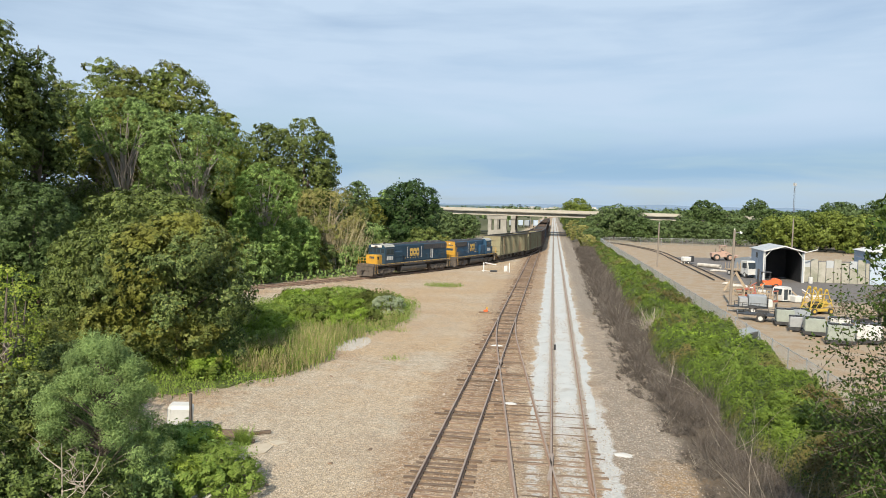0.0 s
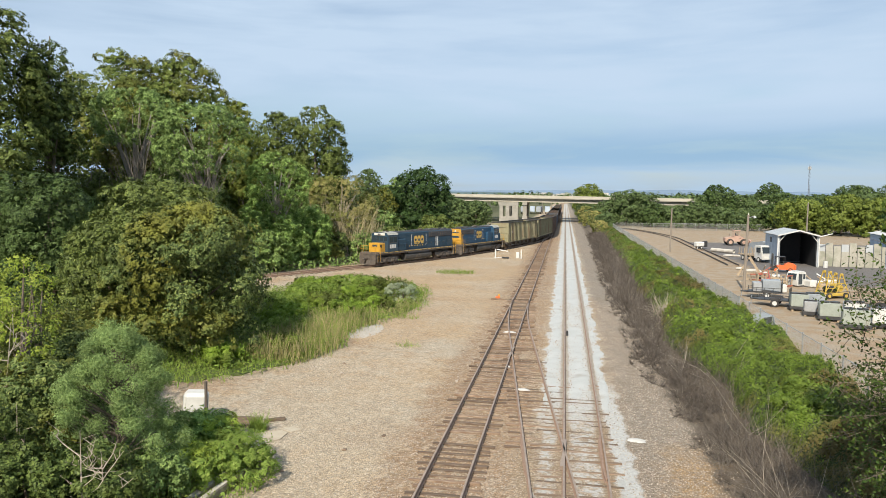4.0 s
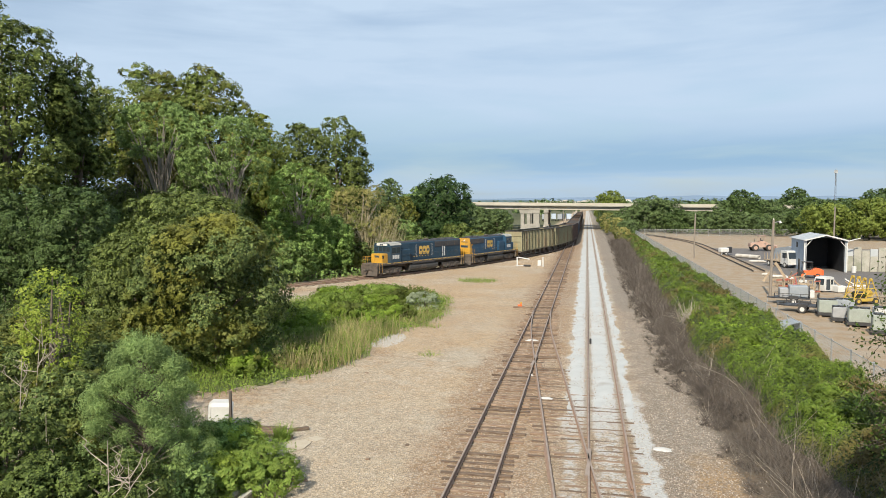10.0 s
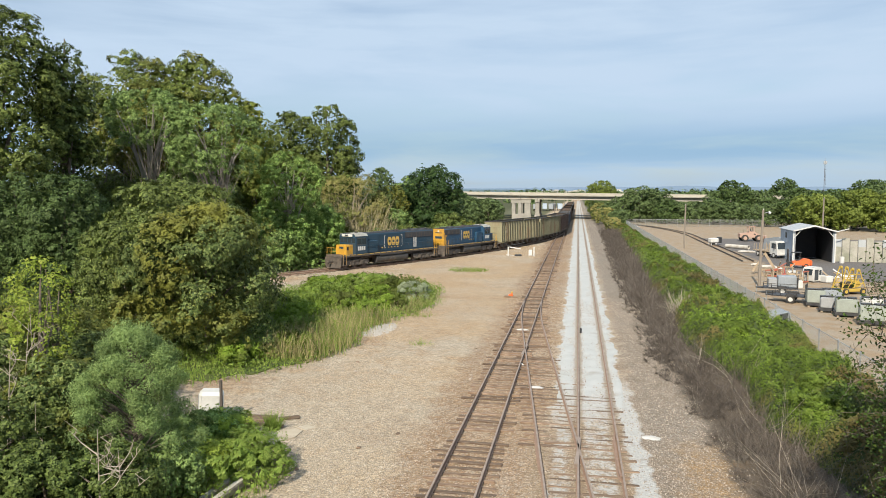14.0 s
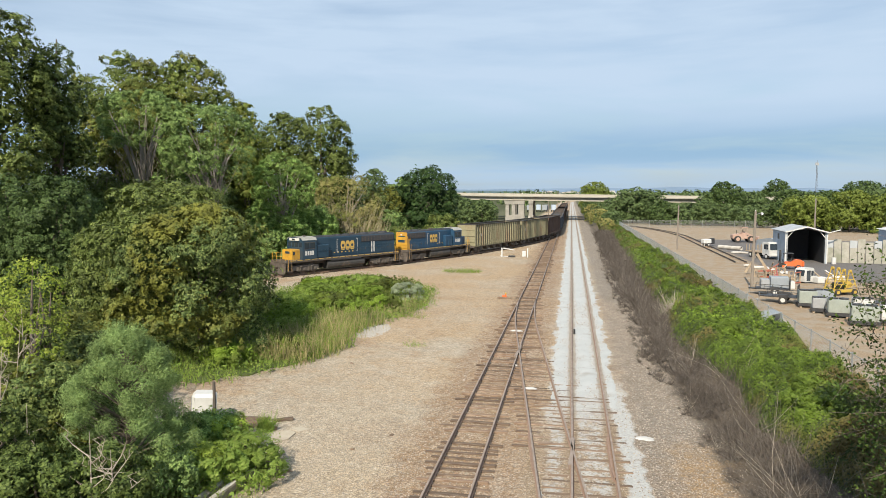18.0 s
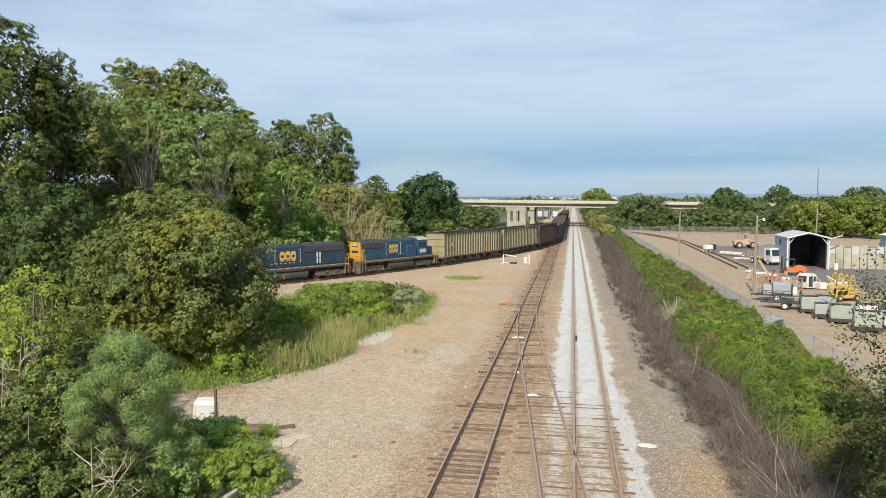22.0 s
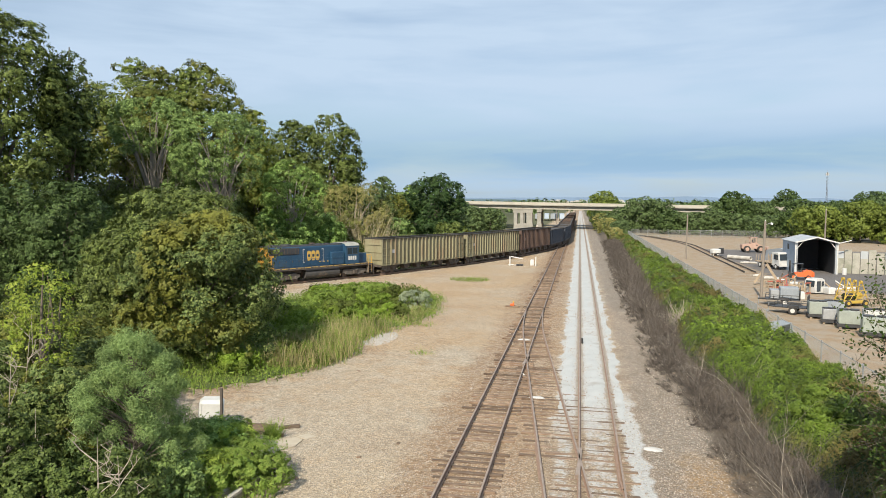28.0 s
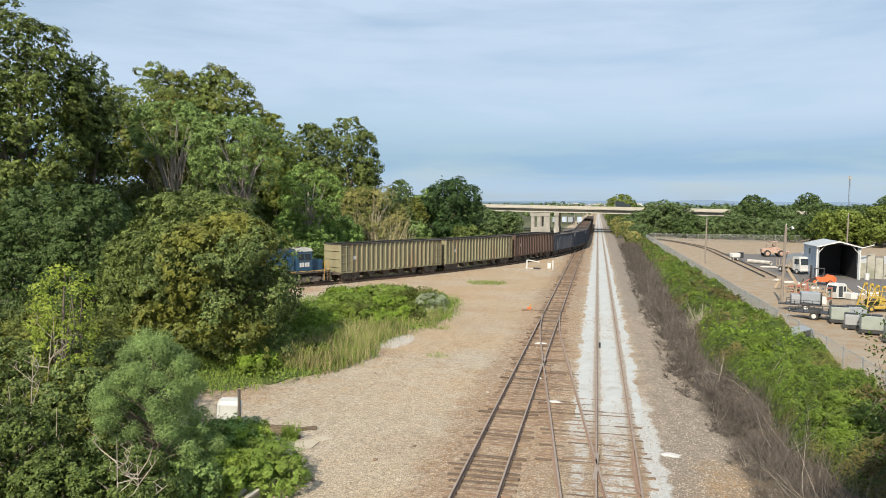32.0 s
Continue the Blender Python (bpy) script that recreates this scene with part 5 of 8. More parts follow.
def ribbons(rng, starts, dirs, length, width, bend, seg=3):
    """Thin crossed blades or twigs that bend as they rise."""
    n = len(starts)
    d = dirs / np.linalg.norm(dirs, axis=1, keepdims=True)
    side = np.cross(d, unit(rng, n))
    side /= np.linalg.norm(side, axis=1, keepdims=True) + 1e-9
    L = np.asarray(length).reshape(-1, 1) * np.ones((n, 1))
    W = np.asarray(width).reshape(-1, 1) * np.ones((n, 1))
    b = unit(rng, n) * np.asarray(bend).reshape(-1, 1)
    v = np.empty((n, seg + 1, 2, 3))
    for i in range(seg + 1):
        u = i / seg
        c = starts + d * L * u + b * L * u * u
        w = side * W * (1 - 0.8 * u) * 0.5
        v[:, i, 0], v[:, i, 1] = c - w, c + w
    v = v.reshape(-1, 3)
    base = (np.arange(n) * (seg + 1) * 2)[:, None]
    q = []
    for i in range(seg):
        q.append(base + np.array([[2 * i, 2 * i + 1, 2 * i + 3, 2 * i + 2]]))
    return v, np.concatenate(q)


def stuff(name, v, q, mat, label, category):
    ob = new(name, raw_mesh(name, v, q, mat))
    return tagged(ob, label, category, kind="stuff")


def inside(px, py, poly):
    r = np.zeros(len(px), bool)
    n = len(poly)
    for i in range(n):
        (x0, y0), (x1, y1) = poly[i], poly[(i + 1) % n]
        c = ((y0 > py) != (y1 > py)) & (px < (x1 - x0) * (py - y0) / (y1 - y0 + 1e-12) + x0)
        r ^= c
    return r


def wood_on_the_left():
    big = dict(sub=0.42, size=0.25, blobs=10, fill=1.25, lumps=0.8, group="tall trees behind the curve")
    oak, rus = "tall oak tree with dense green crown", "tall oak with browning yellow-green crown"
    make_tree(-58.0, 62, 30.0, 6.5, LEAF_OAK, 11, 0.04, label=oak, low=0.9, bough=0.22, **big)
    make_tree(-53.8, 67, 26.7, 2.9, LEAF_THICKET, 12, 0.15, label="slim grey-green tree beside a larger oak", low=0.9, bough=0.5, **big)
    make_tree(-58.9, 86, 28.5, 7.3, LEAF_RUSSET, 14, 0.1, label=rus, low=0.85, bough=0.22, **big)
    make_tree(-49.8, 88, 28.2, 6.3, LEAF_RUSSET, 15, 0.1, label=rus, low=0.85, bough=0.22, **big)
    make_tree(-43.4, 90, 22.8, 2.8, LEAF_YELLOW, 16, 0.15, label="yellowing tree at the shoulder of the wood", bough=0.4, **big)
    make_tree(-39.2, 108, 24.3, 4.9, LEAF_OAK, 17, 0.06, label=oak, low=0.8, bough=0.32, **big)
    make_tree(-46.4, 110, 23.4, 4.4, LEAF_OAK, 18, 0.06, label=oak, bough=0.34, **big)
    for i, (x, y, h, r) in enumerate(((-64, 104, 21, 7), (-54, 106, 19, 6.5))):
        make_tree(x, y, h, r, LEAF_DARK, 50 + i, 0.03, label="tall dark tree deep in the wood", sub=0.8, size=0.5, blobs=9, low=0.85, group="tall trees behind the curve")
    mid = dict(sub=0.34, size=0.19, blobs=14, group="pale trees at the wood's edge")
    sage = "pale green feathery tree with bare inner branches"
    make_tree(-50.7, 77, 21.6, 5.0, LEAF_SAGE, 21, 0.72, label=sage, core=False, bark=M_GREYBARK, fill=0.9, bough=0.24, **mid)
    make_tree(-41.4, 76, 19.4, 5.4, LEAF_SAGE, 22, 0.60, label=sage, core=False, bark=M_GREYBARK, fill=0.9, bough=0.24, **mid)
    make_tree(-46.0, 79, 13.6, 4.8, LEAF_SAGE, 23, 0.08, label="grey-green tree in the middle of the wood", bark=M_GREYBARK, **mid)
    make_tree(-55.0, 76, 12.0, 4.4, LEAF_OAK, 29, 0.04, label="rounded green tree in the middle of the wood", **mid)
    make_tree(-37.4, 88, 14.9, 4.1, LEAF_LIME, 24, 0.42, label="lime green tree on pale slender trunks", core=False, bark=M_PALEBARK, fill=1.0, **mid)
    make_tree(-34.2, 104, 12.4, 5.4, LEAF_TAN, 25, 0.10, label="half-bare tan tree full of dry twigs", core=False, bark=M_PALEBARK, fill=0.8, **mid)
    make_tree(-28.0, 135, 14.8, 6.2, LEAF_DEEP, 26, 0.04, label="rounded dark green tree beyond the train", sub=0.5, size=0.27, low=0.85, group="trees by the curve")
    make_tree(-37.2, 131, 14.4, 3.0, LEAF_FAR, 27, 0.2, label="slim green tree in the back row", sub=0.5, size=0.27, group="trees by the curve")
    make_tree(-34.0, 140, 13.0, 3.6, LEAF_SAGE, 28, 0.1, label="grey-green tree in the back row", sub=0.5, size=0.27, group="trees by the curve")
    near = dict(sub=0.27, size=0.155, group="near trees by the gravel lot", low=0.88, fill=1.1)
    make_tree(-26.0, 42.0, 10.2, 5.6, LEAF_OAK, 30, 0.02, label="broad green tree behind a browner one", blobs=14, bough=0.2, **near)
    make_tree(-22.1, 39.0, 8.9, 4.75, LEAF_OLIVE, 31, 0.07, label="broad rounded olive-green tree with low crown", blobs=14, bough=0.2, **near)
    make_tree(-38.3, 47, 11.0, 3.2, LEAF_DARK, 32, 0.02, label="dense dark green tree with low crown", blobs=12, bough=0.3, **near)
    make_tree(-43.0, 48, 11.0, 3.8, LEAF_DARK, 33, 0.02, label="dense dark green tree with low crown", bough=0.28, **near)
    make_tree(-33.2, 53, 8.0, 3.4, LEAF_DARK, 34, 0.02, label="dark green tree in shade", **near)
    # many slender pale stems under the lime tree and in the tan one
    rng = np.random.default_rng(39)
    for cx, cy, n, hh, mat, sp in ((-38.0, 86.5, 12, 10.5, M_TWIGPALE, 1.8),):
        t = thing("slender_stems", "cluster of pale slender bare stems under a lime crown", "sapling")
        for k in range(n):
            x, y = cx + rng.normal(0, sp * 0.5), cy - abs(rng.normal(0, 0.5))
            dx = rng.normal(0, sp)
            part("stem", Bits().tube([(x, y, -0.2), (x + dx * 0.25, y, hh * 0.5), (x + dx, y, hh * rng.uniform(0.8, 1.1))], [0.08, 0.055, 0.02], 5), mat, t)
    # undergrowth along the edge of the wood
    rng = np.random.default_rng(40)
    spots = [(-62, 66, 9, 4.5), (-55, 70, 10, 4.2), (-48, 72, 9, 4.0), (-42, 78, 8, 3.6), (-46, 84, 11, 4), (-37, 83, 5, 2.6), (-42, 92, 7, 3.0), (-35.2, 93, 4, 2.2), (-33, 97, 4.5, 2.2), (-29.5, 101, 4.2, 2.2), (-26, 107, 4.5, 2.4), (-22, 115, 4.0, 2.2), (-19.5, 124, 4.5, 2.6), (-39.5, 84.5, 7.0, 2.6), (-35.6, 87.5, 6.0, 2.4), (-37, 100, 8, 3.2), (-43, 101, 10, 3.6), (-30, 113, 7, 3.2), (-23.5, 128, 6, 3.0), (-39, 118, 12, 3.6), (-33, 122, 11, 3.6), (-37.8, 91, 8.5, 2.8), (-34.4, 93, 8.0, 2.6), (-36.0, 85.5, 7.5, 2.0), (-38.8, 84.2, 8.5, 2.2)]
    mats = (LEAF_OLIVE, LEAF_SAGE, LEAF_OAK, LEAF_SAGE)
    for i, (x, y, h, r) in enumerate(spots):
        make_tree(x, y, h, r, LEAF_LIME if -40 < x < -34 and 84 < y < 94 else mats[i % 4], 60 + i, 0.02, sub=0.45, size=0.26, blobs=4, low=0.9, name="shrub", label="leafy shrub at the edge of the wood", group="undergrowth", category="shrub")
    # low weeds at the foot of the wood beside the curve
    s = rng.uniform(60, 128, 2600)
    P0 = np.array([(lambda c, d: (c.x - d.y * -1 * 0 - (-d.y) * rng.uniform(2.4, 4.8), c.y + (-d.x) * 0 - d.x * rng.uniform(2.4, 4.8), 0))(*spur(q)) for q in s])
    P0[:, 2] = rng.random(len(s)) ** 1.5 * 1.0 - 0.1
    v, q = cards(rng, P0, unit(rng, len(s)) + np.array([0.2, -0.2, 0.7]), rng.uniform(0.25, 0.5, len(s)))
    stuff("weeds", v, q, LEAF_SAGE, "low pale green weeds along the curved track", "weeds")
    # bare vines and dead branches under the pale crowns
    for cx, cz, n, w in ((-47.8, 11.8, 90, 5.0), (-41.0, 9.8, 80, 4.4), (-53.5, 10.5, 40, 3.0)):
        root = np.stack([cx + rng.normal(0, w * 0.35, n), rng.uniform(71.5, 75, n), cz + rng.normal(0, 1.2, n)], 1)
        di = np.stack([(root[:, 0] - cx) * 0.12 + rng.normal(0, 0.55, n), rng.normal(-0.1, 0.2, n), np.ones(n)], 1)
        v, q = ribbons(rng, root, di, rng.uniform(1.0, 5.0, n), rng.uniform(0.025, 0.07, n), 0.5, 4)
        stuff("dead_branches", v, q, M_TWIGGREY, "bleached bare branches among pale leaves", "branches")
    n = 620
    u = rng.normal(0, 0.6, n)
    st = np.stack([-33.9 + u * 6, rng.uniform(98.5, 102, n), rng.uniform(0, 4.5, n)], 1)
    di = np.stack([u * 0.30 + rng.normal(0, 0.12, n), rng.normal(0, 0.1, n), np.ones(n)], 1)
    v, q = ribbons(rng, st, di, rng.uniform(3, 8.2, n) * np.clip(1.15 - np.abs(u) * 0.5, 0.4, 1), 0.055, 0.16, 4)
    stuff("dead_branches", v, q, surface("tan_twigs", (0.31, 0.265, 0.15), (0.40, 0.35, 0.22), 3.0, 0.95, 0, 0.1, 25), "tall bare tan twigs in front of the wood", "branches")


wood_on_the_left()

GRASS = [(-31, 64), (-25.6, 71.5), (-19.5, 71.8), (-14.0, 71.2), (-12.0, 58.6), (-13.9, 51.4), (-15.1, 46.7), (-14.2, 42.2), (-15.2, 38), (-17, 34.6), (-19, 32.6), (-24, 31), (-32, 36)]


def grass_plot():
    rng = np.random.default_rng(80)
    n = 46000
    x, y = rng.uniform(-32, -11.5, n), rng.uniform(31, 72, n)
    wx = np.array([1.3 * noise.noise((a * 0.5, b * 0.5, 7)) + 0.6 * noise.noise((a * 1.7, b * 1.7, 3)) for a, b in zip(x, y)])
    k = inside(x + wx, y + wx, GRASS) & (rng.random(n) < np.clip(1.35 - (y - 31) / 90, 0.3, 1))
    x, y = x[k], y[k]
    lump = np.array([noise.noise((a * 0.35, b * 0.35, 5)) for a, b in zip(x, y)])
    z = -0.2 + rng.random(len(x)) ** 1.3 * (0.45 + 0.55 * np.clip(lump + 0.4, 0, 1))
    v, q = cards(rng, np.stack([x, y, z], 1), unit(rng, len(x)) * 0.7 + np.array([0, -0.15, 0.8]), rng.uniform(0.09, 0.19, len(x)), 0.6)
    stuff("ground_cover", v, q, LEAF_GRASS, "low leafy green ground cover on the lot", "ground cover")
    # a sheet of green below the leaves
    g = Bits()
    mx, my, poly = -20.0, 52.0, []
    for (a, b), (c, d) in zip(GRASS, GRASS[1:] + GRASS[:1]):
        for k in range(9):
            x, y = a + (c - a) * k / 9, b + (d - b) * k / 9
            u = 1.0 - (0.9 + 0.7 * noise.noise((x * 0.9, y * 0.9, 0.3))) / math.hypot(x - mx, y - my)
            poly.append((mx + (x - mx) * u, my + (y - my) * u))
    g.prism(poly, -0.30, -0.185, "z")
    ob = new("grass_bed", g.mesh("grass_bed", surface("turf", (0.055, 0.085, 0.02), (0.10, 0.12, 0.03), 1.2, 0.95, 0, 0.6, 12, (0.16, 0.13, 0.06), 0.3)))
    tagged(ob, "mossy green turf under the weeds", "grass", kind="structure")
    # grass blades, green and straw coloured
    for mat, n, xa, xb, ya, yb, ln, nm, lb in ((LEAF_GRASS, 15000, -30, -11.5, 31, 72, 0.55, "grass", "green grass among the weeds"), (LEAF_STRAW, 4200, -18.4, -13.4, 38, 51, 1.2, "tall_grass", "tall straw-coloured grass at the lot's edge"), (LEAF_GRASS, 2400, -18.5, -13.8, 39, 51, 1.15, "tall_grass", "tall green grass at the lot's edge"), (LEAF_STRAW, 900, -16.5, -12.6, 54, 63, 0.8, "tall_grass", "dry grass tufts at the plot's corner")):
        x, y = rng.uniform(xa, xb, n), rng.uniform(ya, yb, n)
        k = inside(x + rng.normal(0, 0.45, n), y + rng.normal(0, 0.45, n), GRASS)
        x, y = x[k], y[k]
        m = len(x)
        di = np.stack([rng.normal(0, 0.25, m), rng.normal(0, 0.25, m), np.ones(m)], 1)
        v, q = ribbons(rng, np.stack([x, y, np.full(m, -0.22)], 1), di, ln * rng.uniform(0.5, 1.25, m), 0.03 + 0.012 * ln, 0.28, 3)
        stuff(nm, v, q, mat, lb, "grass")
    make_tree(-14.6, 62.0, 1.5, 1.5, LEAF_GREY, 88, 0.03, sub=0.3, size=0.12, blobs=4, low=0.9, core=False, name="shrub", label="small grey-green shrub in the grass plot", category="shrub")
    for k, (x, y, h, r) in enumerate(((-16.5, 66.0, 1.3, 2.4), (-20.5, 67.5, 1.4, 2.6), (-24.5, 66.5, 1.2, 2.4), (-18.5, 61.5, 1.2, 2.2), (-22.5, 61.0, 1.3, 2.4), (-15.8, 57.0, 1.1, 1.8), (-19.8, 56.0, 1.2, 2.2), (-23.8, 55.0, 1.2, 2.4), (-17.2, 53.2, 1.1, 1.6), (-20.8, 50.5, 1.1, 2.0), (-18.6, 45.5, 1.0, 1.6), (-17.0, 40.5, 0.9, 1.3), (-19.0, 37.0, 0.9, 1.5))):
        make_tree(x, y, h, r, (LEAF_LIMEVINE, LEAF_GRASS, LEAF_LIMEVINE)[k % 3], 700 + k, 0.02, sub=0.3, size=0.14, ratio=0.5, blobs=3, low=0.9, lumps=1.3, name="weed_clump", label="lush green weed clump on the plot", group="weed clumps", category="weeds")
    # small tufts on the lot itself
    for cx, cy, r, n in ((-13.5, 88, 2.6, 900), (-12.4, 26.9, 0.35, 420), (-15.4, 60.5, 0.9, 500), (-12.3, 54.5, 1.2, 120), (-9.9, 44.2, 0.8, 60)):
        a, d = rng.uniform(0, 6.28, n), r * rng.random(n) ** 0.6
        st = np.stack([cx + d * np.cos(a), cy + d * np.sin(a) * 0.8, np.full(n, -0.24)], 1)
        di = np.stack([rng.normal(0, 0.4, n), rng.normal(0, 0.4, n), np.ones(n)], 1)
        v, q = ribbons(rng, st, di, rng.uniform(0.2, 0.8, n) * (1 if cy < 40 else 0.6), 0.03, 0.3, 3)
        stuff("grass_tuft", v, q, LEAF_GRASS, "tuft of yellow-green grass on gravel", "grass")


grass_plot()


def near_left_thicket():
    rng = np.random.default_rng(90)
    # feathery young pine
    t = thing("young_pine", "soft feathery young pine with pale tips", "tree")
    b = Bits()
    b.tube([(-14.1, 20, -0.3), (-14.0, 20.1, 2), (-14.05, 20, 5.0)], [0.09, 0.06, 0.015], 7)
    part("trunk", b, M_BARK, t)
    tops = []
    for i in range(130):
        u = rng.random() ** 0.75
        z = 0.6 + 4.4 * u
        R = 1.95 * (1 - u ** 2.4) ** 0.6 + 0.15
        a = rng.uniform(0, 6.28)
        d = R * (0.5 + 0.5 * rng.random())
        p = (-14.0 + d * math.cos(a), 20 + d * math.sin(a), z + 0.3 * rng.random())
        tops.append(p)
        part("branch", Bits().tube([(-14.03, 20, max(0.3, z - 0.9)), ((p[0] - 14.03) / 2, (p[1] + 20) / 2, z - 0.35), p], [0.025, 0.016, 0.006], 4), M_BARK, t)
    C, D = [], []
    for p in tops:
        m = 620
        u = unit(rng, m) + np.array([(p[0] + 14.0) * 0.2, (p[1] - 20) * 0.2, 0.3])
        u /= np.linalg.norm(u, axis=1, keepdims=True)
        C.append(np.array(p) + rng.normal(size=(m, 3)) * 0.07 + u * rng.uniform(0.18, 0.42) * (0.6 + 0.5 * rng.random((m, 1))) * np.array([1, 1, 0.85]))
        D.append(u + rng.normal(size=(m, 3)) * 0.42)
    C, D = np.concatenate(C), np.concatenate(D)
    v, q = leaf_tris(rng, C, D, rng.uniform(0.05, 0.09, len(C)), 0.38)
    part("needles", raw_mesh("needles", v, q, LEAF_PINE), LEAF_PINE, t)
    near = dict(sub=0.19, size=0.107, group="thicket by the bridge", category="shrub", name="shrub")
    for i, (x, y, h, r, mat, lb) in enumerate(((-17.2, 20.5, 4.1, 1.7, LEAF_OLIVE, "mixed green shrub in the thicket"), (-16.2, 17.0, 3.6, 1.7, LEAF_THICKET, "dark green shrub in the thicket"), (-18.8, 23.5, 3.6, 1.8, LEAF_THICKET, "dark green shrub in the thicket"), (-21.5, 25.5, 5.0, 2.2, LEAF_OLIVE, "mixed green shrub in the thicket"), (-19.0, 22.0, 7.4, 1.15, LEAF_FRESH, "tall sapling with feathery yellow-green leaves"), (-20.6, 24.0, 7.0, 1.2, LEAF_FRESH, "tall sapling with feathery yellow-green leaves"), (-22.5, 29.5, 3.2, 2.2, LEAF_OLIVE, "mixed green shrub in the thicket"), (-26.5, 32.0, 3.0, 2.6, LEAF_OLIVE, "mixed green shrub in the thicket"), (-12.9, 17.6, 2.4, 1.3, LEAF_THICKET, "dark green shrub in the thicket"),
                                               (-14.6, 16.6, 2.4, 1.4, LEAF_THICKET, "dark green shrub in the thicket"), (-13.2, 23.6, 1.45, 1.3, LEAF_LIME, "low lime green bush on gravel"), (-15.2, 23.6, 1.0, 1.1, LEAF_SAGE, "low grey-green bush on the bank"), (-11.7, 21.2, 1.0, 1.2, LEAF_GRASS, "low weedy bush on the gravel edge"), (-12.6, 19.7, 1.5, 1.2, LEAF_SAGE, "low grey-green bush on the bank"), (-10.6, 22.6, 0.7, 0.8, LEAF_GRASS, "low weedy bush on the gravel edge"), (-25.5, 27.0, 4.6, 2.4, LEAF_OLIVE, "mixed green shrub in the thicket"), (-21.0, 21.5, 4.4, 2.2, LEAF_OLIVE, "mixed green shrub in the thicket"), (-24.0, 24.0, 4.2, 2.4, LEAF_OLIVE, "mixed green shrub in the thicket"), (-29.0, 30.0, 4.0, 2.8, LEAF_OLIVE, "mixed green shrub in the thicket"), (-31.0, 35.5, 3.6, 2.8, LEAF_OLIVE, "mixed green shrub in the thicket"), (-20.6, 17.4, 3.2, 2.0, LEAF_THICKET, "dark green shrub in the thicket"), (-27.5, 36.0, 2.6, 2.2, LEAF_OLIVE, "mixed green shrub in the thicket"), (-18.2, 25.6, 1.7, 1.2, LEAF_THICKET, "dark green shrub in the thicket"))):
        make_tree(x, y, h, r, mat, 100 + i, 0.45 if mat is LEAF_FRESH else 0.04, label=lb, blobs=2 if mat is LEAF_FRESH else 6, low=0.9, core=mat not in (LEAF_YELLOW, LEAF_FRESH), fill=0.4 if mat is LEAF_YELLOW else 0.22 if mat is LEAF_FRESH else 1.0, **near)
    for i, (x, y, h, r, mat, lb) in enumerate(((-13.1, 23.9, 1.35, 1.35, LEAF_BUSH, "lime green fine-leaved bush on the bank"), (-11.6, 22.9, 1.1, 1.3, LEAF_GRASS, "low green fine-leaved bush at the gravel edge"), (-12.5, 21.4, 1.1, 1.3, LEAF_BUSH, "lime green fine-leaved bush on the bank"), (-10.6, 22.0, 0.75, 1.1, LEAF_GRASS, "low green fine-leaved bush at the gravel edge"))):
        make_tree(x, y, h, r, mat, 130 + i, 0.02, sub=0.2, size=0.12, core=False, ratio=0.25, blobs=4, low=0.95, fill=0.9, name="shrub", label=lb, group="fine-leaved bushes", category="shrub")
    # pale bare saplings in the thicket, forked and bent
    for k, (x, y, h) in enumerate(((-12.75, 16.6, 3.2), (-12.3, 16.9, 2.6), (-15.4, 17.4, 3.6), (-17.4, 18.6, 4.9), (-18.6, 20.6, 5.2), (-16.6, 17.2, 4.2), (-19.4, 22.0, 5.6))):
        t = thing("dead_sapling", "bleached bare sapling with forked branches", "sapling", "bare saplings")
        bend = rng.normal(0, 0.25)
        st = [Vector((x, y, -0.2)), Vector((x + bend * 0.4, y, h * 0.3)), Vector((x + bend * 0.2, y, h * 0.6)), Vector((x + bend, y, h))]
        part("stem", Bits().tube(st, [0.032, 0.026, 0.018, 0.006], 6), M_TWIGPALE, t)
        for j in range(8):
            w = rng.uniform(0.5, 2.6)
            p = st[int(w)].lerp(st[int(w) + 1], w - int(w))
            s = 1 if j % 2 else -1
            e = p + Vector((s * rng.uniform(0.35, 1.0), rng.uniform(-0.3, 0.1), rng.uniform(0.25, 0.95)))
            mid = p.lerp(e, 0.5) + Vector((s * 0.08, 0, rng.uniform(-0.15, 0.1)))
            tw = part("twig", Bits().tube([p, mid, e], [0.017, 0.012, 0.004], 5), M_TWIGPALE, t)
            for i in range(2):
                o = mid.lerp(e, 0.4 * i + 0.1)
                part("twiglet", Bits().tube([o, o + Vector((rng.normal(0, 0.15), -0.05, 0.2)), o + Vector((rng.normal(0, 0.25), -0.1, rng.uniform(0.3, 0.5)))], [0.012, 0.009, 0.003], 4), M_TWIGPALE, tw)
    # weeds on the bank below them
    n = 9000
    x, y = rng.uniform(-24, -8.9, n), rng.uniform(14, 27, n)
    k = (x < -11.2 - (y - 22).clip(0) * 0.5) | ((y < 23.0) & (x < -9.6 - (23 - y) * 0.05))
    x, y = x[k], y[k]
    z = -0.2 + rng.random(len(x)) ** 1.6 * 0.8
    v, q = cards(rng, np.stack([x, y, z], 1), unit(rng, len(x)) + np.array([0, 0, 0.7]), rng.uniform(0.08, 0.2, len(x)))
    stuff("weeds", v, q, LEAF_GRASS, "low green weeds on the bank", "weeds")
    m = 5200
    x, y = rng.uniform(-20, -9.3, m), rng.uniform(15, 26.5, m)
    k = (x < -11.0 - (y - 22).clip(0) * 0.5) | ((y < 23.0) & (x < -9.8))
    x, y = x[k], y[k]
    m = len(x)
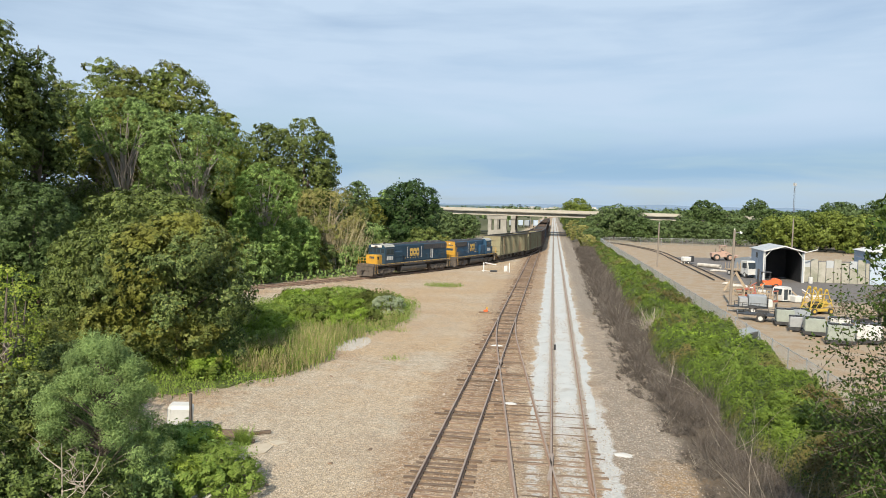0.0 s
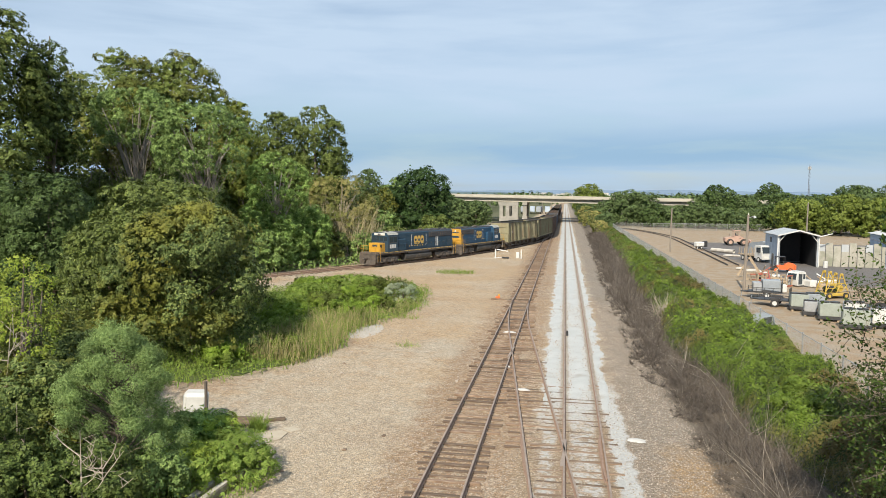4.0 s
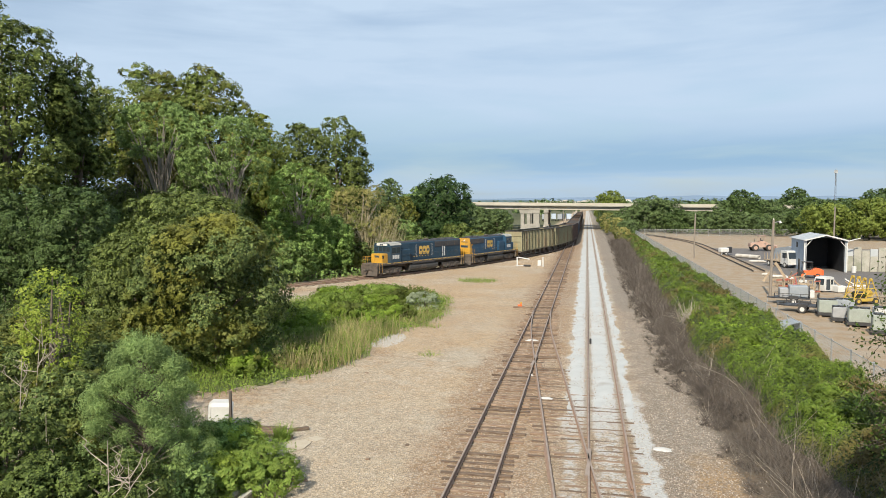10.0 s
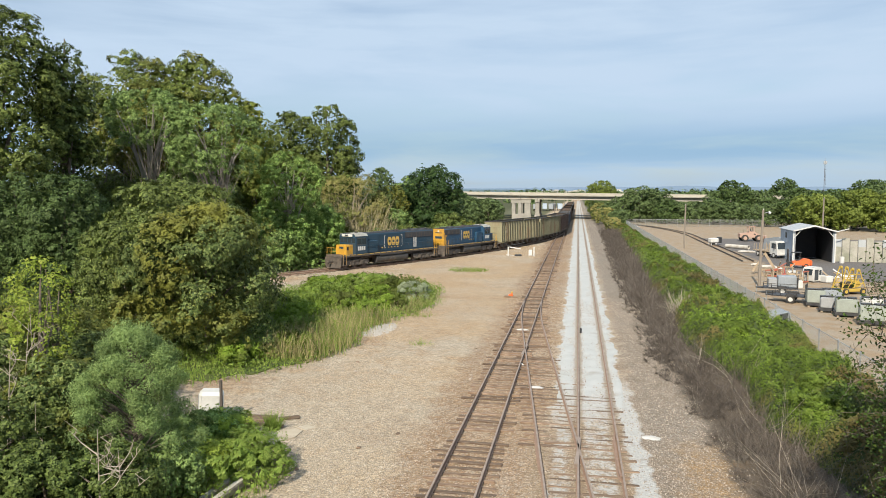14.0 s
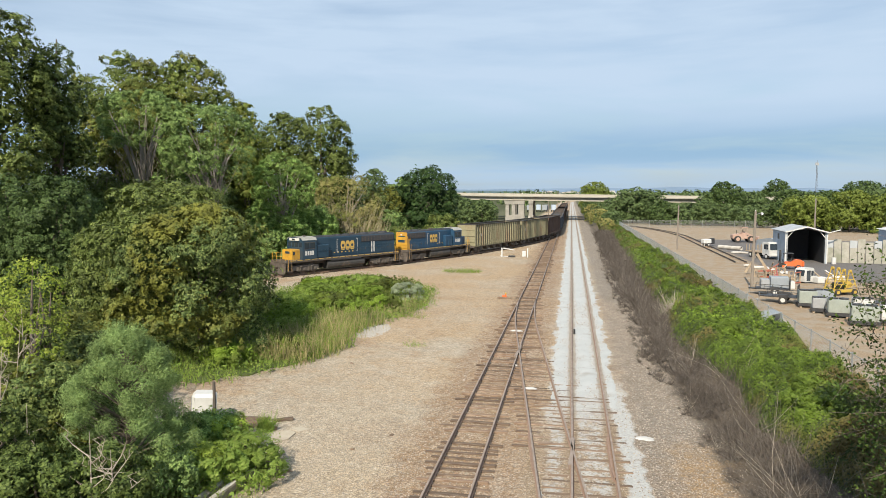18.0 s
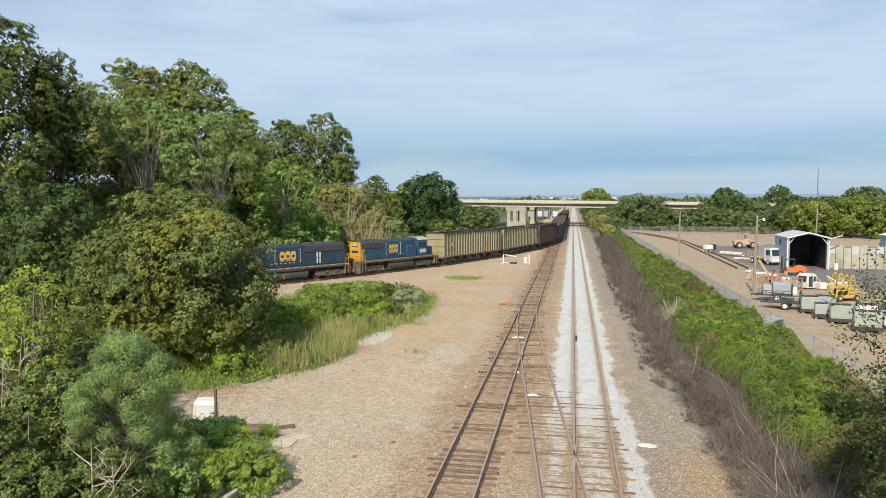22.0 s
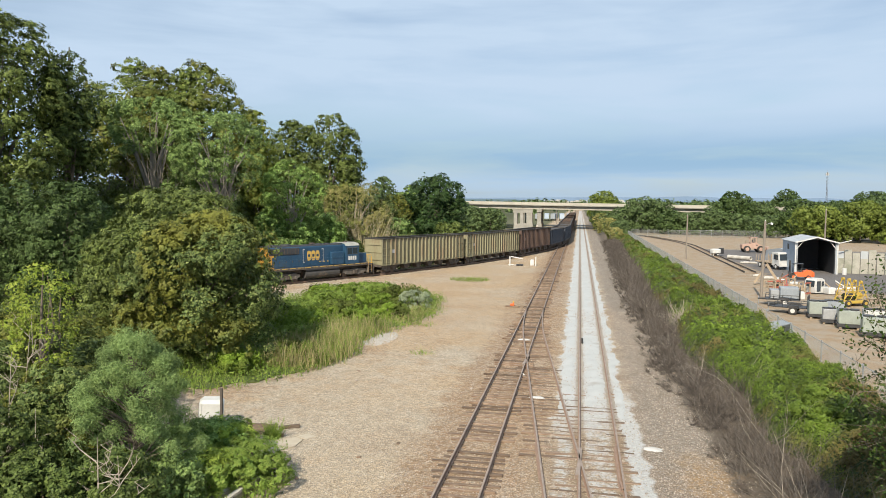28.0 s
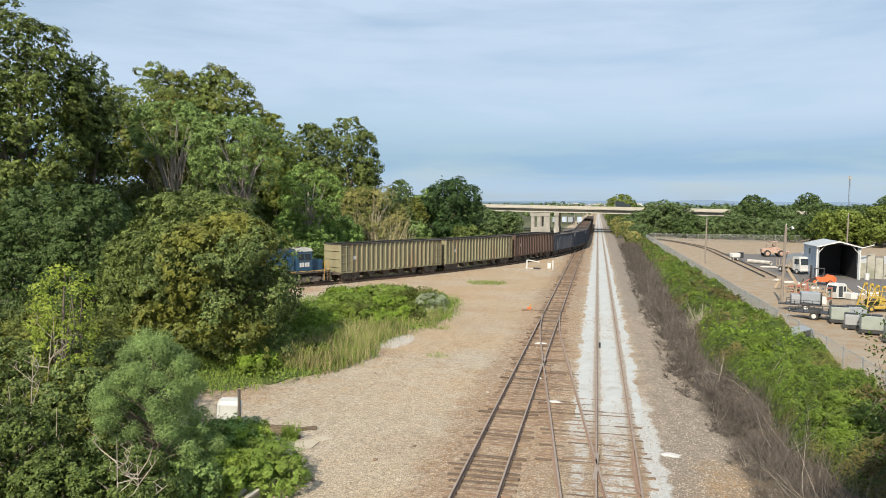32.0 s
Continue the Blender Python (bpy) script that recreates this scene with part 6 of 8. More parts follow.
    v, q = ribbons(rng, np.stack([x, y, np.full(m, -0.25)], 1), np.stack([rng.normal(0, 0.3, m), rng.normal(0, 0.3, m), np.ones(m)], 1), rng.uniform(0.3, 0.9, m), 0.022, 0.3, 3)
    stuff("grass", v, q, LEAF_GRASS, "rough grass on the bank", "grass")


near_left_thicket()


def bank_edge(y):
    return float(np.interp(y, (15, 22, 26, 30, 33, 37, 43, 50, 62, 72, 110, 236), (9.6, 9.2, 8.3, 7.9, 8.0, 8.4, 7.4, 7.0, 7.7, 7.4, 8.7, 10.8))) + 0.5 * noise.noise((0.9, y * 0.31, 5)) + 0.3 * noise.noise((0.9, y * 1.1, 2))


def bank_height(x, y):
    """Top of the vine-covered bank between the brush and the fence: rounded mounds with creases between them."""
    e = bank_edge(y)
    if x <= e or x >= 13.58:
        return -0.2
    rise = min(1, (x - e) / 1.1) ** 0.5
    fall = min(1, 0.6 + (13.62 - x) / 2.2) * min(1, (13.62 - x) / 0.2)
    z = 0.5 + 0.4 * noise.noise((x * 0.33, y * 0.2, 9)) + 1.25 * abs(noise.noise((x * 0.42, y * 0.36, 2))) + 1.05 * abs(noise.noise((x * 0.9, y * 0.8, 6))) + 0.5 * abs(noise.noise((x * 2.3, y * 2.1, 4)))
    return max(0.1, z * (1 - 0.3 * min(1, max(0, (y - 60) / 60)))) * rise * fall


def right_bank():
    rng = np.random.default_rng(120)
    # dark sheet below the leaves: the shade in their gaps, as colour
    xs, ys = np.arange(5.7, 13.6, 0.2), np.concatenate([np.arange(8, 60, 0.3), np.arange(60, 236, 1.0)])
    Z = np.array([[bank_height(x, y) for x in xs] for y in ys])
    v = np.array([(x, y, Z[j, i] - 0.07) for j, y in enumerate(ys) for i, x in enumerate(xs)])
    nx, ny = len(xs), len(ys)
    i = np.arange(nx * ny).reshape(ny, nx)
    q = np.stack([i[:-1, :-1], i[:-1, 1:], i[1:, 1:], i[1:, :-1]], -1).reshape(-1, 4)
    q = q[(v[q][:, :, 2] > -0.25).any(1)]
    stuff("vine_bed", v, q, surface("vine_shade", (0.034, 0.054, 0.013), (0.055, 0.078, 0.02), 1.5, 0.95, 0, 0.8, 10), "dark green sheet under the bank vines, shade between leaves", "vines")
    gy, gx = np.gradient(Z, ys, xs)
    y = np.concatenate([rng.uniform(14, 45, 105000), rng.uniform(45, 90, 60000), rng.uniform(90, 236, 38000)])
    e = np.array([bank_edge(b) for b in y])
    x = e - 0.1 + (13.62 - e) * rng.random(len(y))
    x = np.where((rng.random(len(y)) < 0.02), x - rng.random(len(y)) * 0.7, x)
    jx, jy = np.clip(np.searchsorted(xs, x) - 1, 0, nx - 1), np.clip(np.searchsorted(ys, y) - 1, 0, ny - 1)
    z = np.maximum(-0.1, np.array([bank_height(a, b) for a, b in zip(x, y)])) + rng.normal(0.0, 0.05, len(y)) + 0.12 * rng.random(len(y)) ** 4
    slope = np.stack([-gx[jy, jx], -gy[jy, jx], np.ones(len(y))], 1)
    slope /= np.linalg.norm(slope, axis=1, keepdims=True)
    sz = np.where(y < 45, 0.098, np.where(y < 90, 0.15, 0.30)) * rng.uniform(0.7, 1.4, len(y))
    v, q = leaf_tris(rng, np.stack([x, y, z], 1), slope + rng.normal(size=(len(y), 3)) * 0.34, sz, 0.6)
    stuff("vines", v, q, LEAF_VINE, "bright green leafy vines covering the bank", "vines")
    # uprising sprays
    n = 1300
    y = 14 + 120 * rng.random(n) ** 1.6
    e = np.array([bank_edge(b) for b in y])
    x = e + 0.3 + (13.3 - e) * rng.random(n)
    z = np.array([bank_height(a, b) for a, b in zip(x, y)])
    base = np.stack([x, y, z], 1)
    C = np.repeat(base, 11, 0) + rng.normal(size=(n * 11, 3)) * np.array([0.15, 0.15, 0.13]) + np.array([0, 0, 0.16])
    v, q = cards(rng, C, unit(rng, len(C)) * 0.9 + np.array([0, -0.25, 0.7]), np.repeat(np.where(y < 45, 0.11, 0.19), 11) * rng.uniform(0.7, 1.3, len(C)), 0.42)
    stuff("vines", v, q, LEAF_LIMEVINE, "raised lime green shoots on the bank", "vines")
    # dead grey-brown brush in tangled tufts
    def brush(mat, tufts, per, label, y0, y1, ln, lo, hi):
        ty = y0 + (y1 - y0) * rng.random(tufts) ** 1.5
        left = np.interp(ty, (15, 24, 30, 36, 43, 58, 82, 185), (5.1, 5.3, 5.3, 4.4, 3.9, 4.1, 4.0, 5.2)) + np.array([0.45 * noise.noise((0.7, b * 0.6, 2)) for b in ty])
        tx = left + (np.array([bank_edge(b) for b in ty]) + 0.4 - left) * rng.random(tufts) ** 0.85
        big = np.clip((tx - left) / 1.3, 0.25, 1) * rng.uniform(0.6, 1.3, tufts)
        base = np.repeat(np.stack([tx, ty, np.full(tufts, -0.25)], 1), per, 0)
        n = len(base)
        B = np.repeat(big, per)
        base[:, :2] += rng.normal(size=(n, 2)) * 0.16 * B[:, None]
        an = rng.uniform(0, 2 * math.pi, n)
        di = np.stack([np.cos(an), np.sin(an), rng.uniform(0.25, 1.6, n)], 1)
        v, q = ribbons(rng, base, di, ln * B * rng.uniform(0.4, 1.1, n), np.repeat(np.where(ty < 35, lo, np.where(ty < 60, lo * 1.5, hi)), per), 0.75, 2)
        stuff("dead_brush", v, q, mat, label, "brush")
    brush(M_TWIG, 1350, 24, "dry grey-brown brush beside the track", 15, 185, 1.15, 0.02, 0.06)
    brush(M_TWIGGREY, 340, 16, "bleached grey stems in the brush", 14, 120, 1.35, 0.018, 0.045)
    brush(M_TWIGGREY, 150, 20, "tangled bleached brush at the foot of the bank", 17, 29, 1.5, 0.018, 0.03)
    brush(M_TWIGPALE, 34, 9, "pale arching stems in the brush", 14, 70, 1.9, 0.02, 0.04)
    for x, y, h, r in ((10.2, 22.5, 1.7, 1.4), (10.8, 26.0, 1.9, 1.7), (12.0, 20.0, 2.3, 1.8), (12.2, 28.5, 1.5, 1.5), (9.6, 30.0, 1.6, 1.4), (11.0, 33.5, 1.5, 1.6), (9.4, 47, 1.5, 1.4)):
        make_tree(x, y, h, r, LEAF_VINE, int(x * 31 + y), 0.04, sub=0.36, size=0.105, ratio=0.45, blobs=4, low=0.9, name="shrub", label="leafy green shrub on the bank", group="bank shrubs", category="shrub")
    for x, y in ((7.9, 58), (8.4, 55.5)):
        n = 90
        v, q = ribbons(rng, np.array([x, y, 0.2]) + rng.normal(size=(n, 3)) * 0.25, unit(rng, n) + np.array([-0.4, 0, 0.6]), rng.uniform(0.9, 2.2, n), 0.05, 0.3, 4)
        stuff("dead_brush", v, q, M_TWIGPALE, "pale fallen branches in the brush", "brush")


right_bank()


def near_right_tree():
    """The tree beside the bridge whose twigs hang into the view."""
    rng = np.random.default_rng(140)
    t = thing("roadside_tree", "dark leafy tree beside the bridge with hanging twigs", "tree")
    b = Bits().tube([(9.3, 15.0, -0.3), (9.1, 15.1, 4), (8.9, 15.2, 9.3)], [0.22, 0.16, 0.05], 9)
    part("trunk", b, M_BARK, t)
    C = []
    ends = []
    for i in range(46):
        a = rng.uniform(2.2, 4.2) if i < 34 else rng.uniform(0, 6.28)
        z0 = rng.uniform(2.5, 8.5)
        ln = rng.uniform(1.3, 3.5) if i < 34 else rng.uniform(2, 4)
        p0 = Vector((9.0, 15.1, z0))
        p1 = p0 + Vector((math.cos(a) * ln * 0.5, math.sin(a) * ln * 0.35, 0.5))
        p2 = p0 + Vector((math.cos(a) * ln, math.sin(a) * ln * 0.7 + 0.8, rng.uniform(-0.5, 0.7)))
        part("limb", Bits().tube([p0, p1, p2], [0.045, 0.028, 0.006], 5), M_BARK, t)
        for k in range(24):
            u = rng.uniform(0.45, 1.05)
            c = p0.lerp(p1, u * 2) if u < 0.5 else p1.lerp(p2, u * 2 - 1)
            tip = c + Vector(rng.normal(size=3) * np.array([0.42, 0.42, 0.38]))
            ends.append((c, tip))
            m = 22
            C.append(np.array(c) + (np.array(tip) - np.array(c)) * rng.uniform(0.2, 1.1, (m, 1)) + rng.normal(size=(m, 3)) * 0.09)
    tw = Bits()
    for c, tip in ends:
        tw.rod(c, tip, 0.008, 0.003, 4, False)
    tagged(part("twigs", tw, M_BARK, t), kind="stuff")
    # extra crown masses out of view, placed to cast shade on the near bank
    K = []
    for bx, by, bz, br in ((9.0, 15.0, 6.3, 1.6), (9.0, 13.2, 7.6, 1.6), (9.9, 16.5, 6.5, 1.9), (11.6, 17.5, 6.6, 2.3), (11.0, 19.6, 6.2, 1.7), (13.0, 20.0, 6.0, 2.3), (14.0, 22.5, 6.0, 2.4), (11.6, 14.6, 7.6, 2.4), (13.6, 16.6, 4.5, 2.4), (10.4, 11.0, 8.0, 2.6), (13.6, 12.6, 8.4, 2.8), (16.4, 15.4, 8.2, 2.8), (12.8, 9.4, 10.6, 2.6), (12.8, 21.5, 9.2, 2.5), (14.9, 24.8, 9.0, 2.8), (13.6, 18.6, 11.2, 2.8), (9.9, 20.2, 9.0, 1.7), (9.1, 17.0, 7.2, 1.6), (10.6, 18.0, 10.6, 2.0), (9.4, 15.0, 9.2, 1.9), (8.4, 14.2, 8.6, 1.7), (9.0, 16.0, 7.2, 1.5)):
        K.append(np.array([bx, by, bz]) + unit(rng, 1900) * br * rng.random((1900, 1)) ** 0.35)
    K = np.concatenate(K)
    v, q = cards(rng, K, unit(rng, len(K)) + np.array([0, -0.1, 0.4]), rng.uniform(0.16, 0.28, len(K)), 0.55)
    part("crown", raw_mesh("crown", v, q, LEAF_NEAR), LEAF_NEAR, t)
    C = np.concatenate(C)
    v, q = cards(rng, C, unit(rng, len(C)) + np.array([0, -0.1, 0.4]), rng.uniform(0.06, 0.115, len(C)), 0.5)
    part("leaves", raw_mesh("leaves", v, q, LEAF_NEAR), LEAF_NEAR, t)


near_right_tree()

# ---- far bridge, trees and hills ----
M_BEAM = surface("pale_painted_beam", (0.40, 0.375, 0.315), (0.33, 0.31, 0.26), 0.3, 0.8, 0, 0.1, 6, (0.40, 0.35, 0.28), 0.3)
M_PIER = surface("pier_concrete", (0.31, 0.295, 0.265), (0.23, 0.22, 0.195), 0.4, 0.9, 0, 0.15, 6, (0.34, 0.31, 0.27), 0.3)


def deck_z(x):
    return 9.55 - 0.0135 * x


def road_bridge(y0, y1, spans, near):
    """One carriageway of the highway bridge over the railway."""
    t = thing("highway_bridge", "long pale concrete highway bridge on column piers", "bridge", "highway bridges")
    for a, b in zip(spans[:-1], spans[1:]):
        za, zb = deck_z(a), deck_z(b)

        def slab(name, ya, yb, lo, hi, mat, lb=""):
            bb = Bits().add([(a + 0.05, ya, za + lo), (b - 0.05, ya, zb + lo), (b - 0.05, yb, zb + lo), (a + 0.05, yb, za + lo), (a + 0.05, ya, za + hi), (b - 0.05, ya, zb + hi), (b - 0.05, yb, zb + hi), (a + 0.05, yb, za + hi)], [(0, 1, 2, 3), (4, 7, 6, 5), (0, 4, 5, 1), (1, 5, 6, 2), (2, 6, 7, 3), (3, 7, 4, 0)])
            part(name, bb, mat, t, lb)
        slab("deck", y0, y1, -1.2, -0.92, M_PIER, "concrete deck slab")
        slab("parapet", y0 - 0.1, y0 + 0.25, -0.92, 0.0, M_BEAM, "pale concrete parapet")
        slab("parapet", y1 - 0.25, y1 + 0.1, -0.92, 0.0, M_BEAM, "pale concrete parapet")
        for k in range(7):
            y = y0 + 0.7 + (y1 - y0 - 1.8) * k / 6
            slab("girder", y, y + 0.45, -2.55, -1.2, M_BEAM, "deep pale bridge girder")
        slab("deck_edge", y0 - 0.45, y0 - 0.1, -1.22, -0.9, M_PIER, "projecting deck edge")
    if near:
        z = deck_z(-20.7) - 2.55
        part("pier_cap", Bits().prism([(-24.9, z), (-17.2, z), (-17.2, z - 1.5), (-24.4, z - 1.5)], y0 + 0.9, y0 + 3.6), M_PIER, t, "broad concrete pier cap")
        part("pier_base", Bits().prism([(-24.3, -0.6), (-17.0, -0.6), (-17.2, 2.2), (-24.2, 1.6)], y0 + 0.7, y0 + 3.8), M_PIER, t, "broad concrete pier base")
        for xa, xb in ((-24.3, -22.9), (-22.0, -20.6), (-19.6, -17.3)):
            part("column", Bits().box(xa, xb, y0 + 1.0, y0 + 3.5, 1.5, z - 1.45, cut=0.15), M_PIER, t, "square concrete column")
    for x in spans[2:-1]:
        if near and x == -21.0:
            continue
        z = deck_z(x) - 2.55
        part("pier_cap", Bits().box(x - 0.9, x + 0.9, y0 + 0.2, y1 - 0.2, z - 1.2, z, cut=0.1), M_PIER, t, "concrete pier cap")
        rail_side = abs(x + 17.6) < 4.5
        n = 4
        for k in range(n):
            y = y0 + 1.4 + (y1 - y0 - 2.8) * k / (n - 1)
            part("column", Bits().box(x - 0.75, x + 0.75, y - 0.8, y + 0.8, -0.6, z - 1.2, cut=0.15), M_PIER, t, "square concrete column")
        if rail_side:
            part("crash_wall", Bits().box(x - 0.95, x + 0.95, y0 + 0.5, y1 - 0.5, -0.6, 1.9, cut=0.12), M_PIER, t, "low concrete crash wall")
            part("stain", Bits().box(x - 0.98, x - 0.3, y0 + 0.47, y0 + 0.495, -0.6, 1.3), M_CONC, t, "stained wall face")


road_bridge(263.0, 279.0, [-138, -90, -55, -21.0, -14.8, 17, 48, 85, 130, 186], True)
road_bridge(291.0, 307.0, [-138, -90, -55, -23.0, 14.5, 20, 52, 92, 140, 200], False)


def far_country():
    rows = []
    R = random.Random(5)
    # (x, y, height, radius, bright)
    rows += [(10.5, 335, 15.0, 7.5, 1), (20.4, 246, 12.0, 6.2, 0), (26.0, 248, 11.0, 5.8, 0), (14.0, 245, 8.2, 4.3, 0), (49.5, 243, 13.4, 6.4, 2), (44, 244, 9.5, 5, 0), (57, 243, 10.0, 6, 0)]
    rows += [(-29, 188, 8.4, 4.4, 0), (-24.5, 192, 8.2, 4.2, 0), (-34, 200, 10, 5, 0), (-25.5, 205, 6.5, 3.2, 0), (-28, 230, 7.5, 4.5, 0), (-40, 215, 11, 5.5, 2), (-33, 246, 6.5, 4.5, 0), (-43, 246, 10.0, 5.5, 0)]
    for k in range(9):
        rows.append((29 + 6.2 * k, 236 - 3.0 * k + R.uniform(-4, 4), R.uniform(6.0, 7.5), R.uniform(4.2, 5.4), R.choice((0, 0, 2))))
    for k in range(7):
        rows.append((63 + 8.0 * k, 205 - 4 * k + R.uniform(-4, 4), R.uniform(9.0, 10.5), R.uniform(5.5, 6.8), 1))
    for k in range(10):
        rows.append((70 + 11 * k, 250 - 5 * k + R.uniform(-5, 5), R.uniform(10.5, 12.5), R.uniform(6.0, 7.5), R.choice((0, 2))))
    rows += [(80, 300, 15.5, 6, 2), (11.5, 210, 4.5, 3.0, 0), (9.0, 190, 3.2, 2.2, 3), (8.5, 225, 5.0, 3.0, 3), (10.5, 242, 6.0, 3.6, 0), (7.8, 257, 6.0, 3.4, 3), (9.5, 322, 8.0, 4.5, 0), (140, 330, 16.5, 9, 2), (124, 335, 15, 9, 2), (158, 330, 17.5, 9, 2)]
    mats = (LEAF_FAR, LEAF_FARLIME, LEAF_DARK, LEAF_TAN)
    lbs = ("distant green tree beyond the yard", "distant lime green tree beyond the yard", "distant dark green tree", "distant tan brush by the main line")
    for i, (x, y, h, r, b) in enumerate(rows):
        make_tree(x, y, h, r, mats[b], 200 + i, 0.03, sub=0.7, size=0.38, ratio=0.85, blobs=3, low=0.85, bough=0.17, core=b != 3, label=lbs[b], group="distant trees", fill=0.75)
    # distant woods: many tree tops in one
    rng = np.random.default_rng(160)
    blobs = []
    for k in range(170):
        y = rng.uniform(420, 900)
        x = rng.uniform(-0.55, 0.75) * y
        if abs(x) < 16:
            continue
        blobs.append((x, y, 5.0, rng.uniform(9, 16), 8, rng.uniform(4.0, 6.0)))
    for k in range(120):
        y = rng.uniform(900, 1500)
        blobs.append((rng.uniform(-0.55, 0.75) * y, y, 6, rng.uniform(20, 36), 14, rng.uniform(6, 10)))
    v, q = crown_cards(rng, blobs, 4.0, 7, 3.2, 0.5)
    stuff("distant_woods", v, q, LEAF_FAR, "distant green woods along the horizon", "woods")
    # blue hills
    m = surface("hazy_hill", (0.125, 0.18, 0.255), (0.11, 0.16, 0.23), 0.004, 1.0, 0, 0, 0.02)
    for nm, y, h, sd in (("far_hills", 4300, 58, 3), ("near_hills", 3000, 24, 8)):
        n = 160
        vs, fs = [], []
        for i in range(n):
            x = -5200 + 10400 * i / (n - 1)
            z = h * (0.75 + 0.5 * noise.noise((x * 0.0009, sd, 0)) + 0.22 * noise.noise((x * 0.004, sd, 4)))
            vs += [(x, y, -5), (x, y + 60, max(2, z)), (x, y + 700, -5)]
        for i in range(n - 1):
            a = 3 * i
            fs += [(a, a + 3, a + 4, a + 1), (a + 1, a + 4, a + 5, a + 2)]
        ob = new("hills", Bits().add(vs, fs).mesh(nm, m if nm == "far_hills" else surface("hazy_wooded_hill", (0.075, 0.115, 0.135), (0.06, 0.095, 0.105), 0.006, 1.0, 0, 0, 0.03)))
        tagged(ob, "low hazy blue hills on the horizon", "hills", kind="structure")
    # pale buildings of the far town
    R = random.Random(9)
    for k in range(26):
        x, y = R.uniform(-170, 210), R.uniform(2250, 2650)
        w, h = R.uniform(8, 32), R.uniform(7, 15)
        t = thing("town_building", "tiny pale building in the far town", "building", "far town buildings", m=pose(x, y, 4, 0, 0, R.uniform(-20, 20)))
        part("wall", Bits().box(-w / 2, w / 2, -8, 8, -6, h), M_WHITE, t)
        part("roof", Bits().prism([(-w / 2 - 0.5, h), (w / 2 + 0.5, h), (w / 2 - 1, h + 2.4), (-w / 2 + 1, h + 2.4)], -8.5, 8.5), M_CONC, t)


far_country()


# ---- works yard ----
M_GALV = surface("galvanised_steel", (0.42, 0.43, 0.44), (0.33, 0.34, 0.35), 2.0, 0.5, 0.5, 0.05, 20)
M_SHEDBLUE = surface("pale_blue_steel_sheet", (0.40, 0.47, 0.55), (0.34, 0.41, 0.50), 0.8, 0.55, 0.1, 0.05, 12, (0.30, 0.33, 0.36), 0.2)
M_POLE = surface("weathered_pole_wood", (0.17, 0.145, 0.12), (0.25, 0.215, 0.18), 1.5, 0.9, 0, 0.3, 20, None, 0, 0, (6, 6, 0.6))
M_ORANGE = surface("orange_machine_paint", (0.68, 0.13, 0.03), (0.56, 0.11, 0.03), 1.5, 0.5, 0, 0.05, 14)
M_FADED = surface("faded_loader_paint", (0.42, 0.285, 0.225), (0.36, 0.235, 0.18), 1.0, 0.65, 0, 0.08, 14, (0.26, 0.15, 0.10), 0.3)
M_MACHYEL = surface("yellow_machine_paint", (0.44, 0.31, 0.05), (0.35, 0.24, 0.045), 1.2, 0.5, 0, 0.05, 14, (0.35, 0.22, 0.05), 0.25)
M_BLACK = surface("black_paint", (0.022, 0.022, 0.024), (0.045, 0.045, 0.047), 2.0, 0.5, 0, 0.05, 16)
M_RUBBER = surface("tyre_rubber", (0.028, 0.027, 0.026), (0.055, 0.05, 0.045), 4.0, 0.9, 0, 0.2, 30)
M_TARP = surface("pale_blue_tarp", (0.27, 0.295, 0.32), (0.22, 0.245, 0.27), 1.5, 0.5, 0, 0.3, 8)
M_UNIT = surface("grey_green_cabinet", (0.31, 0.34, 0.30), (0.25, 0.275, 0.245), 1.5, 0.55, 0.1, 0.05, 16, (0.24, 0.21, 0.16), 0.25)
M_TIMBER = surface("fresh_timber", (0.27, 0.205, 0.14), (0.37, 0.30, 0.215), 2.0, 0.85, 0, 0.2, 20)
M_RED = surface("faded_red_paint", (0.30, 0.075, 0.05), (0.36, 0.12, 0.08), 1.5, 0.55)
M_WALL = surface("stained_limewash", (0.36, 0.345, 0.30), (0.27, 0.26, 0.215), 0.7, 0.9, 0, 0.2, 8, (0.19, 0.20, 0.145), 0.55)
M_ROOFPALE = surface("pale_roof_sheet", (0.41, 0.43, 0.44), (0.35, 0.37, 0.385), 0.8, 0.55, 0.1, 0.05, 12)


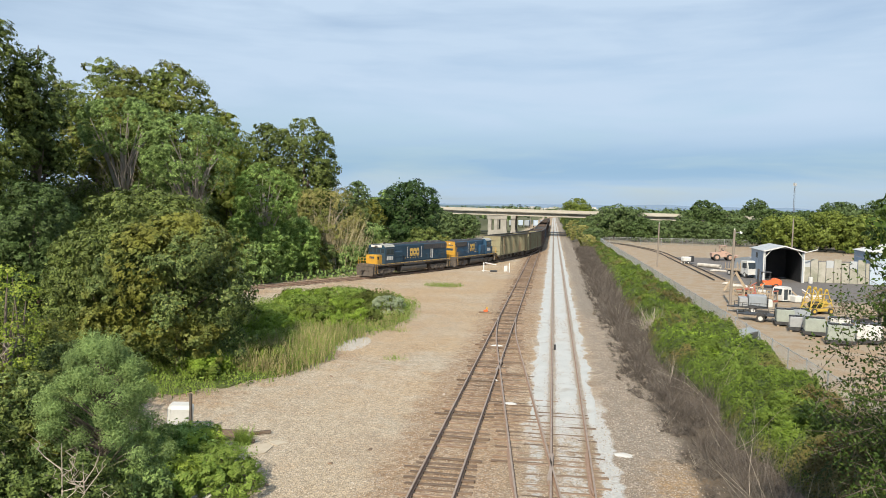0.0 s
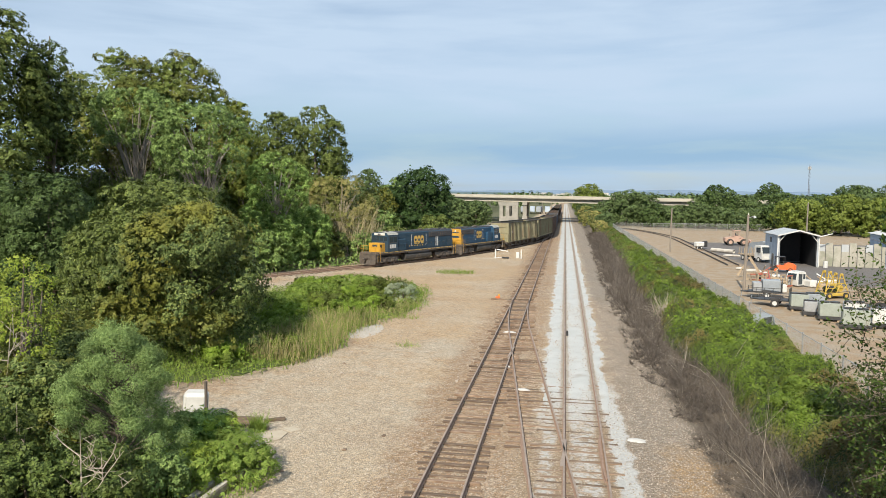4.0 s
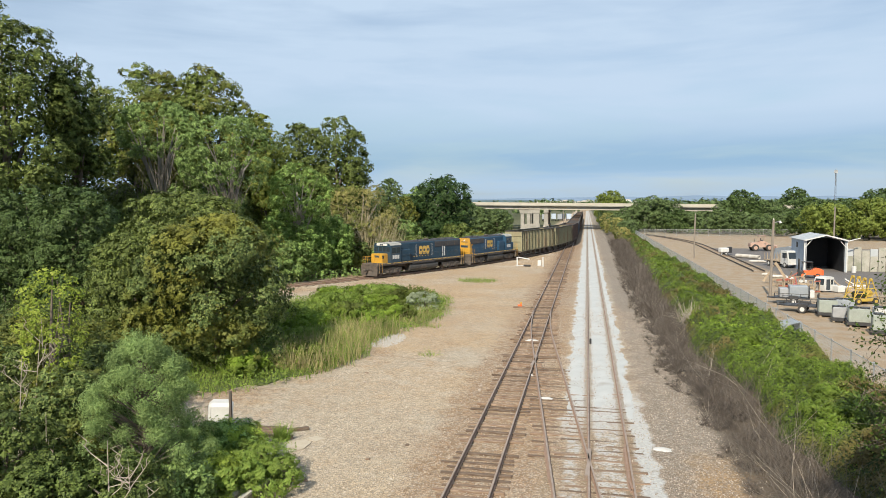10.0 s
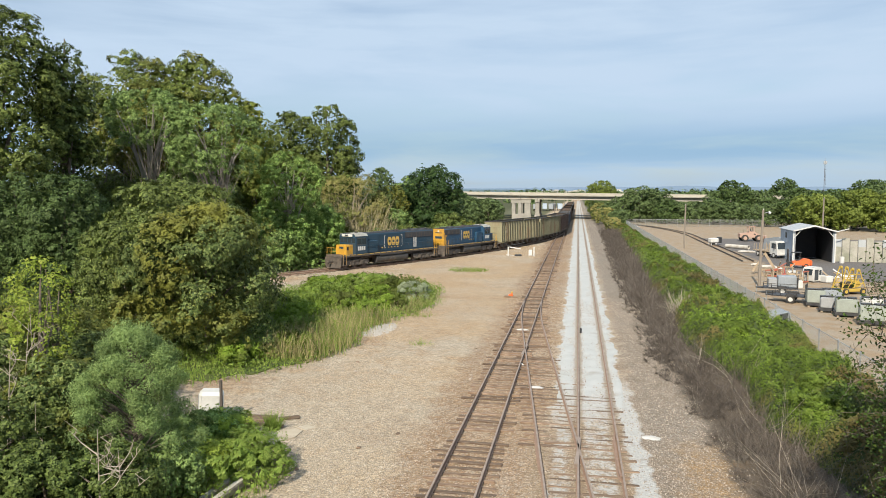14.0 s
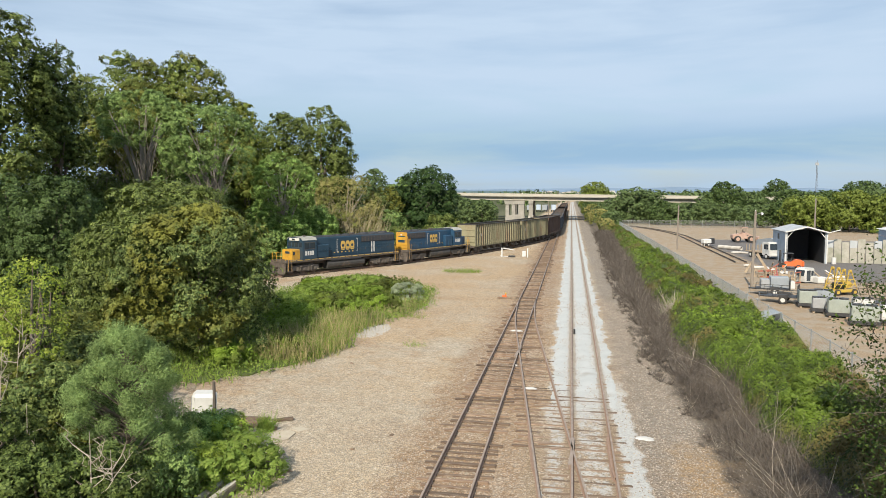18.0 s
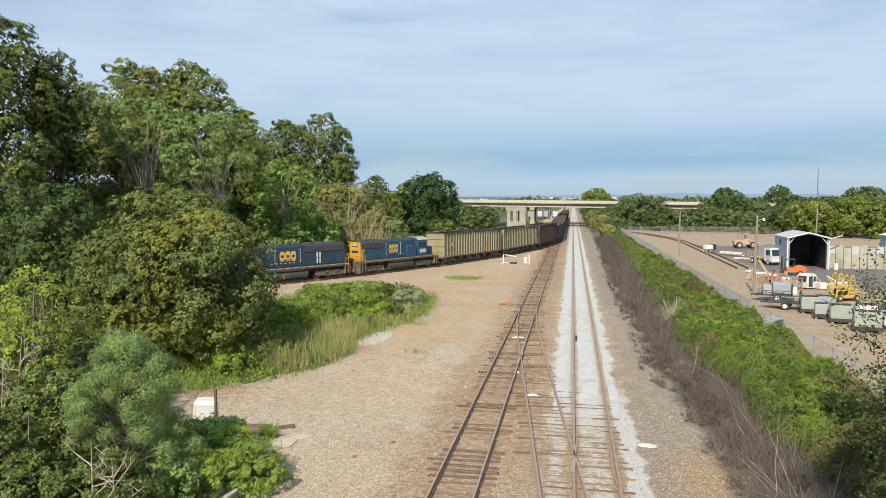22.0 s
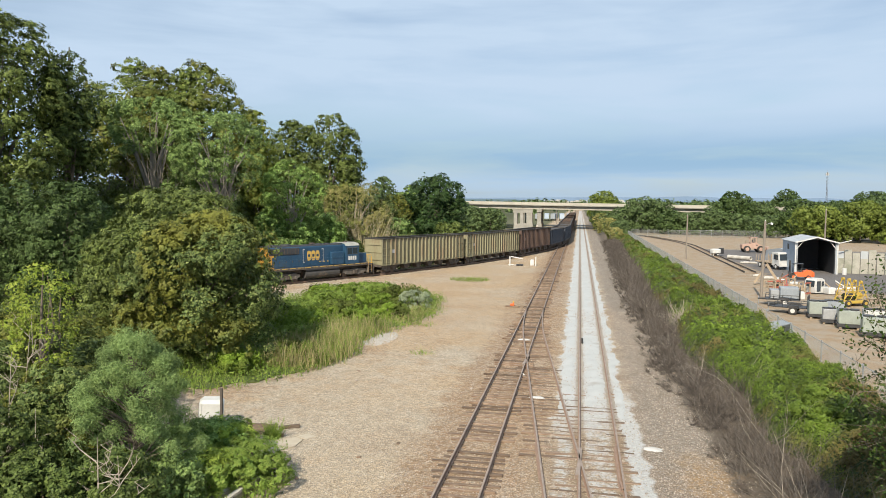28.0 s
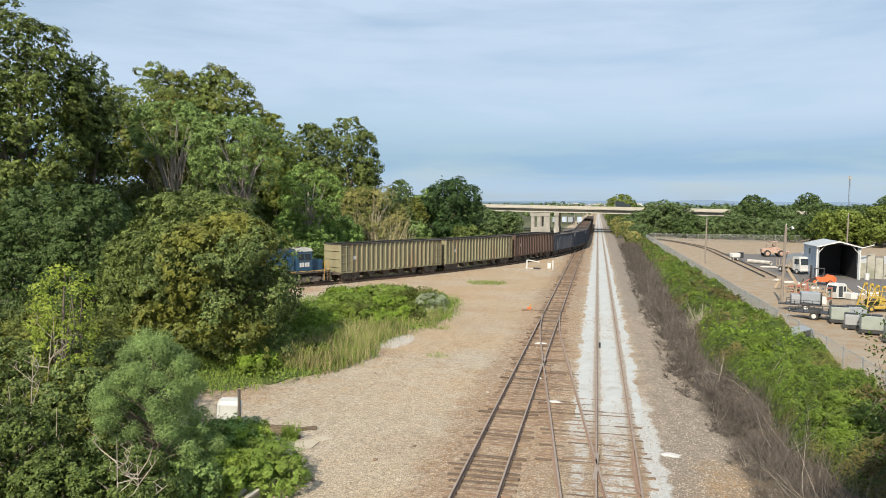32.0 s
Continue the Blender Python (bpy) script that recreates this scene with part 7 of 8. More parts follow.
def shed():
    t = thing("steel_shed", "open-fronted pale blue steel shed with shallow gable roof", "shed", m=pose(32.85, 107.4, -0.25, 0, 0, -3))
    w, d, h, pk = 2.62, 8.5, 4.45, 5.2
    for s in (-1, 1):
        n = 9
        for k in range(n):
            a, b = d * k / n, d * (k + 1) / n - 0.02
            part("wall_panel", Bits().box(min(s * w, s * (w - 0.06)), max(s * w, s * (w - 0.06)), a, b, 0.02, h, cut=0.01), M_SHEDBLUE, t)
        for k in range(10):
            a = d * k / 9
            part("frame_post", Bits().box(min(s * (w - 0.08), s * (w - 0.2)), max(s * (w - 0.08), s * (w - 0.2)), a - 0.05, a + 0.05, 0.02, h), M_GALV, t)
        part("front_post", Bits().box(min(s * w, s * (w + 0.16)), max(s * w, s * (w + 0.16)), -0.12, 0.06, 0.0, h + 0.05), M_WHITE, t, "white corner post")
        part("knee_brace", Bits().rod((s * w, -0.05, h - 1.0), (s * (w - 0.95), -0.05, h + 0.2), 0.05, n=6), M_WHITE, t, "white diagonal brace")
        for k in range(9):
            a, b = -0.45 + (d + 0.8) * k / 9, -0.45 + (d + 0.8) * (k + 1) / 9 - 0.015
            part("roof_panel", Bits().add([(s * (w + 0.25), a, h - 0.02), (s * (w + 0.25), b, h - 0.02), (0, b, pk), (0, a, pk), (s * (w + 0.25), a, h + 0.05), (s * (w + 0.25), b, h + 0.05), (0, b, pk + 0.07), (0, a, pk + 0.07)], [(0, 1, 2, 3), (4, 5, 6, 7), (0, 1, 5, 4), (1, 2, 6, 5), (2, 3, 7, 6), (3, 0, 4, 7)]), M_ROOFPALE, t)
    part("gable_trim", Bits().add([(-w - 0.2, -0.46, h - 0.1), (0, -0.46, pk - 0.08), (w + 0.2, -0.46, h - 0.1), (w + 0.2, -0.46, h + 0.08), (0, -0.46, pk + 0.1), (-w - 0.2, -0.46, h + 0.08), (-w - 0.2, -0.40, h - 0.1), (0, -0.40, pk - 0.08), (w + 0.2, -0.40, h - 0.1), (w + 0.2, -0.40, h + 0.08), (0, -0.40, pk + 0.1), (-w - 0.2, -0.40, h + 0.08)], [(0, 1, 4, 5), (1, 2, 3, 4), (6, 7, 10, 11), (7, 8, 9, 10), (0, 1, 7, 6), (1, 2, 8, 7), (5, 4, 10, 11), (4, 3, 9, 10)]), M_WHITE, t, "white gable trim")
    part("back_wall", Bits().box(-w + 0.07, w - 0.07, d - 0.08, d, 0.02, h).prism([(-w + 0.07, h), (w - 0.07, h), (0, pk - 0.03)], d - 0.08, d), M_SHEDBLUE, t)
    # added dark sheets that deepen the shade inside the shed
    for s in (-1, 1):
        part("shade_sheet", Bits().box(min(s * (w - 0.22), s * (w - 0.25)), max(s * (w - 0.22), s * (w - 0.25)), 0.3, d - 0.12, 0.05, h - 0.05), M_ROOF, t, "dark inner sheet standing for shade")
    part("shade_sheet", Bits().box(-w + 0.26, w - 0.26, d - 0.13, d - 0.09, 0.05, h), M_ROOF, t, "dark inner sheet standing for shade")
    part("vent", Bits().box(-w - 0.04, -w - 0.001, d * 0.5, d * 0.5 + 1.0, 3.2, 4.0, cut=0.01), M_BLACK, t, "dark wall louvre")
    part("drain_pipe", Bits().rod((w + 0.25, 0.2, h - 0.1), (w + 1.9, 0.4, h + 0.35), 0.07, n=7), M_WHITE, t)


shed()


def boundary_walls():
    t = thing("block_wall", "stained pale block wall with painted sheets", "wall", kind="structure")
    for k in range(17):
        x, y = 36.2 + 1.0 * k, 109.5 - 0.16 * k
        part("panel", Bits().box(x, x + 0.97, y, y + 0.2, -0.3, 1.9, cut=0.02), M_WALL, t)
        part("panel", Bits().box(x, x + 0.97, y + 0.04, y + 0.18, 1.9, 2.95 + 0.25 * math.sin(k * 2.1), cut=0.02), M_WALL if k % 3 else M_ROOFPALE, t)
    b = thing("blue_building", "low pale blue steel building", "building", m=pose(50.0, 107, -0.25, 0, 0, -8))
    part("wall", Bits().box(-5.5, 5.5, 0, 9, 0, 4.6), M_SHEDBLUE, b)
    part("roof", Bits().prism([(-5.8, 4.6), (5.8, 4.6), (0, 5.8)], -0.3, 9.3), M_WHITE, b)
    part("door", Bits().box(0.6, 4.4, -0.05, -0.004, 0.02, 3.8), M_GALV, b, "grey roller door")
    for k in range(12):
        x = -5.3 + 0.5 * k
        part("seam", Bits().box(x, x + 0.05, -0.04, -0.002, 0.05, 4.55), M_SHEDBLUE, b)


boundary_walls()


def fence():
    t = thing("chain_link_fence", "grey chain-link fence along the yard", "fence")
    m, nt, N, L, p = nodes_of("fence_mesh_wire")
    co = N.new("ShaderNodeTexCoord")
    mp = N.new("ShaderNodeMapping")
    mp.inputs["Rotation"].default_value = (radians(45), 0, 0)
    L.new(co.outputs["Object"], mp.inputs["Vector"])
    ch = []
    for ax in ("Y", "Z"):
        sp = N.new("ShaderNodeSeparateXYZ")
        L.new(mp.outputs["Vector"], sp.inputs[0])
        f = N.new("ShaderNodeMath")
        f.operation = "PINGPONG"
        L.new(sp.outputs[ax], f.inputs[0])
        f.inputs[1].default_value = 0.06
        c = N.new("ShaderNodeMath")
        c.operation = "LESS_THAN"
        L.new(f.outputs[0], c.inputs[0])
        c.inputs[1].default_value = 0.013
        ch.append(c.outputs[0])
    mx = N.new("ShaderNodeMath")
    mx.operation = "MAXIMUM"
    L.new(ch[0], mx.inputs[0])
    L.new(ch[1], mx.inputs[1])
    L.new(mx.outputs[0], p.inputs["Alpha"])
    p.inputs["Base Color"].default_value = (0.72, 0.73, 0.73, 1)
    p.inputs["Metallic"].default_value, p.inputs["Roughness"].default_value = 0.0, 0.6
    mn = m.copy()
    mn.name = "near_fence_wire"
    for nd in mn.node_tree.nodes:
        if nd.type == "MATH" and nd.operation == "LESS_THAN":
            nd.inputs[1].default_value = 0.0035
    post = Bits().rod((0, 0, -0.3), (0, 0, 1.85), 0.035, n=7).rod((0, 0, 1.85), (0, 0, 1.92), 0.05, 0.02, 7).mesh("post", M_GALV)
    y = 34.0
    while y < 214:
        part("post", post, None, t, m=pose(13.62, y, 0))
        part("mesh_panel", Bits().box(13.598, 13.606, y + 0.04, y + 2.96, -0.2, 1.78), m if y > 56 else mn, t, "wire mesh")
        part("top_rail", Bits().rod((13.62, y, 1.8), (13.62, y + 3, 1.8), 0.022, n=5), M_GALV, t)
        y += 3.0
    m2 = m.copy()
    m2.name = "far_fence_wire"
    m2.node_tree.nodes["Principled BSDF"].inputs["Base Color"].default_value = (0.20, 0.21, 0.20, 1)
    for nd in m2.node_tree.nodes:
        if nd.type == "MATH" and nd.operation == "LESS_THAN":
            nd.inputs[1].default_value = 0.006
    for k in range(20):
        x = 13.62 + 3 * k
        part("post", post, None, t, m=pose(x, 214 + 0.2 * k, 0))
        part("mesh_panel", Bits().box(x + 0.04, x + 2.96, 213.99 + 0.2 * k, 214.0 + 0.2 * k, -0.2, 1.78), m2, t, "thin wire mesh")
        part("top_rail", Bits().rod((x, 214 + 0.2 * k, 1.8), (x + 3, 214.2 + 0.2 * k, 1.8), 0.022, n=5), M_GALV, t)
    # bent sheet of loose mesh leaning on it
    s = thing("loose_mesh_sheet", "crumpled grey sheet of wire netting by the fence", "wire netting", m=pose(14.7, 56.6, -0.2, 0, 0, 12))
    part("sheet", Bits().prism([(-0.9, 0.02), (-0.2, 0.75), (0.8, 0.95), (1.0, 0.05), (0.95, 0.02), (0.75, 0.9), (-0.2, 0.7), (-0.85, 0.0)], -0.8, 0.8), M_TARP, s)


fence()


def utility_pole(x, y, h, lean, lamp=True):
    t = thing("utility_pole", "weathered wooden utility pole in the yard", "pole", "utility poles")
    tx = x + h * math.tan(radians(lean))
    part("shaft", Bits().tube([(x, y, -0.4), ((x + tx) / 2, y, h / 2), (tx, y, h)], [0.16, 0.14, 0.11], 10), M_POLE, t)
    if lamp:
        part("bracket", Bits().rod((tx, y, h - 0.35), (tx + 0.55, y - 0.2, h - 0.15), 0.03, n=6), M_GALV, t)
        part("lamp_head", Bits().rod((tx + 0.5, y - 0.2, h - 0.12), (tx + 0.62, y - 0.22, h - 0.34), 0.09, 0.17, 10), M_GALV, t)
    part("insulator", Bits().rod((tx, y, h), (tx, y, h + 0.16), 0.05, 0.03, 8), M_WHITE, t)


utility_pole(18.75, 78.2, 7.8, 1.2)
utility_pole(18.6, 130.7, 7.5, 1.0, False)
utility_pole(44.6, 141.5, 8.6, 0.5, False)
utility_pole(-10.5, 330, 11, 0, False)
utility_pole(-6.5, 345, 11, 0, False)


def mast():
    t = thing("radio_mast", "slim lattice radio mast on the skyline", "mast", m=pose(132.5, 420, 0))
    for k in range(3):
        a = 2.094 * k
        part("leg", Bits().rod((0.5 * math.cos(a), 0.5 * math.sin(a), 0), (0.3 * math.cos(a), 0.3 * math.sin(a), 27), 0.06, n=5), M_UNDER, t)
    for k in range(12):
        z = 1 + 2.2 * k
        part("lattice", Bits().rod((0.6, 0, z), (-0.3, 0.5, z + 1.1), 0.03, n=4).rod((-0.3, 0.5, z + 1.1), (-0.3, -0.5, z + 2.2), 0.03, n=4), M_UNDER, t)
    part("antenna", Bits().rod((0, 0, 26), (0, 0, 28.2), 0.06, n=5).box(-0.9, 0.9, -0.15, 0.15, 25.2, 26.8), M_GALV, t)


mast()


def wheel(parent, x, y, z, r, w, rim=None, axis="y"):
    b = Bits()
    d = Vector((0, w / 2, 0)) if axis == "y" else Vector((w / 2, 0, 0))
    c = Vector((x, y, z))
    b.rod(c - d * 0.82, c + d * 0.82, r, n=18)
    b.rod(c - d, c + d, r * 0.9, n=18)
    t = part("tyre", b, M_RUBBER, parent)
    part("rim", Bits().rod(c - d * 1.04, c + d * 1.04, r * 0.55, n=14).rod(c - d * 1.1, c + d * 1.1, r * 0.18, n=8), rim or M_WHITE, t)


def flat_truck():
    t = thing("flatbed_truck", "white cab-over flatbed truck with timber stakes", "truck", m=pose(29.3, 115.4, -0.22, 0, 0, -70) @ Matrix.Scale(1.02, 4))
    part("cab", Bits().prism([(1.0, 0.55), (2.75, 0.55), (2.8, 1.3), (2.55, 2.35), (2.3, 2.5), (1.1, 2.5), (1.0, 2.3)], -1.0, 1.0), M_WHITE, t, "white cab")
    part("windscreen", Bits().add([(2.80, -0.88, 1.38), (2.80, 0.88, 1.38), (2.57, 0.84, 2.28), (2.57, -0.84, 2.28), (2.83, -0.88, 1.38), (2.83, 0.88, 1.38), (2.60, 0.84, 2.28), (2.60, -0.84, 2.28)], [(4, 5, 6, 7), (0, 3, 2, 1), (0, 1, 5, 4), (1, 2, 6, 5), (2, 3, 7, 6), (3, 0, 4, 7)]), M_GLASS, t, "dark windscreen")
    for s in (-1, 1):
        part("side_window", Bits().box(1.45, 2.45, min(s * 1.003, s * 1.02), max(s * 1.003, s * 1.02), 1.45, 2.2), M_GLASS, t)
        part("headlight", Bits().box(2.78, 2.83, s * 0.72 - 0.16, s * 0.72 + 0.16, 0.85, 1.05), M_WHITE, t)
        part("mirror", Bits().box(2.4, 2.5, s * 1.25 - 0.07, s * 1.25 + 0.07, 1.5, 1.95), M_BLACK, t)
        for x in (2.0, -1.9):
            wheel(t, x, s * 0.88, 0.42, 0.42, 0.26)
        for k in range(6):
            part("stake", Bits().box(-2.9 + 0.68 * k, -2.82 + 0.68 * k, min(s * 1.0, s * 1.06), max(s * 1.0, s * 1.06), 0.9, 1.95), M_TIMBER, t, "timber stake")
    part("bumper", Bits().box(2.75, 2.9, -1.0, 1.0, 0.45, 0.75, cut=0.03), M_WHITE, t)
    part("bed", Bits().box(-3.1, 0.9, -1.08, 1.08, 0.82, 0.95), M_TIMBER, t, "wooden flat bed")
    part("chassis", Bits().box(-3.0, 2.6, -0.4, 0.4, 0.5, 0.8), M_BLACK, t)
    part("headboard", Bits().box(0.86, 0.93, -1.05, 1.05, 0.95, 2.1), M_TIMBER, t)


flat_truck()


def forklift():
    t = thing("forklift", "large orange and black forklift truck", "forklift", m=pose(28.1, 98.9, -0.22, 0, 0, 172) @ Matrix.Scale(0.74, 4))
    part("body", Bits().prism([(-2.2, 0.55), (0.6, 0.55), (0.6, 1.2), (-0.5, 1.35), (-1.4, 1.75), (-2.2, 1.6)], -0.85, 0.85), M_ORANGE, t, "orange body")
    part("counterweight", Bits().box(-2.55, -2.2, -0.9, 0.9, 0.5, 1.45, cut=0.12), M_ORANGE, t)
    for x in (0.75, -0.75):
        for s in (-1, 1):
            part("cab_post", Bits().rod((x, s * 0.7, 1.2), (x * 0.9, s * 0.66, 2.75), 0.05, n=6), M_BLACK, t)
    part("overhead_guard", Bits().box(-0.85, 0.85, -0.78, 0.78, 2.72, 2.82, cut=0.03), M_BLACK, t)
    part("seat", Bits().box(-0.6, -0.1, -0.3, 0.3, 1.35, 1.5).box(-0.62, -0.5, -0.3, 0.3, 1.5, 2.0), M_BLACK, t)
    for s in (-1, 1):
        part("mast_rail", Bits().box(1.15, 1.35, s * 0.55 - 0.09, s * 0.55 + 0.09, 0.15, 3.3), M_BLACK, t, "black mast rail")
        part("fork", Bits().box(1.4, 2.6, s * 0.4 - 0.07, s * 0.4 + 0.07, 0.2, 0.27), M_BLACK, t)
        wheel(t, 0.75, s * 0.85, 0.5, 0.5, 0.35, M_ORANGE)
        wheel(t, -1.6, s * 0.8, 0.42, 0.42, 0.3, M_ORANGE)
    part("carriage", Bits().box(1.35, 1.45, -0.7, 0.7, 0.2, 1.3), M_BLACK, t)


forklift()


def truck_cab():
    t = thing("truck_cab", "white detached truck cab with open door frame", "truck cab", m=pose(25.6, 83.9, -0.22, 0, 0, 215) @ Matrix.Scale(0.80, 4))
    part("shell", Bits().prism([(-0.9, 0.15), (0.85, 0.15), (0.95, 0.9), (0.7, 1.85), (0.5, 2.0), (-0.8, 2.0), (-0.9, 1.8)], -0.85, 0.85), M_WHITE, t, "white cab shell")
    part("windscreen", Bits().add([(0.955, -0.7, 0.98), (0.955, 0.7, 0.98), (0.75, 0.66, 1.78), (0.75, -0.66, 1.78), (0.975, -0.7, 0.98), (0.975, 0.7, 0.98), (0.77, 0.66, 1.78), (0.77, -0.66, 1.78)], [(4, 5, 6, 7), (0, 3, 2, 1), (0, 1, 5, 4), (2, 3, 7, 6)]), M_GLASS, t)
    for s in (-1, 1):
        # the shell is closed; a dark panel stands for the shade in the doorway
        part("doorway_shade", Bits().box(-0.15, 0.6, min(s * 0.853, s * 0.87), max(s * 0.853, s * 0.87), 0.3, 1.75), M_GLASS, t, "dark panel standing for the shaded doorway")
        part("side_window", Bits().box(-0.75, -0.3, min(s * 0.853, s * 0.87), max(s * 0.853, s * 0.87), 1.0, 1.7), M_GLASS, t)
    part("roof_rim", Bits().box(-0.7, 0.4, -0.75, 0.75, 2.0, 2.08, cut=0.03), M_WHITE, t)


truck_cab()


def wheel_loader():
    t = thing("wheel_loader", "faded orange-pink wheel loader with open cab", "wheel loader", m=pose(34.9, 152.5, -0.22, 0, 0, 5) @ Matrix.Scale(0.86, 4))
    part("rear_body", Bits().prism([(-3.0, 0.9), (0.1, 0.9), (0.1, 1.9), (-1.4, 2.05), (-3.0, 1.8)], -0.9, 0.9), M_FADED, t, "engine housing")
    part("front_frame", Bits().box(0.1, 1.9, -0.6, 0.6, 0.8, 1.5, cut=0.06), M_FADED, t)
    part("cab_base", Bits().box(-0.9, 0.35, -0.75, 0.75, 1.9, 2.3), M_FADED, t)
    for x in (-0.85, 0.3):
        for s in (-1, 1):
            part("cab_post", Bits().box(x - 0.05, x + 0.05, s * 0.7 - 0.05, s * 0.7 + 0.05, 2.3, 3.45), M_FADED, t)
    part("cab_roof", Bits().box(-1.0, 0.5, -0.85, 0.85, 3.45, 3.6, cut=0.04), M_FADED, t)
    part("driver_seat", Bits().box(-0.5, 0.0, -0.3, 0.3, 2.3, 2.5).box(-0.55, -0.42, -0.3, 0.3, 2.5, 3.0), M_BLACK, t)
    for s in (-1, 1):
        for x in (1.2, -1.9):
            wheel(t, x, s * 1.05, 0.78, 0.78, 0.55, M_FADED)
        part("lift_arm", Bits().prism([(0.3, 2.0), (0.6, 2.15), (2.6, 1.0), (2.7, 0.6), (2.4, 0.6), (1.2, 1.45)], s * 0.45 - 0.09, s * 0.45 + 0.09), M_FADED, t)
    part("bucket", Bits().prism([(2.6, 0.15), (3.7, 0.12), (3.75, 0.2), (2.85, 0.35), (2.75, 1.1), (3.1, 1.35), (3.0, 1.4), (2.55, 1.2)], -1.3, 1.3), M_FADED, t, "wide bucket")
    part("exhaust", Bits().rod((-1.8, 0.3, 2.0), (-1.8, 0.3, 2.8), 0.06, n=7), M_BLACK, t)


wheel_loader()


def yellow_machine():
    t = thing("yellow_machine_frame", "yellow steel machine frame with lattice uprights", "machine", m=pose(26.1, 74.6, -0.22, 0, 0, 18))
    part("base", Bits().box(-1.3, 1.3, -0.8, 0.8, 0.25, 0.55, cut=0.05), M_MACHYEL, t, "yellow chassis box")
    for y in (-0.7, 0.7):
        for cx, top in ((-0.6, 2.6), (0.65, 2.35)):
            for s in (-1, 1):
                part("upright", Bits().rod((cx + s * 0.62, y, 0.5), (cx + s * 0.1, y * 0.6, top), 0.055, n=6), M_MACHYEL, t)
            part("ring", Bits().rod((cx - 0.1, y * 0.6, top - 0.05), (cx + 0.1, y * 0.6, top - 0.05), 0.16, n=10), M_MACHYEL, t)
        for z, w in ((1.0, 1.15), (1.45, 0.95), (1.9, 0.8)):
            part("rail", Bits().rod((-w, y * 0.85, z), (w, y * 0.85, z + 0.05), 0.04, n=5), M_MACHYEL, t)
        for k in range(4):
            part("brace", Bits().rod((-1.2 + 0.6 * k, y * 0.9, 0.55), (-0.6 + 0.6 * k, y * 0.85, 1.45), 0.035, n=5), M_MACHYEL, t)
        for x in (-0.9, 0.9):
            wheel(t, x, y * 1.2, 0.3, 0.3, 0.2, M_MACHYEL)
    part("engine_block", Bits().box(-0.7, 0.4, -0.4, 0.4, 0.55, 1.15, cut=0.08), M_BLACK, t)
    part("drum", Bits().rod((0.5, -0.5, 1.0), (0.5, 0.5, 1.0), 0.34, n=14), M_MACHYEL, t, "yellow winding drum")


yellow_machine()


def cabinet_unit(x, y, turn, w, d, h, mat, label):
    """A boxed generator or cooling unit on a skid or trailer."""
    t = thing("cooling_unit", label, "cooling unit", "cabinet units in a row", m=pose(x, y, -0.22, 0, 0, turn))
    part("skid", Bits().box(-w / 2 - 0.1, w / 2 + 0.1, -d / 2, d / 2, 0.15, 0.4), M_BLACK, t, "dark skid")
    part("cabinet", Bits().box(-w / 2, w / 2, -d / 2, d / 2, 0.4, 0.4 + h, cut=0.03), mat, t)
    n = int(w / 0.16)
    for k in range(n):
        a = -w / 2 + 0.1 + (w - 0.2) * k / max(1, n - 1)
        part("fin", Bits().box(a - 0.025, a + 0.025, -d / 2 - 0.025, -d / 2 - 0.001, 0.55, 0.25 + h), mat, t)
    part("door", Bits().box(-w / 2 - 0.02, -w / 2 - 0.001, -d / 2 + 0.15, d / 2 - 0.15, 0.5, 0.3 + h), mat, t)
    for k in range(2):
        a = -w / 4 + w / 2 * k
        part("fan_guard", Bits().rod((a, 0, 0.4 + h), (a, 0, 0.5 + h), min(w, d) * 0.3, n=14), M_BLACK, t)
    for s in (-1, 1):
        part("support", Bits().box(s * w * 0.4 - 0.08, s * w * 0.4 + 0.08, -d / 2 + 0.05, d / 2 - 0.05, 0.0, 0.15), M_TIMBER, t)


cabinet_unit(20.3, 65.5, -8, 1.4, 1.2, 1.05, M_UNIT, "grey-green finned cooling cabinet")
cabinet_unit(22.0, 66.8, -8, 1.5, 1.2, 0.95, M_TARP, "pale blue-grey cooling cabinet")
cabinet_unit(20.3, 62.6, -12, 0.95, 0.9, 0.85, M_GALV, "grey steel cabinet on skid")
cabinet_unit(21.1, 60.6, -12, 1.5, 1.2, 1.05, M_UNIT, "grey-green cabinet with door panels")
cabinet_unit(21.7, 57.0, -14, 1.8, 1.3, 1.1, M_UNIT, "grey-green cabinet with door panels")
cabinet_unit(23.3, 61.6, -12, 1.5, 1.2, 1.0, M_WHITE, "white cabinet on skid")
cabinet_unit(24.0, 57.8, -14, 1.7, 1.3, 1.1, M_WHITE, "white cabinet on skid")


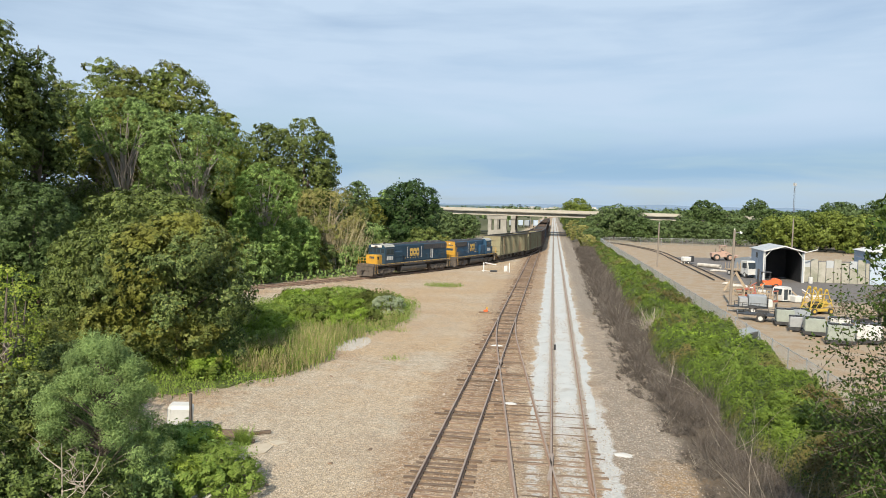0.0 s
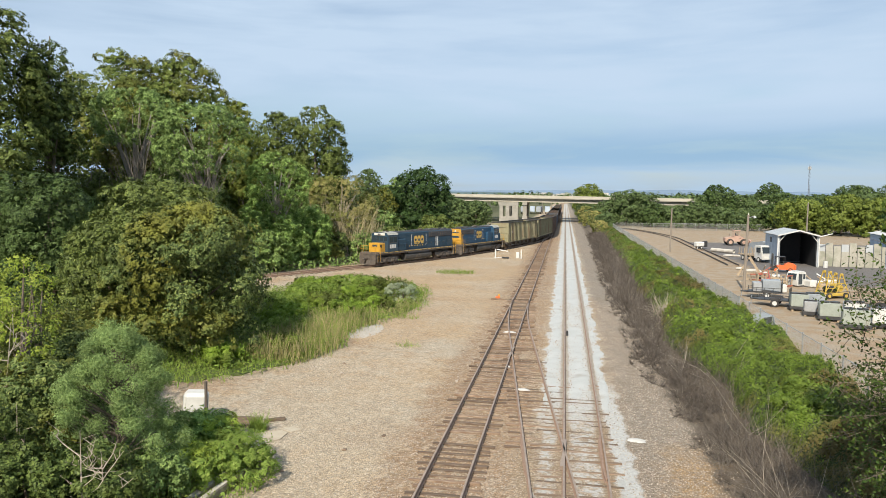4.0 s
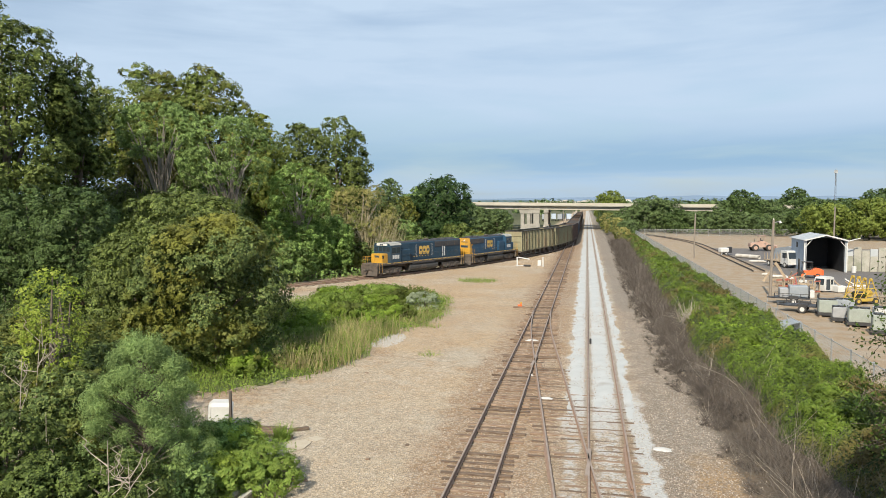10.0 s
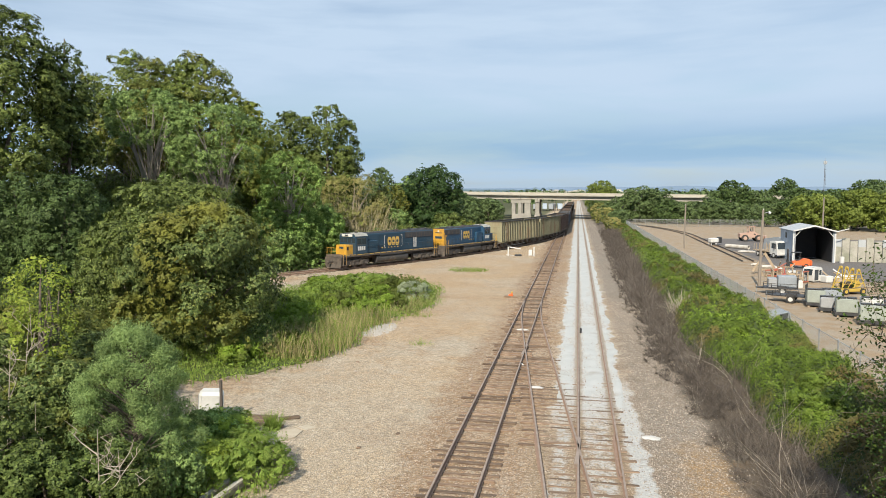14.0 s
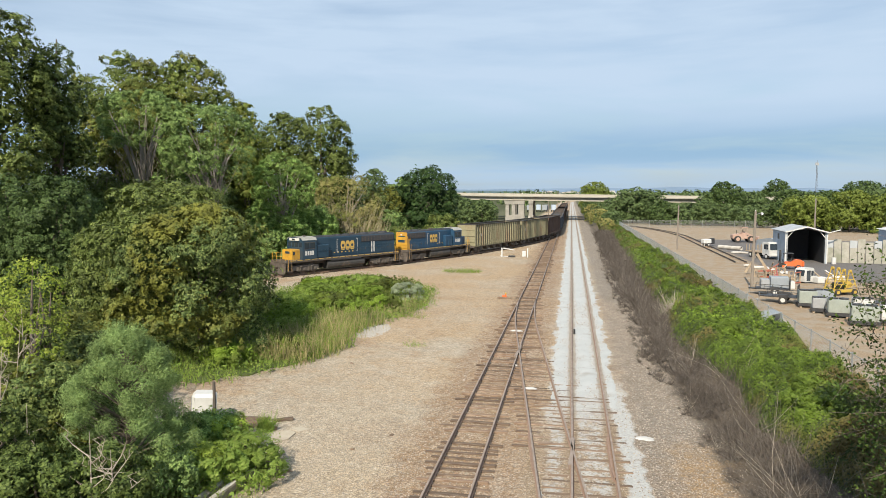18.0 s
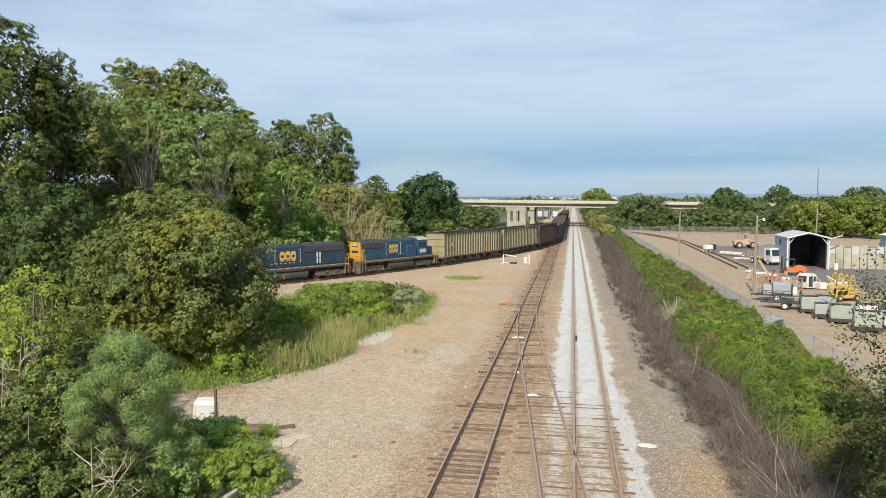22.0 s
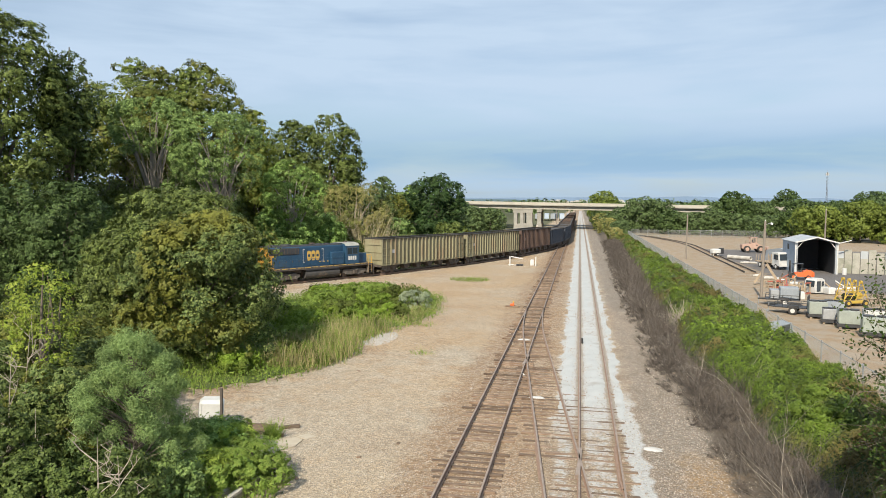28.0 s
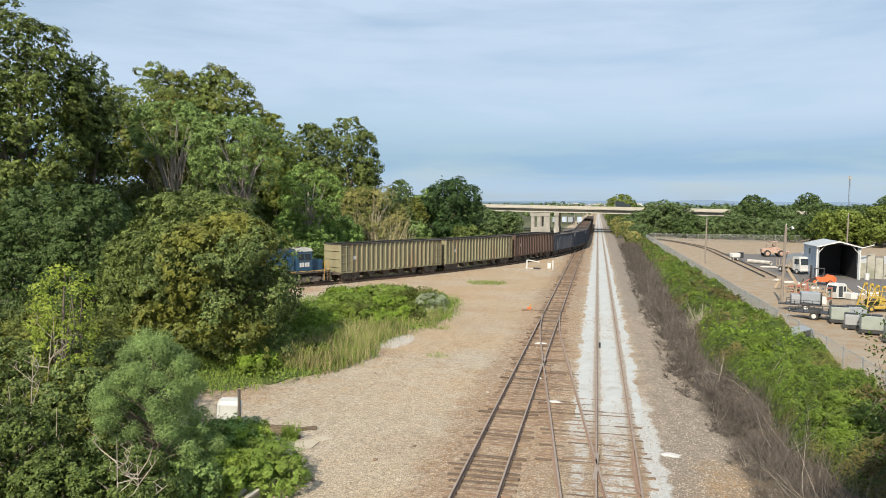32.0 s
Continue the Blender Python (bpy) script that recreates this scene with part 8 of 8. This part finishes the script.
def trailer(x, y, turn, ln, label, load=None):
    t = thing("utility_trailer", label, "trailer", "utility trailers", m=pose(x, y, -0.22, 0, 0, turn))
    part("bed", Bits().box(-ln / 2, ln / 2, -0.85, 0.85, 0.55, 0.65), M_BLACK, t, "dark trailer bed")
    part("drawbar", Bits().prism([(ln / 2, -0.5), (ln / 2 + 0.7, -0.05), (ln / 2 + 0.7, 0.05), (ln / 2, 0.5)], 0.5, 0.6, "z"), M_BLACK, t)
    for s in (-1, 1):
        wheel(t, -0.2, s * 1.0, 0.36, 0.36, 0.22)
        part("fender", Bits().prism([(-0.75, 0.6), (-0.55, 0.85), (0.15, 0.85), (0.35, 0.6)], s * 1.0 - 0.14, s * 1.0 + 0.14), M_BLACK, t)
        part("side_rail", Bits().rod((-ln / 2, s * 0.85, 1.05), (ln / 2, s * 0.85, 1.05), 0.03, n=6), M_BLACK, t)
        for k in range(5):
            a = -ln / 2 + ln * k / 4
            part("stanchion", Bits().rod((a, s * 0.85, 0.65), (a, s * 0.85, 1.05), 0.025, n=5), M_BLACK, t)
    part("ramp_gate", Bits().box(-ln / 2 - 0.06, -ln / 2, -0.85, 0.85, 0.6, 1.7), M_BLACK, t, "raised mesh gate")
    if load:
        part("jack", Bits().rod((ln / 2 + 0.6, 0, 0.0), (ln / 2 + 0.6, 0, 0.8), 0.04, n=6), M_GALV, t)


trailer(18.9, 67.9, 158, 2.6, "empty black utility trailer with white wheel rims", True)
trailer(19.5, 73.2, 165, 3.0, "black trailer under a tarped load", True)
trailer(26.4, 65.0, 150, 2.6, "black utility trailer behind the cabinets")
trailer(27.4, 59.0, 162, 2.8, "white-wheeled utility trailer near the fence", True)


def tarped_load():
    t = thing("tarped_load", "grey-blue boxed equipment load on a trailer", "equipment load", m=pose(19.7, 73.3, 0.44, 0, 0, 172))
    part("case", Bits().box(-1.2, 0.45, -0.7, 0.7, 0.0, 1.12, cut=0.05), M_TARP, t, "blue-grey sheet case")
    part("case", Bits().box(0.5, 1.3, -0.65, 0.65, 0.0, 0.85, cut=0.04), M_GALV, t, "grey sheet case")
    for k in range(7):
        part("fin", Bits().box(-1.1 + 0.22 * k, -1.05 + 0.22 * k, 0.701, 0.73, 0.15, 1.0), M_TARP, t)
    part("cabinet", Bits().box(-1.75, -1.25, -0.5, 0.5, 0.0, 0.7, cut=0.04), M_WHITE, t, "white cabinet beside the case")


tarped_load()


def yard_clutter():
    R = random.Random(21)
    for k in range(9):
        x, y = 21.8 + R.uniform(0, 3.2), 84.5 + R.uniform(-3.5, 5.5)
        t = thing("timber_frame", "rough wooden crate frame in the yard", "crate", "crates and frames", m=pose(x, y, -0.23, 0, 0, R.uniform(0, 180)))
        w, h = R.uniform(0.8, 1.5), R.uniform(0.5, 1.3)
        for a in (-w / 2, w / 2):
            for b in (-0.4, 0.4):
                part("leg", Bits().box(a - 0.05, a + 0.05, b - 0.05, b + 0.05, 0, h), M_TIMBER, t)
        for z in (0.1, h - 0.08):
            part("board", Bits().box(-w / 2 - 0.1, w / 2 + 0.1, -0.46, -0.38, z - 0.05, z + 0.08), R.choice((M_TIMBER, M_RED)), t)
            part("board", Bits().box(-w / 2 - 0.1, w / 2 + 0.1, 0.38, 0.46, z - 0.05, z + 0.08), M_TIMBER, t)
    for k, (x, y, mat) in enumerate(((23.6, 89.5, M_RED), (24.6, 88.3, M_WHITE), (23.0, 84.5, M_RED), (26.9, 83.5, M_WHITE), (28.3, 82.8, M_WHITE), (27.4, 80.4, M_TIMBER), (29.3, 84.2, M_WHITE), (24.2, 92.0, M_WHITE))):
        t = thing("machine_part", "scrap machine part on the ground", "machine part", "scrap parts", m=pose(x, y, -0.22, 0, 0, 37 * k))
        part("housing", Bits().box(-0.7, 0.7, -0.45, 0.45, 0.0, 0.75, cut=0.08), mat, t)
        part("arm", Bits().rod((-0.5, 0, 0.6), (0.9, 0.2, 1.5), 0.09, 0.06, 7), M_TIMBER if k % 2 else mat, t)
        part("wheel", Bits().rod((-0.4, -0.55, 0.3), (-0.4, -0.46, 0.3), 0.3, n=12), M_RUBBER, t)
    t = thing("excavator_arm", "tan folded excavator arm in the yard", "excavator arm", m=pose(22.3, 90.5, -0.2, 0, 0, 160))
    part("boom", Bits().prism([(-1.6, 0.1), (-1.3, 0.1), (0.2, 2.5), (0.0, 2.7)], -0.15, 0.15), M_TIMBER, t)
    part("stick", Bits().prism([(0.0, 2.7), (0.2, 2.4), (1.5, 0.3), (1.2, 0.2)], -0.12, 0.12), M_TIMBER, t)
    # culvert pipe pieces and small white cart by the stub track
    for k in range(3):
        t = thing("concrete_pipe", "short pale concrete pipe", "pipe", "pipe pieces", m=pose(26.8 + 0.9 * k, 132.6 - 1.2 * k, 0.08, 0, 0, -50))
        b, n = Bits(), 16
        ring = []
        for r in (0.36, 0.28):
            for x in (-0.9, 0.9):
                ring += [(x, r * math.cos(2 * math.pi * i / n), r * math.sin(2 * math.pi * i / n) + 0.05) for i in range(n)]
        fs = []
        for a, c in ((0, 1), (2, 3), (0, 2), (1, 3)):
            fs += [(a * n + i, a * n + (i + 1) % n, c * n + (i + 1) % n, c * n + i) for i in range(n)]
        part("barrel", b.add(ring, fs), M_CONC, t)
    t = thing("fuel_bowser", "small white tank cart by the stub track", "tank cart", m=pose(25.2, 139.3, -0.2, 0, 0, 20))
    part("tank", Bits().box(-0.9, 0.7, -0.6, 0.6, 0.45, 1.35, cut=0.15), M_WHITE, t, "white tank")
    part("motor", Bits().box(0.75, 1.4, -0.4, 0.4, 0.4, 1.5, cut=0.06), M_BLACK, t)
    for s in (-1, 1):
        wheel(t, 0, s * 0.65, 0.28, 0.28, 0.18)
        part("leg", Bits().box(-0.8, -0.7, s * 0.5 - 0.05, s * 0.5 + 0.05, 0, 0.45), M_WHITE, t)
    for k, (x, y, ln) in enumerate(((27.6, 123.5, 2.6), (24.8, 98.6, 2.2), (24.0, 101.4, 1.4))):
        t = thing("pipe_rack", "pile of pale pipes and tyres", "pipe pile", "yard piles", m=pose(x, y, -0.23, 0, 0, -20))
        for j in range(5):
            part("pipe", Bits().rod((-ln / 2 + 0.1 * j, 0.28 * j - 0.5, 0.14), (ln / 2 - 0.12 * j, 0.28 * j - 0.5, 0.14), 0.13, n=8), M_WHITE if j % 2 else M_CONC, t)
    t = thing("grey_canopy", "low grey tarped stack beside the shed", "tarp stack", m=pose(33.9, 126.5, -0.22, 0, 0, -66))
    part("cover", Bits().prism([(-3.2, 0), (3.2, 0), (3.0, 1.9), (0.3, 2.5), (-3.0, 2.0)], -1.4, 1.4), M_TARP, t)
    t = thing("barrel", "white drum by the shed corner", "drum", m=pose(36.4, 106.9, -0.22))
    part("drum", Bits().rod((0, 0, 0), (0, 0, 0.9), 0.3, n=14).rod((0, 0, 0.3), (0, 0, 0.34), 0.32, n=14).rod((0, 0, 0.6), (0, 0, 0.64), 0.32, n=14), M_WHITE, t)


yard_clutter()


# ---- things on the gravel lot ----
M_SLAB = surface("sandy_old_concrete", (0.42, 0.37, 0.29), (0.36, 0.31, 0.24), 1.5, 0.95, 0, 0.4, 18, (0.30, 0.25, 0.19), 0.3)


def lot_things():
    t = thing("white_tank", "white plastic box tank beside a rusty post", "tank", m=pose(-15.6, 27.6, -0.24, 2, 4, 24))
    part("body", Bits().box(-0.5, 0.5, -0.42, 0.42, 0.12, 1.32, cut=0.14), M_WHITE, t, "dirty white plastic body")
    part("pallet", Bits().box(-0.55, 0.55, -0.55, 0.55, 0.0, 0.14), M_TIMBER, t)
    for k in range(2):
        part("cage_bar", Bits().rod((-0.48 + 0.96 * k, -0.53, 0.1), (-0.48 + 0.96 * k, -0.53, 1.3), 0.012, n=5), M_GALV, t)
    p = thing("steel_post", "dark rusty steel post on gravel", "post", m=pose(-14.85, 27.2, -0.3))
    part("shaft", Bits().box(-0.05, 0.05, -0.05, 0.05, 0, 1.95, cut=0.01), M_UNDER, p)
    R = random.Random(4)
    for k, (x, y, a, ln) in enumerate(((-13.9, 28.1, 4, 2.3), (-13.9, 27.6, 8, 2.4), (-13.2, 27.2, -6, 2.0), (-12.2, 28.2, 32, 0.9), (-12.3, 27.1, 10, 0.6))):
        o = thing("old_tie", "weathered old tie lying on the gravel", "timber", "loose timbers", m=pose(x, y, -0.22, 0, 0, a))
        part("beam", Bits().box(-ln / 2, ln / 2, -0.09, 0.09, 0, 0.13, cut=0.02), M_TIE, o)
    s = thing("concrete_slab", "broken pale concrete slab set in the gravel", "slab", m=pose(-11.5, 26.3, -0.235, 0, 0, -20) @ Matrix.Scale(0.72, 4))
    part("piece", Bits().prism([(-0.8, -1.0), (0.4, -1.2), (0.7, -0.1), (0.35, 0.9), (-0.3, 1.1), (-0.75, 0.2)], 0, 0.07, "z"), M_SLAB, s)
    part("piece", Bits().prism([(-1.2, -2.0), (0.7, -2.1), (0.75, -1.35), (-0.85, -1.2)], 0, 0.05, "z"), M_SLAB, s)
    part("piece", Bits().prism([(-0.4, 1.25), (0.4, 1.1), (0.6, 1.8), (-0.2, 1.9)], 0, 0.05, "z"), M_SLAB, s)
    for dx in (0.0, 0.42):
        g = thing("grey_beam", "long grey weathered beam leaning at the bank", "beam", "grey beams", m=pose(-11.25 + dx, 20.9, -0.1, 3, 0, -8))
        part("beam", Bits().box(-0.11, 0.11, -2.2, 1.5, 0, 0.24, cut=0.03), M_POLE, g)
        part("top_strip", Bits().box(-0.09, 0.09, -2.15, 1.45, 0.244, 0.262), M_CONC, g, "pale top face")
    sw = thing("switch_stand", "low orange and white switch stand by the turnout", "switch stand", m=pose(-6.0, 65.9, -0.24))
    part("base", Bits().box(-0.75, 0.5, -0.2, 0.2, 0, 0.16, cut=0.02), M_TIE, sw, "wooden head block")
    part("stand", Bits().rod((0, 0, 0.16), (0, 0, 0.45), 0.09, 0.06, 10).box(-0.3, 0.1, -0.1, 0.1, 0.16, 0.34, cut=0.03), M_ORANGE, sw)
    part("target", Bits().box(-0.06, 0.1, -0.03, 0.03, 0.4, 0.58, cut=0.01), M_MACHYEL, sw, "small yellow target")
    part("lever", Bits().rod((0.05, 0, 0.3), (0.6, 0.05, 0.12), 0.025, n=6), M_TIMBER, sw)
    part("rod", Bits().rod((0.1, 0, 0.08), (1.6, 0, 0.08), 0.02, n=6), M_UNDER, sw)
    b = thing("white_barrier", "broken white board barrier by the tracks", "barrier", m=pose(-8.6, 109.8, -0.24))
    for x in (-2.0, 2.0):
        part("post", Bits().box(x - 0.09, x + 0.09, -0.09, 0.09, 0, 1.45, cut=0.01), M_WHITE, b)
    part("board", Bits().box(-2.0, -0.2, -0.1, -0.04, 1.05, 1.2, m=pose(0, 0, 0, 0, 9, 0)), M_WHITE, b)
    part("foot", Bits().rod((-2.3, 0, 0.2), (0.0, 0.1, 0.0), 0.06, n=6), M_WHITE, b)
    part("debris", Bits().box(-1.0, 0.1, -0.3, 0.2, 0.02, 0.28, cut=0.05), M_BLACK, b, "dark scrap lump")
    c = thing("white_cabinet", "small white signal cabinet by the tracks", "cabinet", m=pose(-7.2, 110.6, -0.24))
    part("box", Bits().box(-0.28, 0.28, -0.25, 0.25, 0.1, 0.95, cut=0.03), M_WHITE, c)
    part("plinth", Bits().box(-0.33, 0.33, -0.3, 0.3, 0, 0.1), M_CONC, c)
    pz = thing("track_post", "short dark post between the main rails", "post", m=pose(0.32, 49.6, -0.22))
    part("shaft", Bits().rod((0, 0, 0), (0, 0, 0.4), 0.07, n=8), M_BLACK, pz)
    # scattered planks and stones on the lot
    for k in range(26):
        x, y = R.uniform(-14, -5.4), R.uniform(19, 62)
        o = thing("stone", "loose dark stone on the gravel", "stone", "loose stones", m=pose(x, y, ground_height(x, y) - 0.02, R.uniform(0, 20), R.uniform(0, 20), R.uniform(0, 360)))
        w = R.uniform(0.04, 0.10)
        part("rock", Bits().box(-w, w * 1.2, -w * 0.8, w, 0, w * 0.8, cut=w * 0.3), M_TIE if k % 3 == 0 else M_STONE, o)


lot_things()


def parked_trailers():
    """Box trailers parked beyond the bridge."""
    R = random.Random(31)
    for k in range(5):
        t = thing("box_trailer", "distant parked box trailer beyond the bridge", "trailer", "parked box trailers", m=pose(-22 + 4.1 * k, 395 + R.uniform(-6, 6), -0.2, 0, 0, 90 + R.uniform(-6, 6)))
        part("box", Bits().box(-6, 6, -1.25, 1.25, 1.1, 3.9, cut=0.05), (M_TARP, M_SHEDBLUE)[k % 2], t)
        for x in (-4.5, -3.3, 4.6):
            for s in (-1, 1):
                wheel(t, x, s * 1.05, 0.5, 0.5, 0.3)
        part("frame", Bits().box(-5.8, 5.8, -0.5, 0.5, 0.8, 1.1), M_BLACK, t)


parked_trailers()


M_TRACTOR = surface("dark_teal_truck_paint", (0.012, 0.020, 0.025), (0.022, 0.032, 0.038), 1.5, 0.4, 0, 0.05, 14)


def road_truck():
    """A tractor unit; its hood points to -x."""
    t = thing("tractor_unit", "dark semi tractor crossing the highway bridge", "truck")
    part("cab", Bits().prism([(-1.4, 0.8), (1.9, 0.8), (1.9, 3.05), (1.2, 3.2), (-0.8, 2.95), (-1.4, 2.25)], -1.2, 1.2), M_TRACTOR, t, "dark sleeper cab")
    part("hood", Bits().prism([(-3.6, 0.8), (-1.4, 0.8), (-1.4, 2.2), (-3.3, 1.9), (-3.6, 1.5)], -0.95, 0.95), M_TRACTOR, t)
    part("windscreen", Bits().prism([(-1.42, 2.35), (-1.38, 2.3), (-0.85, 2.88), (-0.9, 2.93)], -1.0, 1.0), M_GLASS, t)
    part("chassis", Bits().box(1.9, 5.4, -0.5, 0.5, 0.75, 1.0), M_BLACK, t)
    part("bumper", Bits().box(-3.8, -3.6, -1.1, 1.1, 0.4, 0.9), M_GALV, t)
    for s in (-1, 1):
        part("exhaust_stack", Bits().rod((2.1, s * 1.1, 1.0), (2.1, s * 1.1, 3.5), 0.06, n=8), M_GALV, t, "tall exhaust stack")
        part("fuel_tank", Bits().rod((0.0, s * 1.05, 0.75), (1.8, s * 1.05, 0.75), 0.32, n=12), M_GALV, t)
        for x in (-2.8, 3.3, 4.6):
            wheel(t, x, s * 1.0, 0.5, 0.5, 0.32)
    return t


LORRY = road_truck()


def road_car():
    """A saloon car; its nose points to +x."""
    t = thing("car", "white car crossing the highway bridge", "car")
    part("body", Bits().prism([(-2.25, 0.35), (2.2, 0.35), (2.3, 0.6), (2.1, 0.85), (1.0, 0.98), (-1.6, 1.0), (-2.25, 0.9)], -0.9, 0.9), M_WHITE, t, "white body")
    part("cabin", Bits().prism([(-1.7, 0.99), (1.0, 0.97), (0.25, 1.45), (-1.0, 1.47)], -0.78, 0.78), M_WHITE, t)
    for s in (-1, 1):
        part("side_window", Bits().prism([(-1.4, 1.03), (0.75, 1.02), (0.18, 1.38), (-0.95, 1.40)], min(s * 0.781, s * 0.795), max(s * 0.781, s * 0.795)), M_GLASS, t, "dark side window")
        for x in (-1.4, 1.4):
            wheel(t, x, s * 0.82, 0.32, 0.32, 0.2)
    part("windscreen", Bits().prism([(1.0, 1.0), (0.27, 1.44), (0.31, 1.46), (1.05, 1.01)], -0.7, 0.7), M_GLASS, t)
    return t


CAR = road_car()


# ---- loose ballast ----
def ballast():
    rng = np.random.default_rng(300)
    n = 26000
    y = 15 + 50 * rng.random(n) ** 1.7
    x = rng.uniform(-14.5, 6.3, n)
    x = np.where(rng.random(n) < 0.55, rng.uniform(-6.5, 5.2, n), x)
    right = rng.random(n) < 0.22
    x = np.where(right, rng.uniform(2.6, 5.6, n), x)
    s = rng.uniform(0.012, 0.034, n) * (1 + y / 90) * np.where(right, 1.1, 1.0)
    z = np.array([ground_height(a, b) for a, b in zip(x, y)]) + s * 0.3
    p = np.array([(1, 0, -0.5), (-0.5, 0.87, -0.5), (-0.5, -0.87, -0.5), (0, 0, 0.8)])
    d = rng.normal(1, 0.22, (n, 4, 1))
    a = rng.uniform(0, 6.28, n)
    ca, sa = np.cos(a), np.sin(a)
    q = p[None] * d * s[:, None, None]
    v = np.stack([q[..., 0] * ca[:, None] - q[..., 1] * sa[:, None] + x[:, None], q[..., 0] * sa[:, None] + q[..., 1] * ca[:, None] + y[:, None], q[..., 2] * 0.8 + z[:, None]], -1).reshape(-1, 3)
    o = (np.arange(n) * 4)[:, None]
    f = np.concatenate([o + np.array([[0, 1, 3]]), o + np.array([[1, 2, 3]]), o + np.array([[2, 0, 3]])])
    m, nt, N, L, pb = nodes_of("ballast_stones")
    g = N.new("ShaderNodeNewGeometry")
    r = N.new("ShaderNodeValToRGB")
    e = r.color_ramp.elements
    e[0].color, e[1].color = (0.16, 0.12, 0.09, 1), (0.44, 0.38, 0.32, 1)
    k = e.new(0.5)
    k.color = (0.30, 0.245, 0.19, 1)
    L.new(g.outputs["Random Per Island"], r.inputs["Fac"])
    L.new(r.outputs["Color"], pb.inputs["Base Color"])
    pb.inputs["Roughness"].default_value = 0.95
    stuff("ballast", v, f, m, "loose tan and grey ballast stones", "gravel")
    # rubble heap at the grass corner
    n = 700
    a, d = rng.uniform(0, 6.28, n), rng.random(n) ** 0.6
    x, y = -13.9 + 1.1 * d * np.cos(a), 48.4 + 2.6 * d * np.sin(a)
    s = rng.uniform(0.04, 0.11, n)
    z = -0.23 + 0.12 * (1 - d) + s * 0.3
    d4 = rng.normal(1, 0.22, (n, 4, 1))
    q = p[None] * d4 * s[:, None, None]
    v = (q + np.stack([x, y, z], -1)[:, None]).reshape(-1, 3)
    o = (np.arange(n) * 4)[:, None]
    f = np.concatenate([o + np.array([[0, 1, 3]]), o + np.array([[1, 2, 3]]), o + np.array([[2, 0, 3]])])
    stuff("rubble", v, f, surface("pale_rubble", (0.40, 0.385, 0.355), (0.30, 0.28, 0.25), 4.0, 0.95, 0, 0.3, 30), "heap of pale rubble at the grass edge", "rubble")


ballast()


motions()
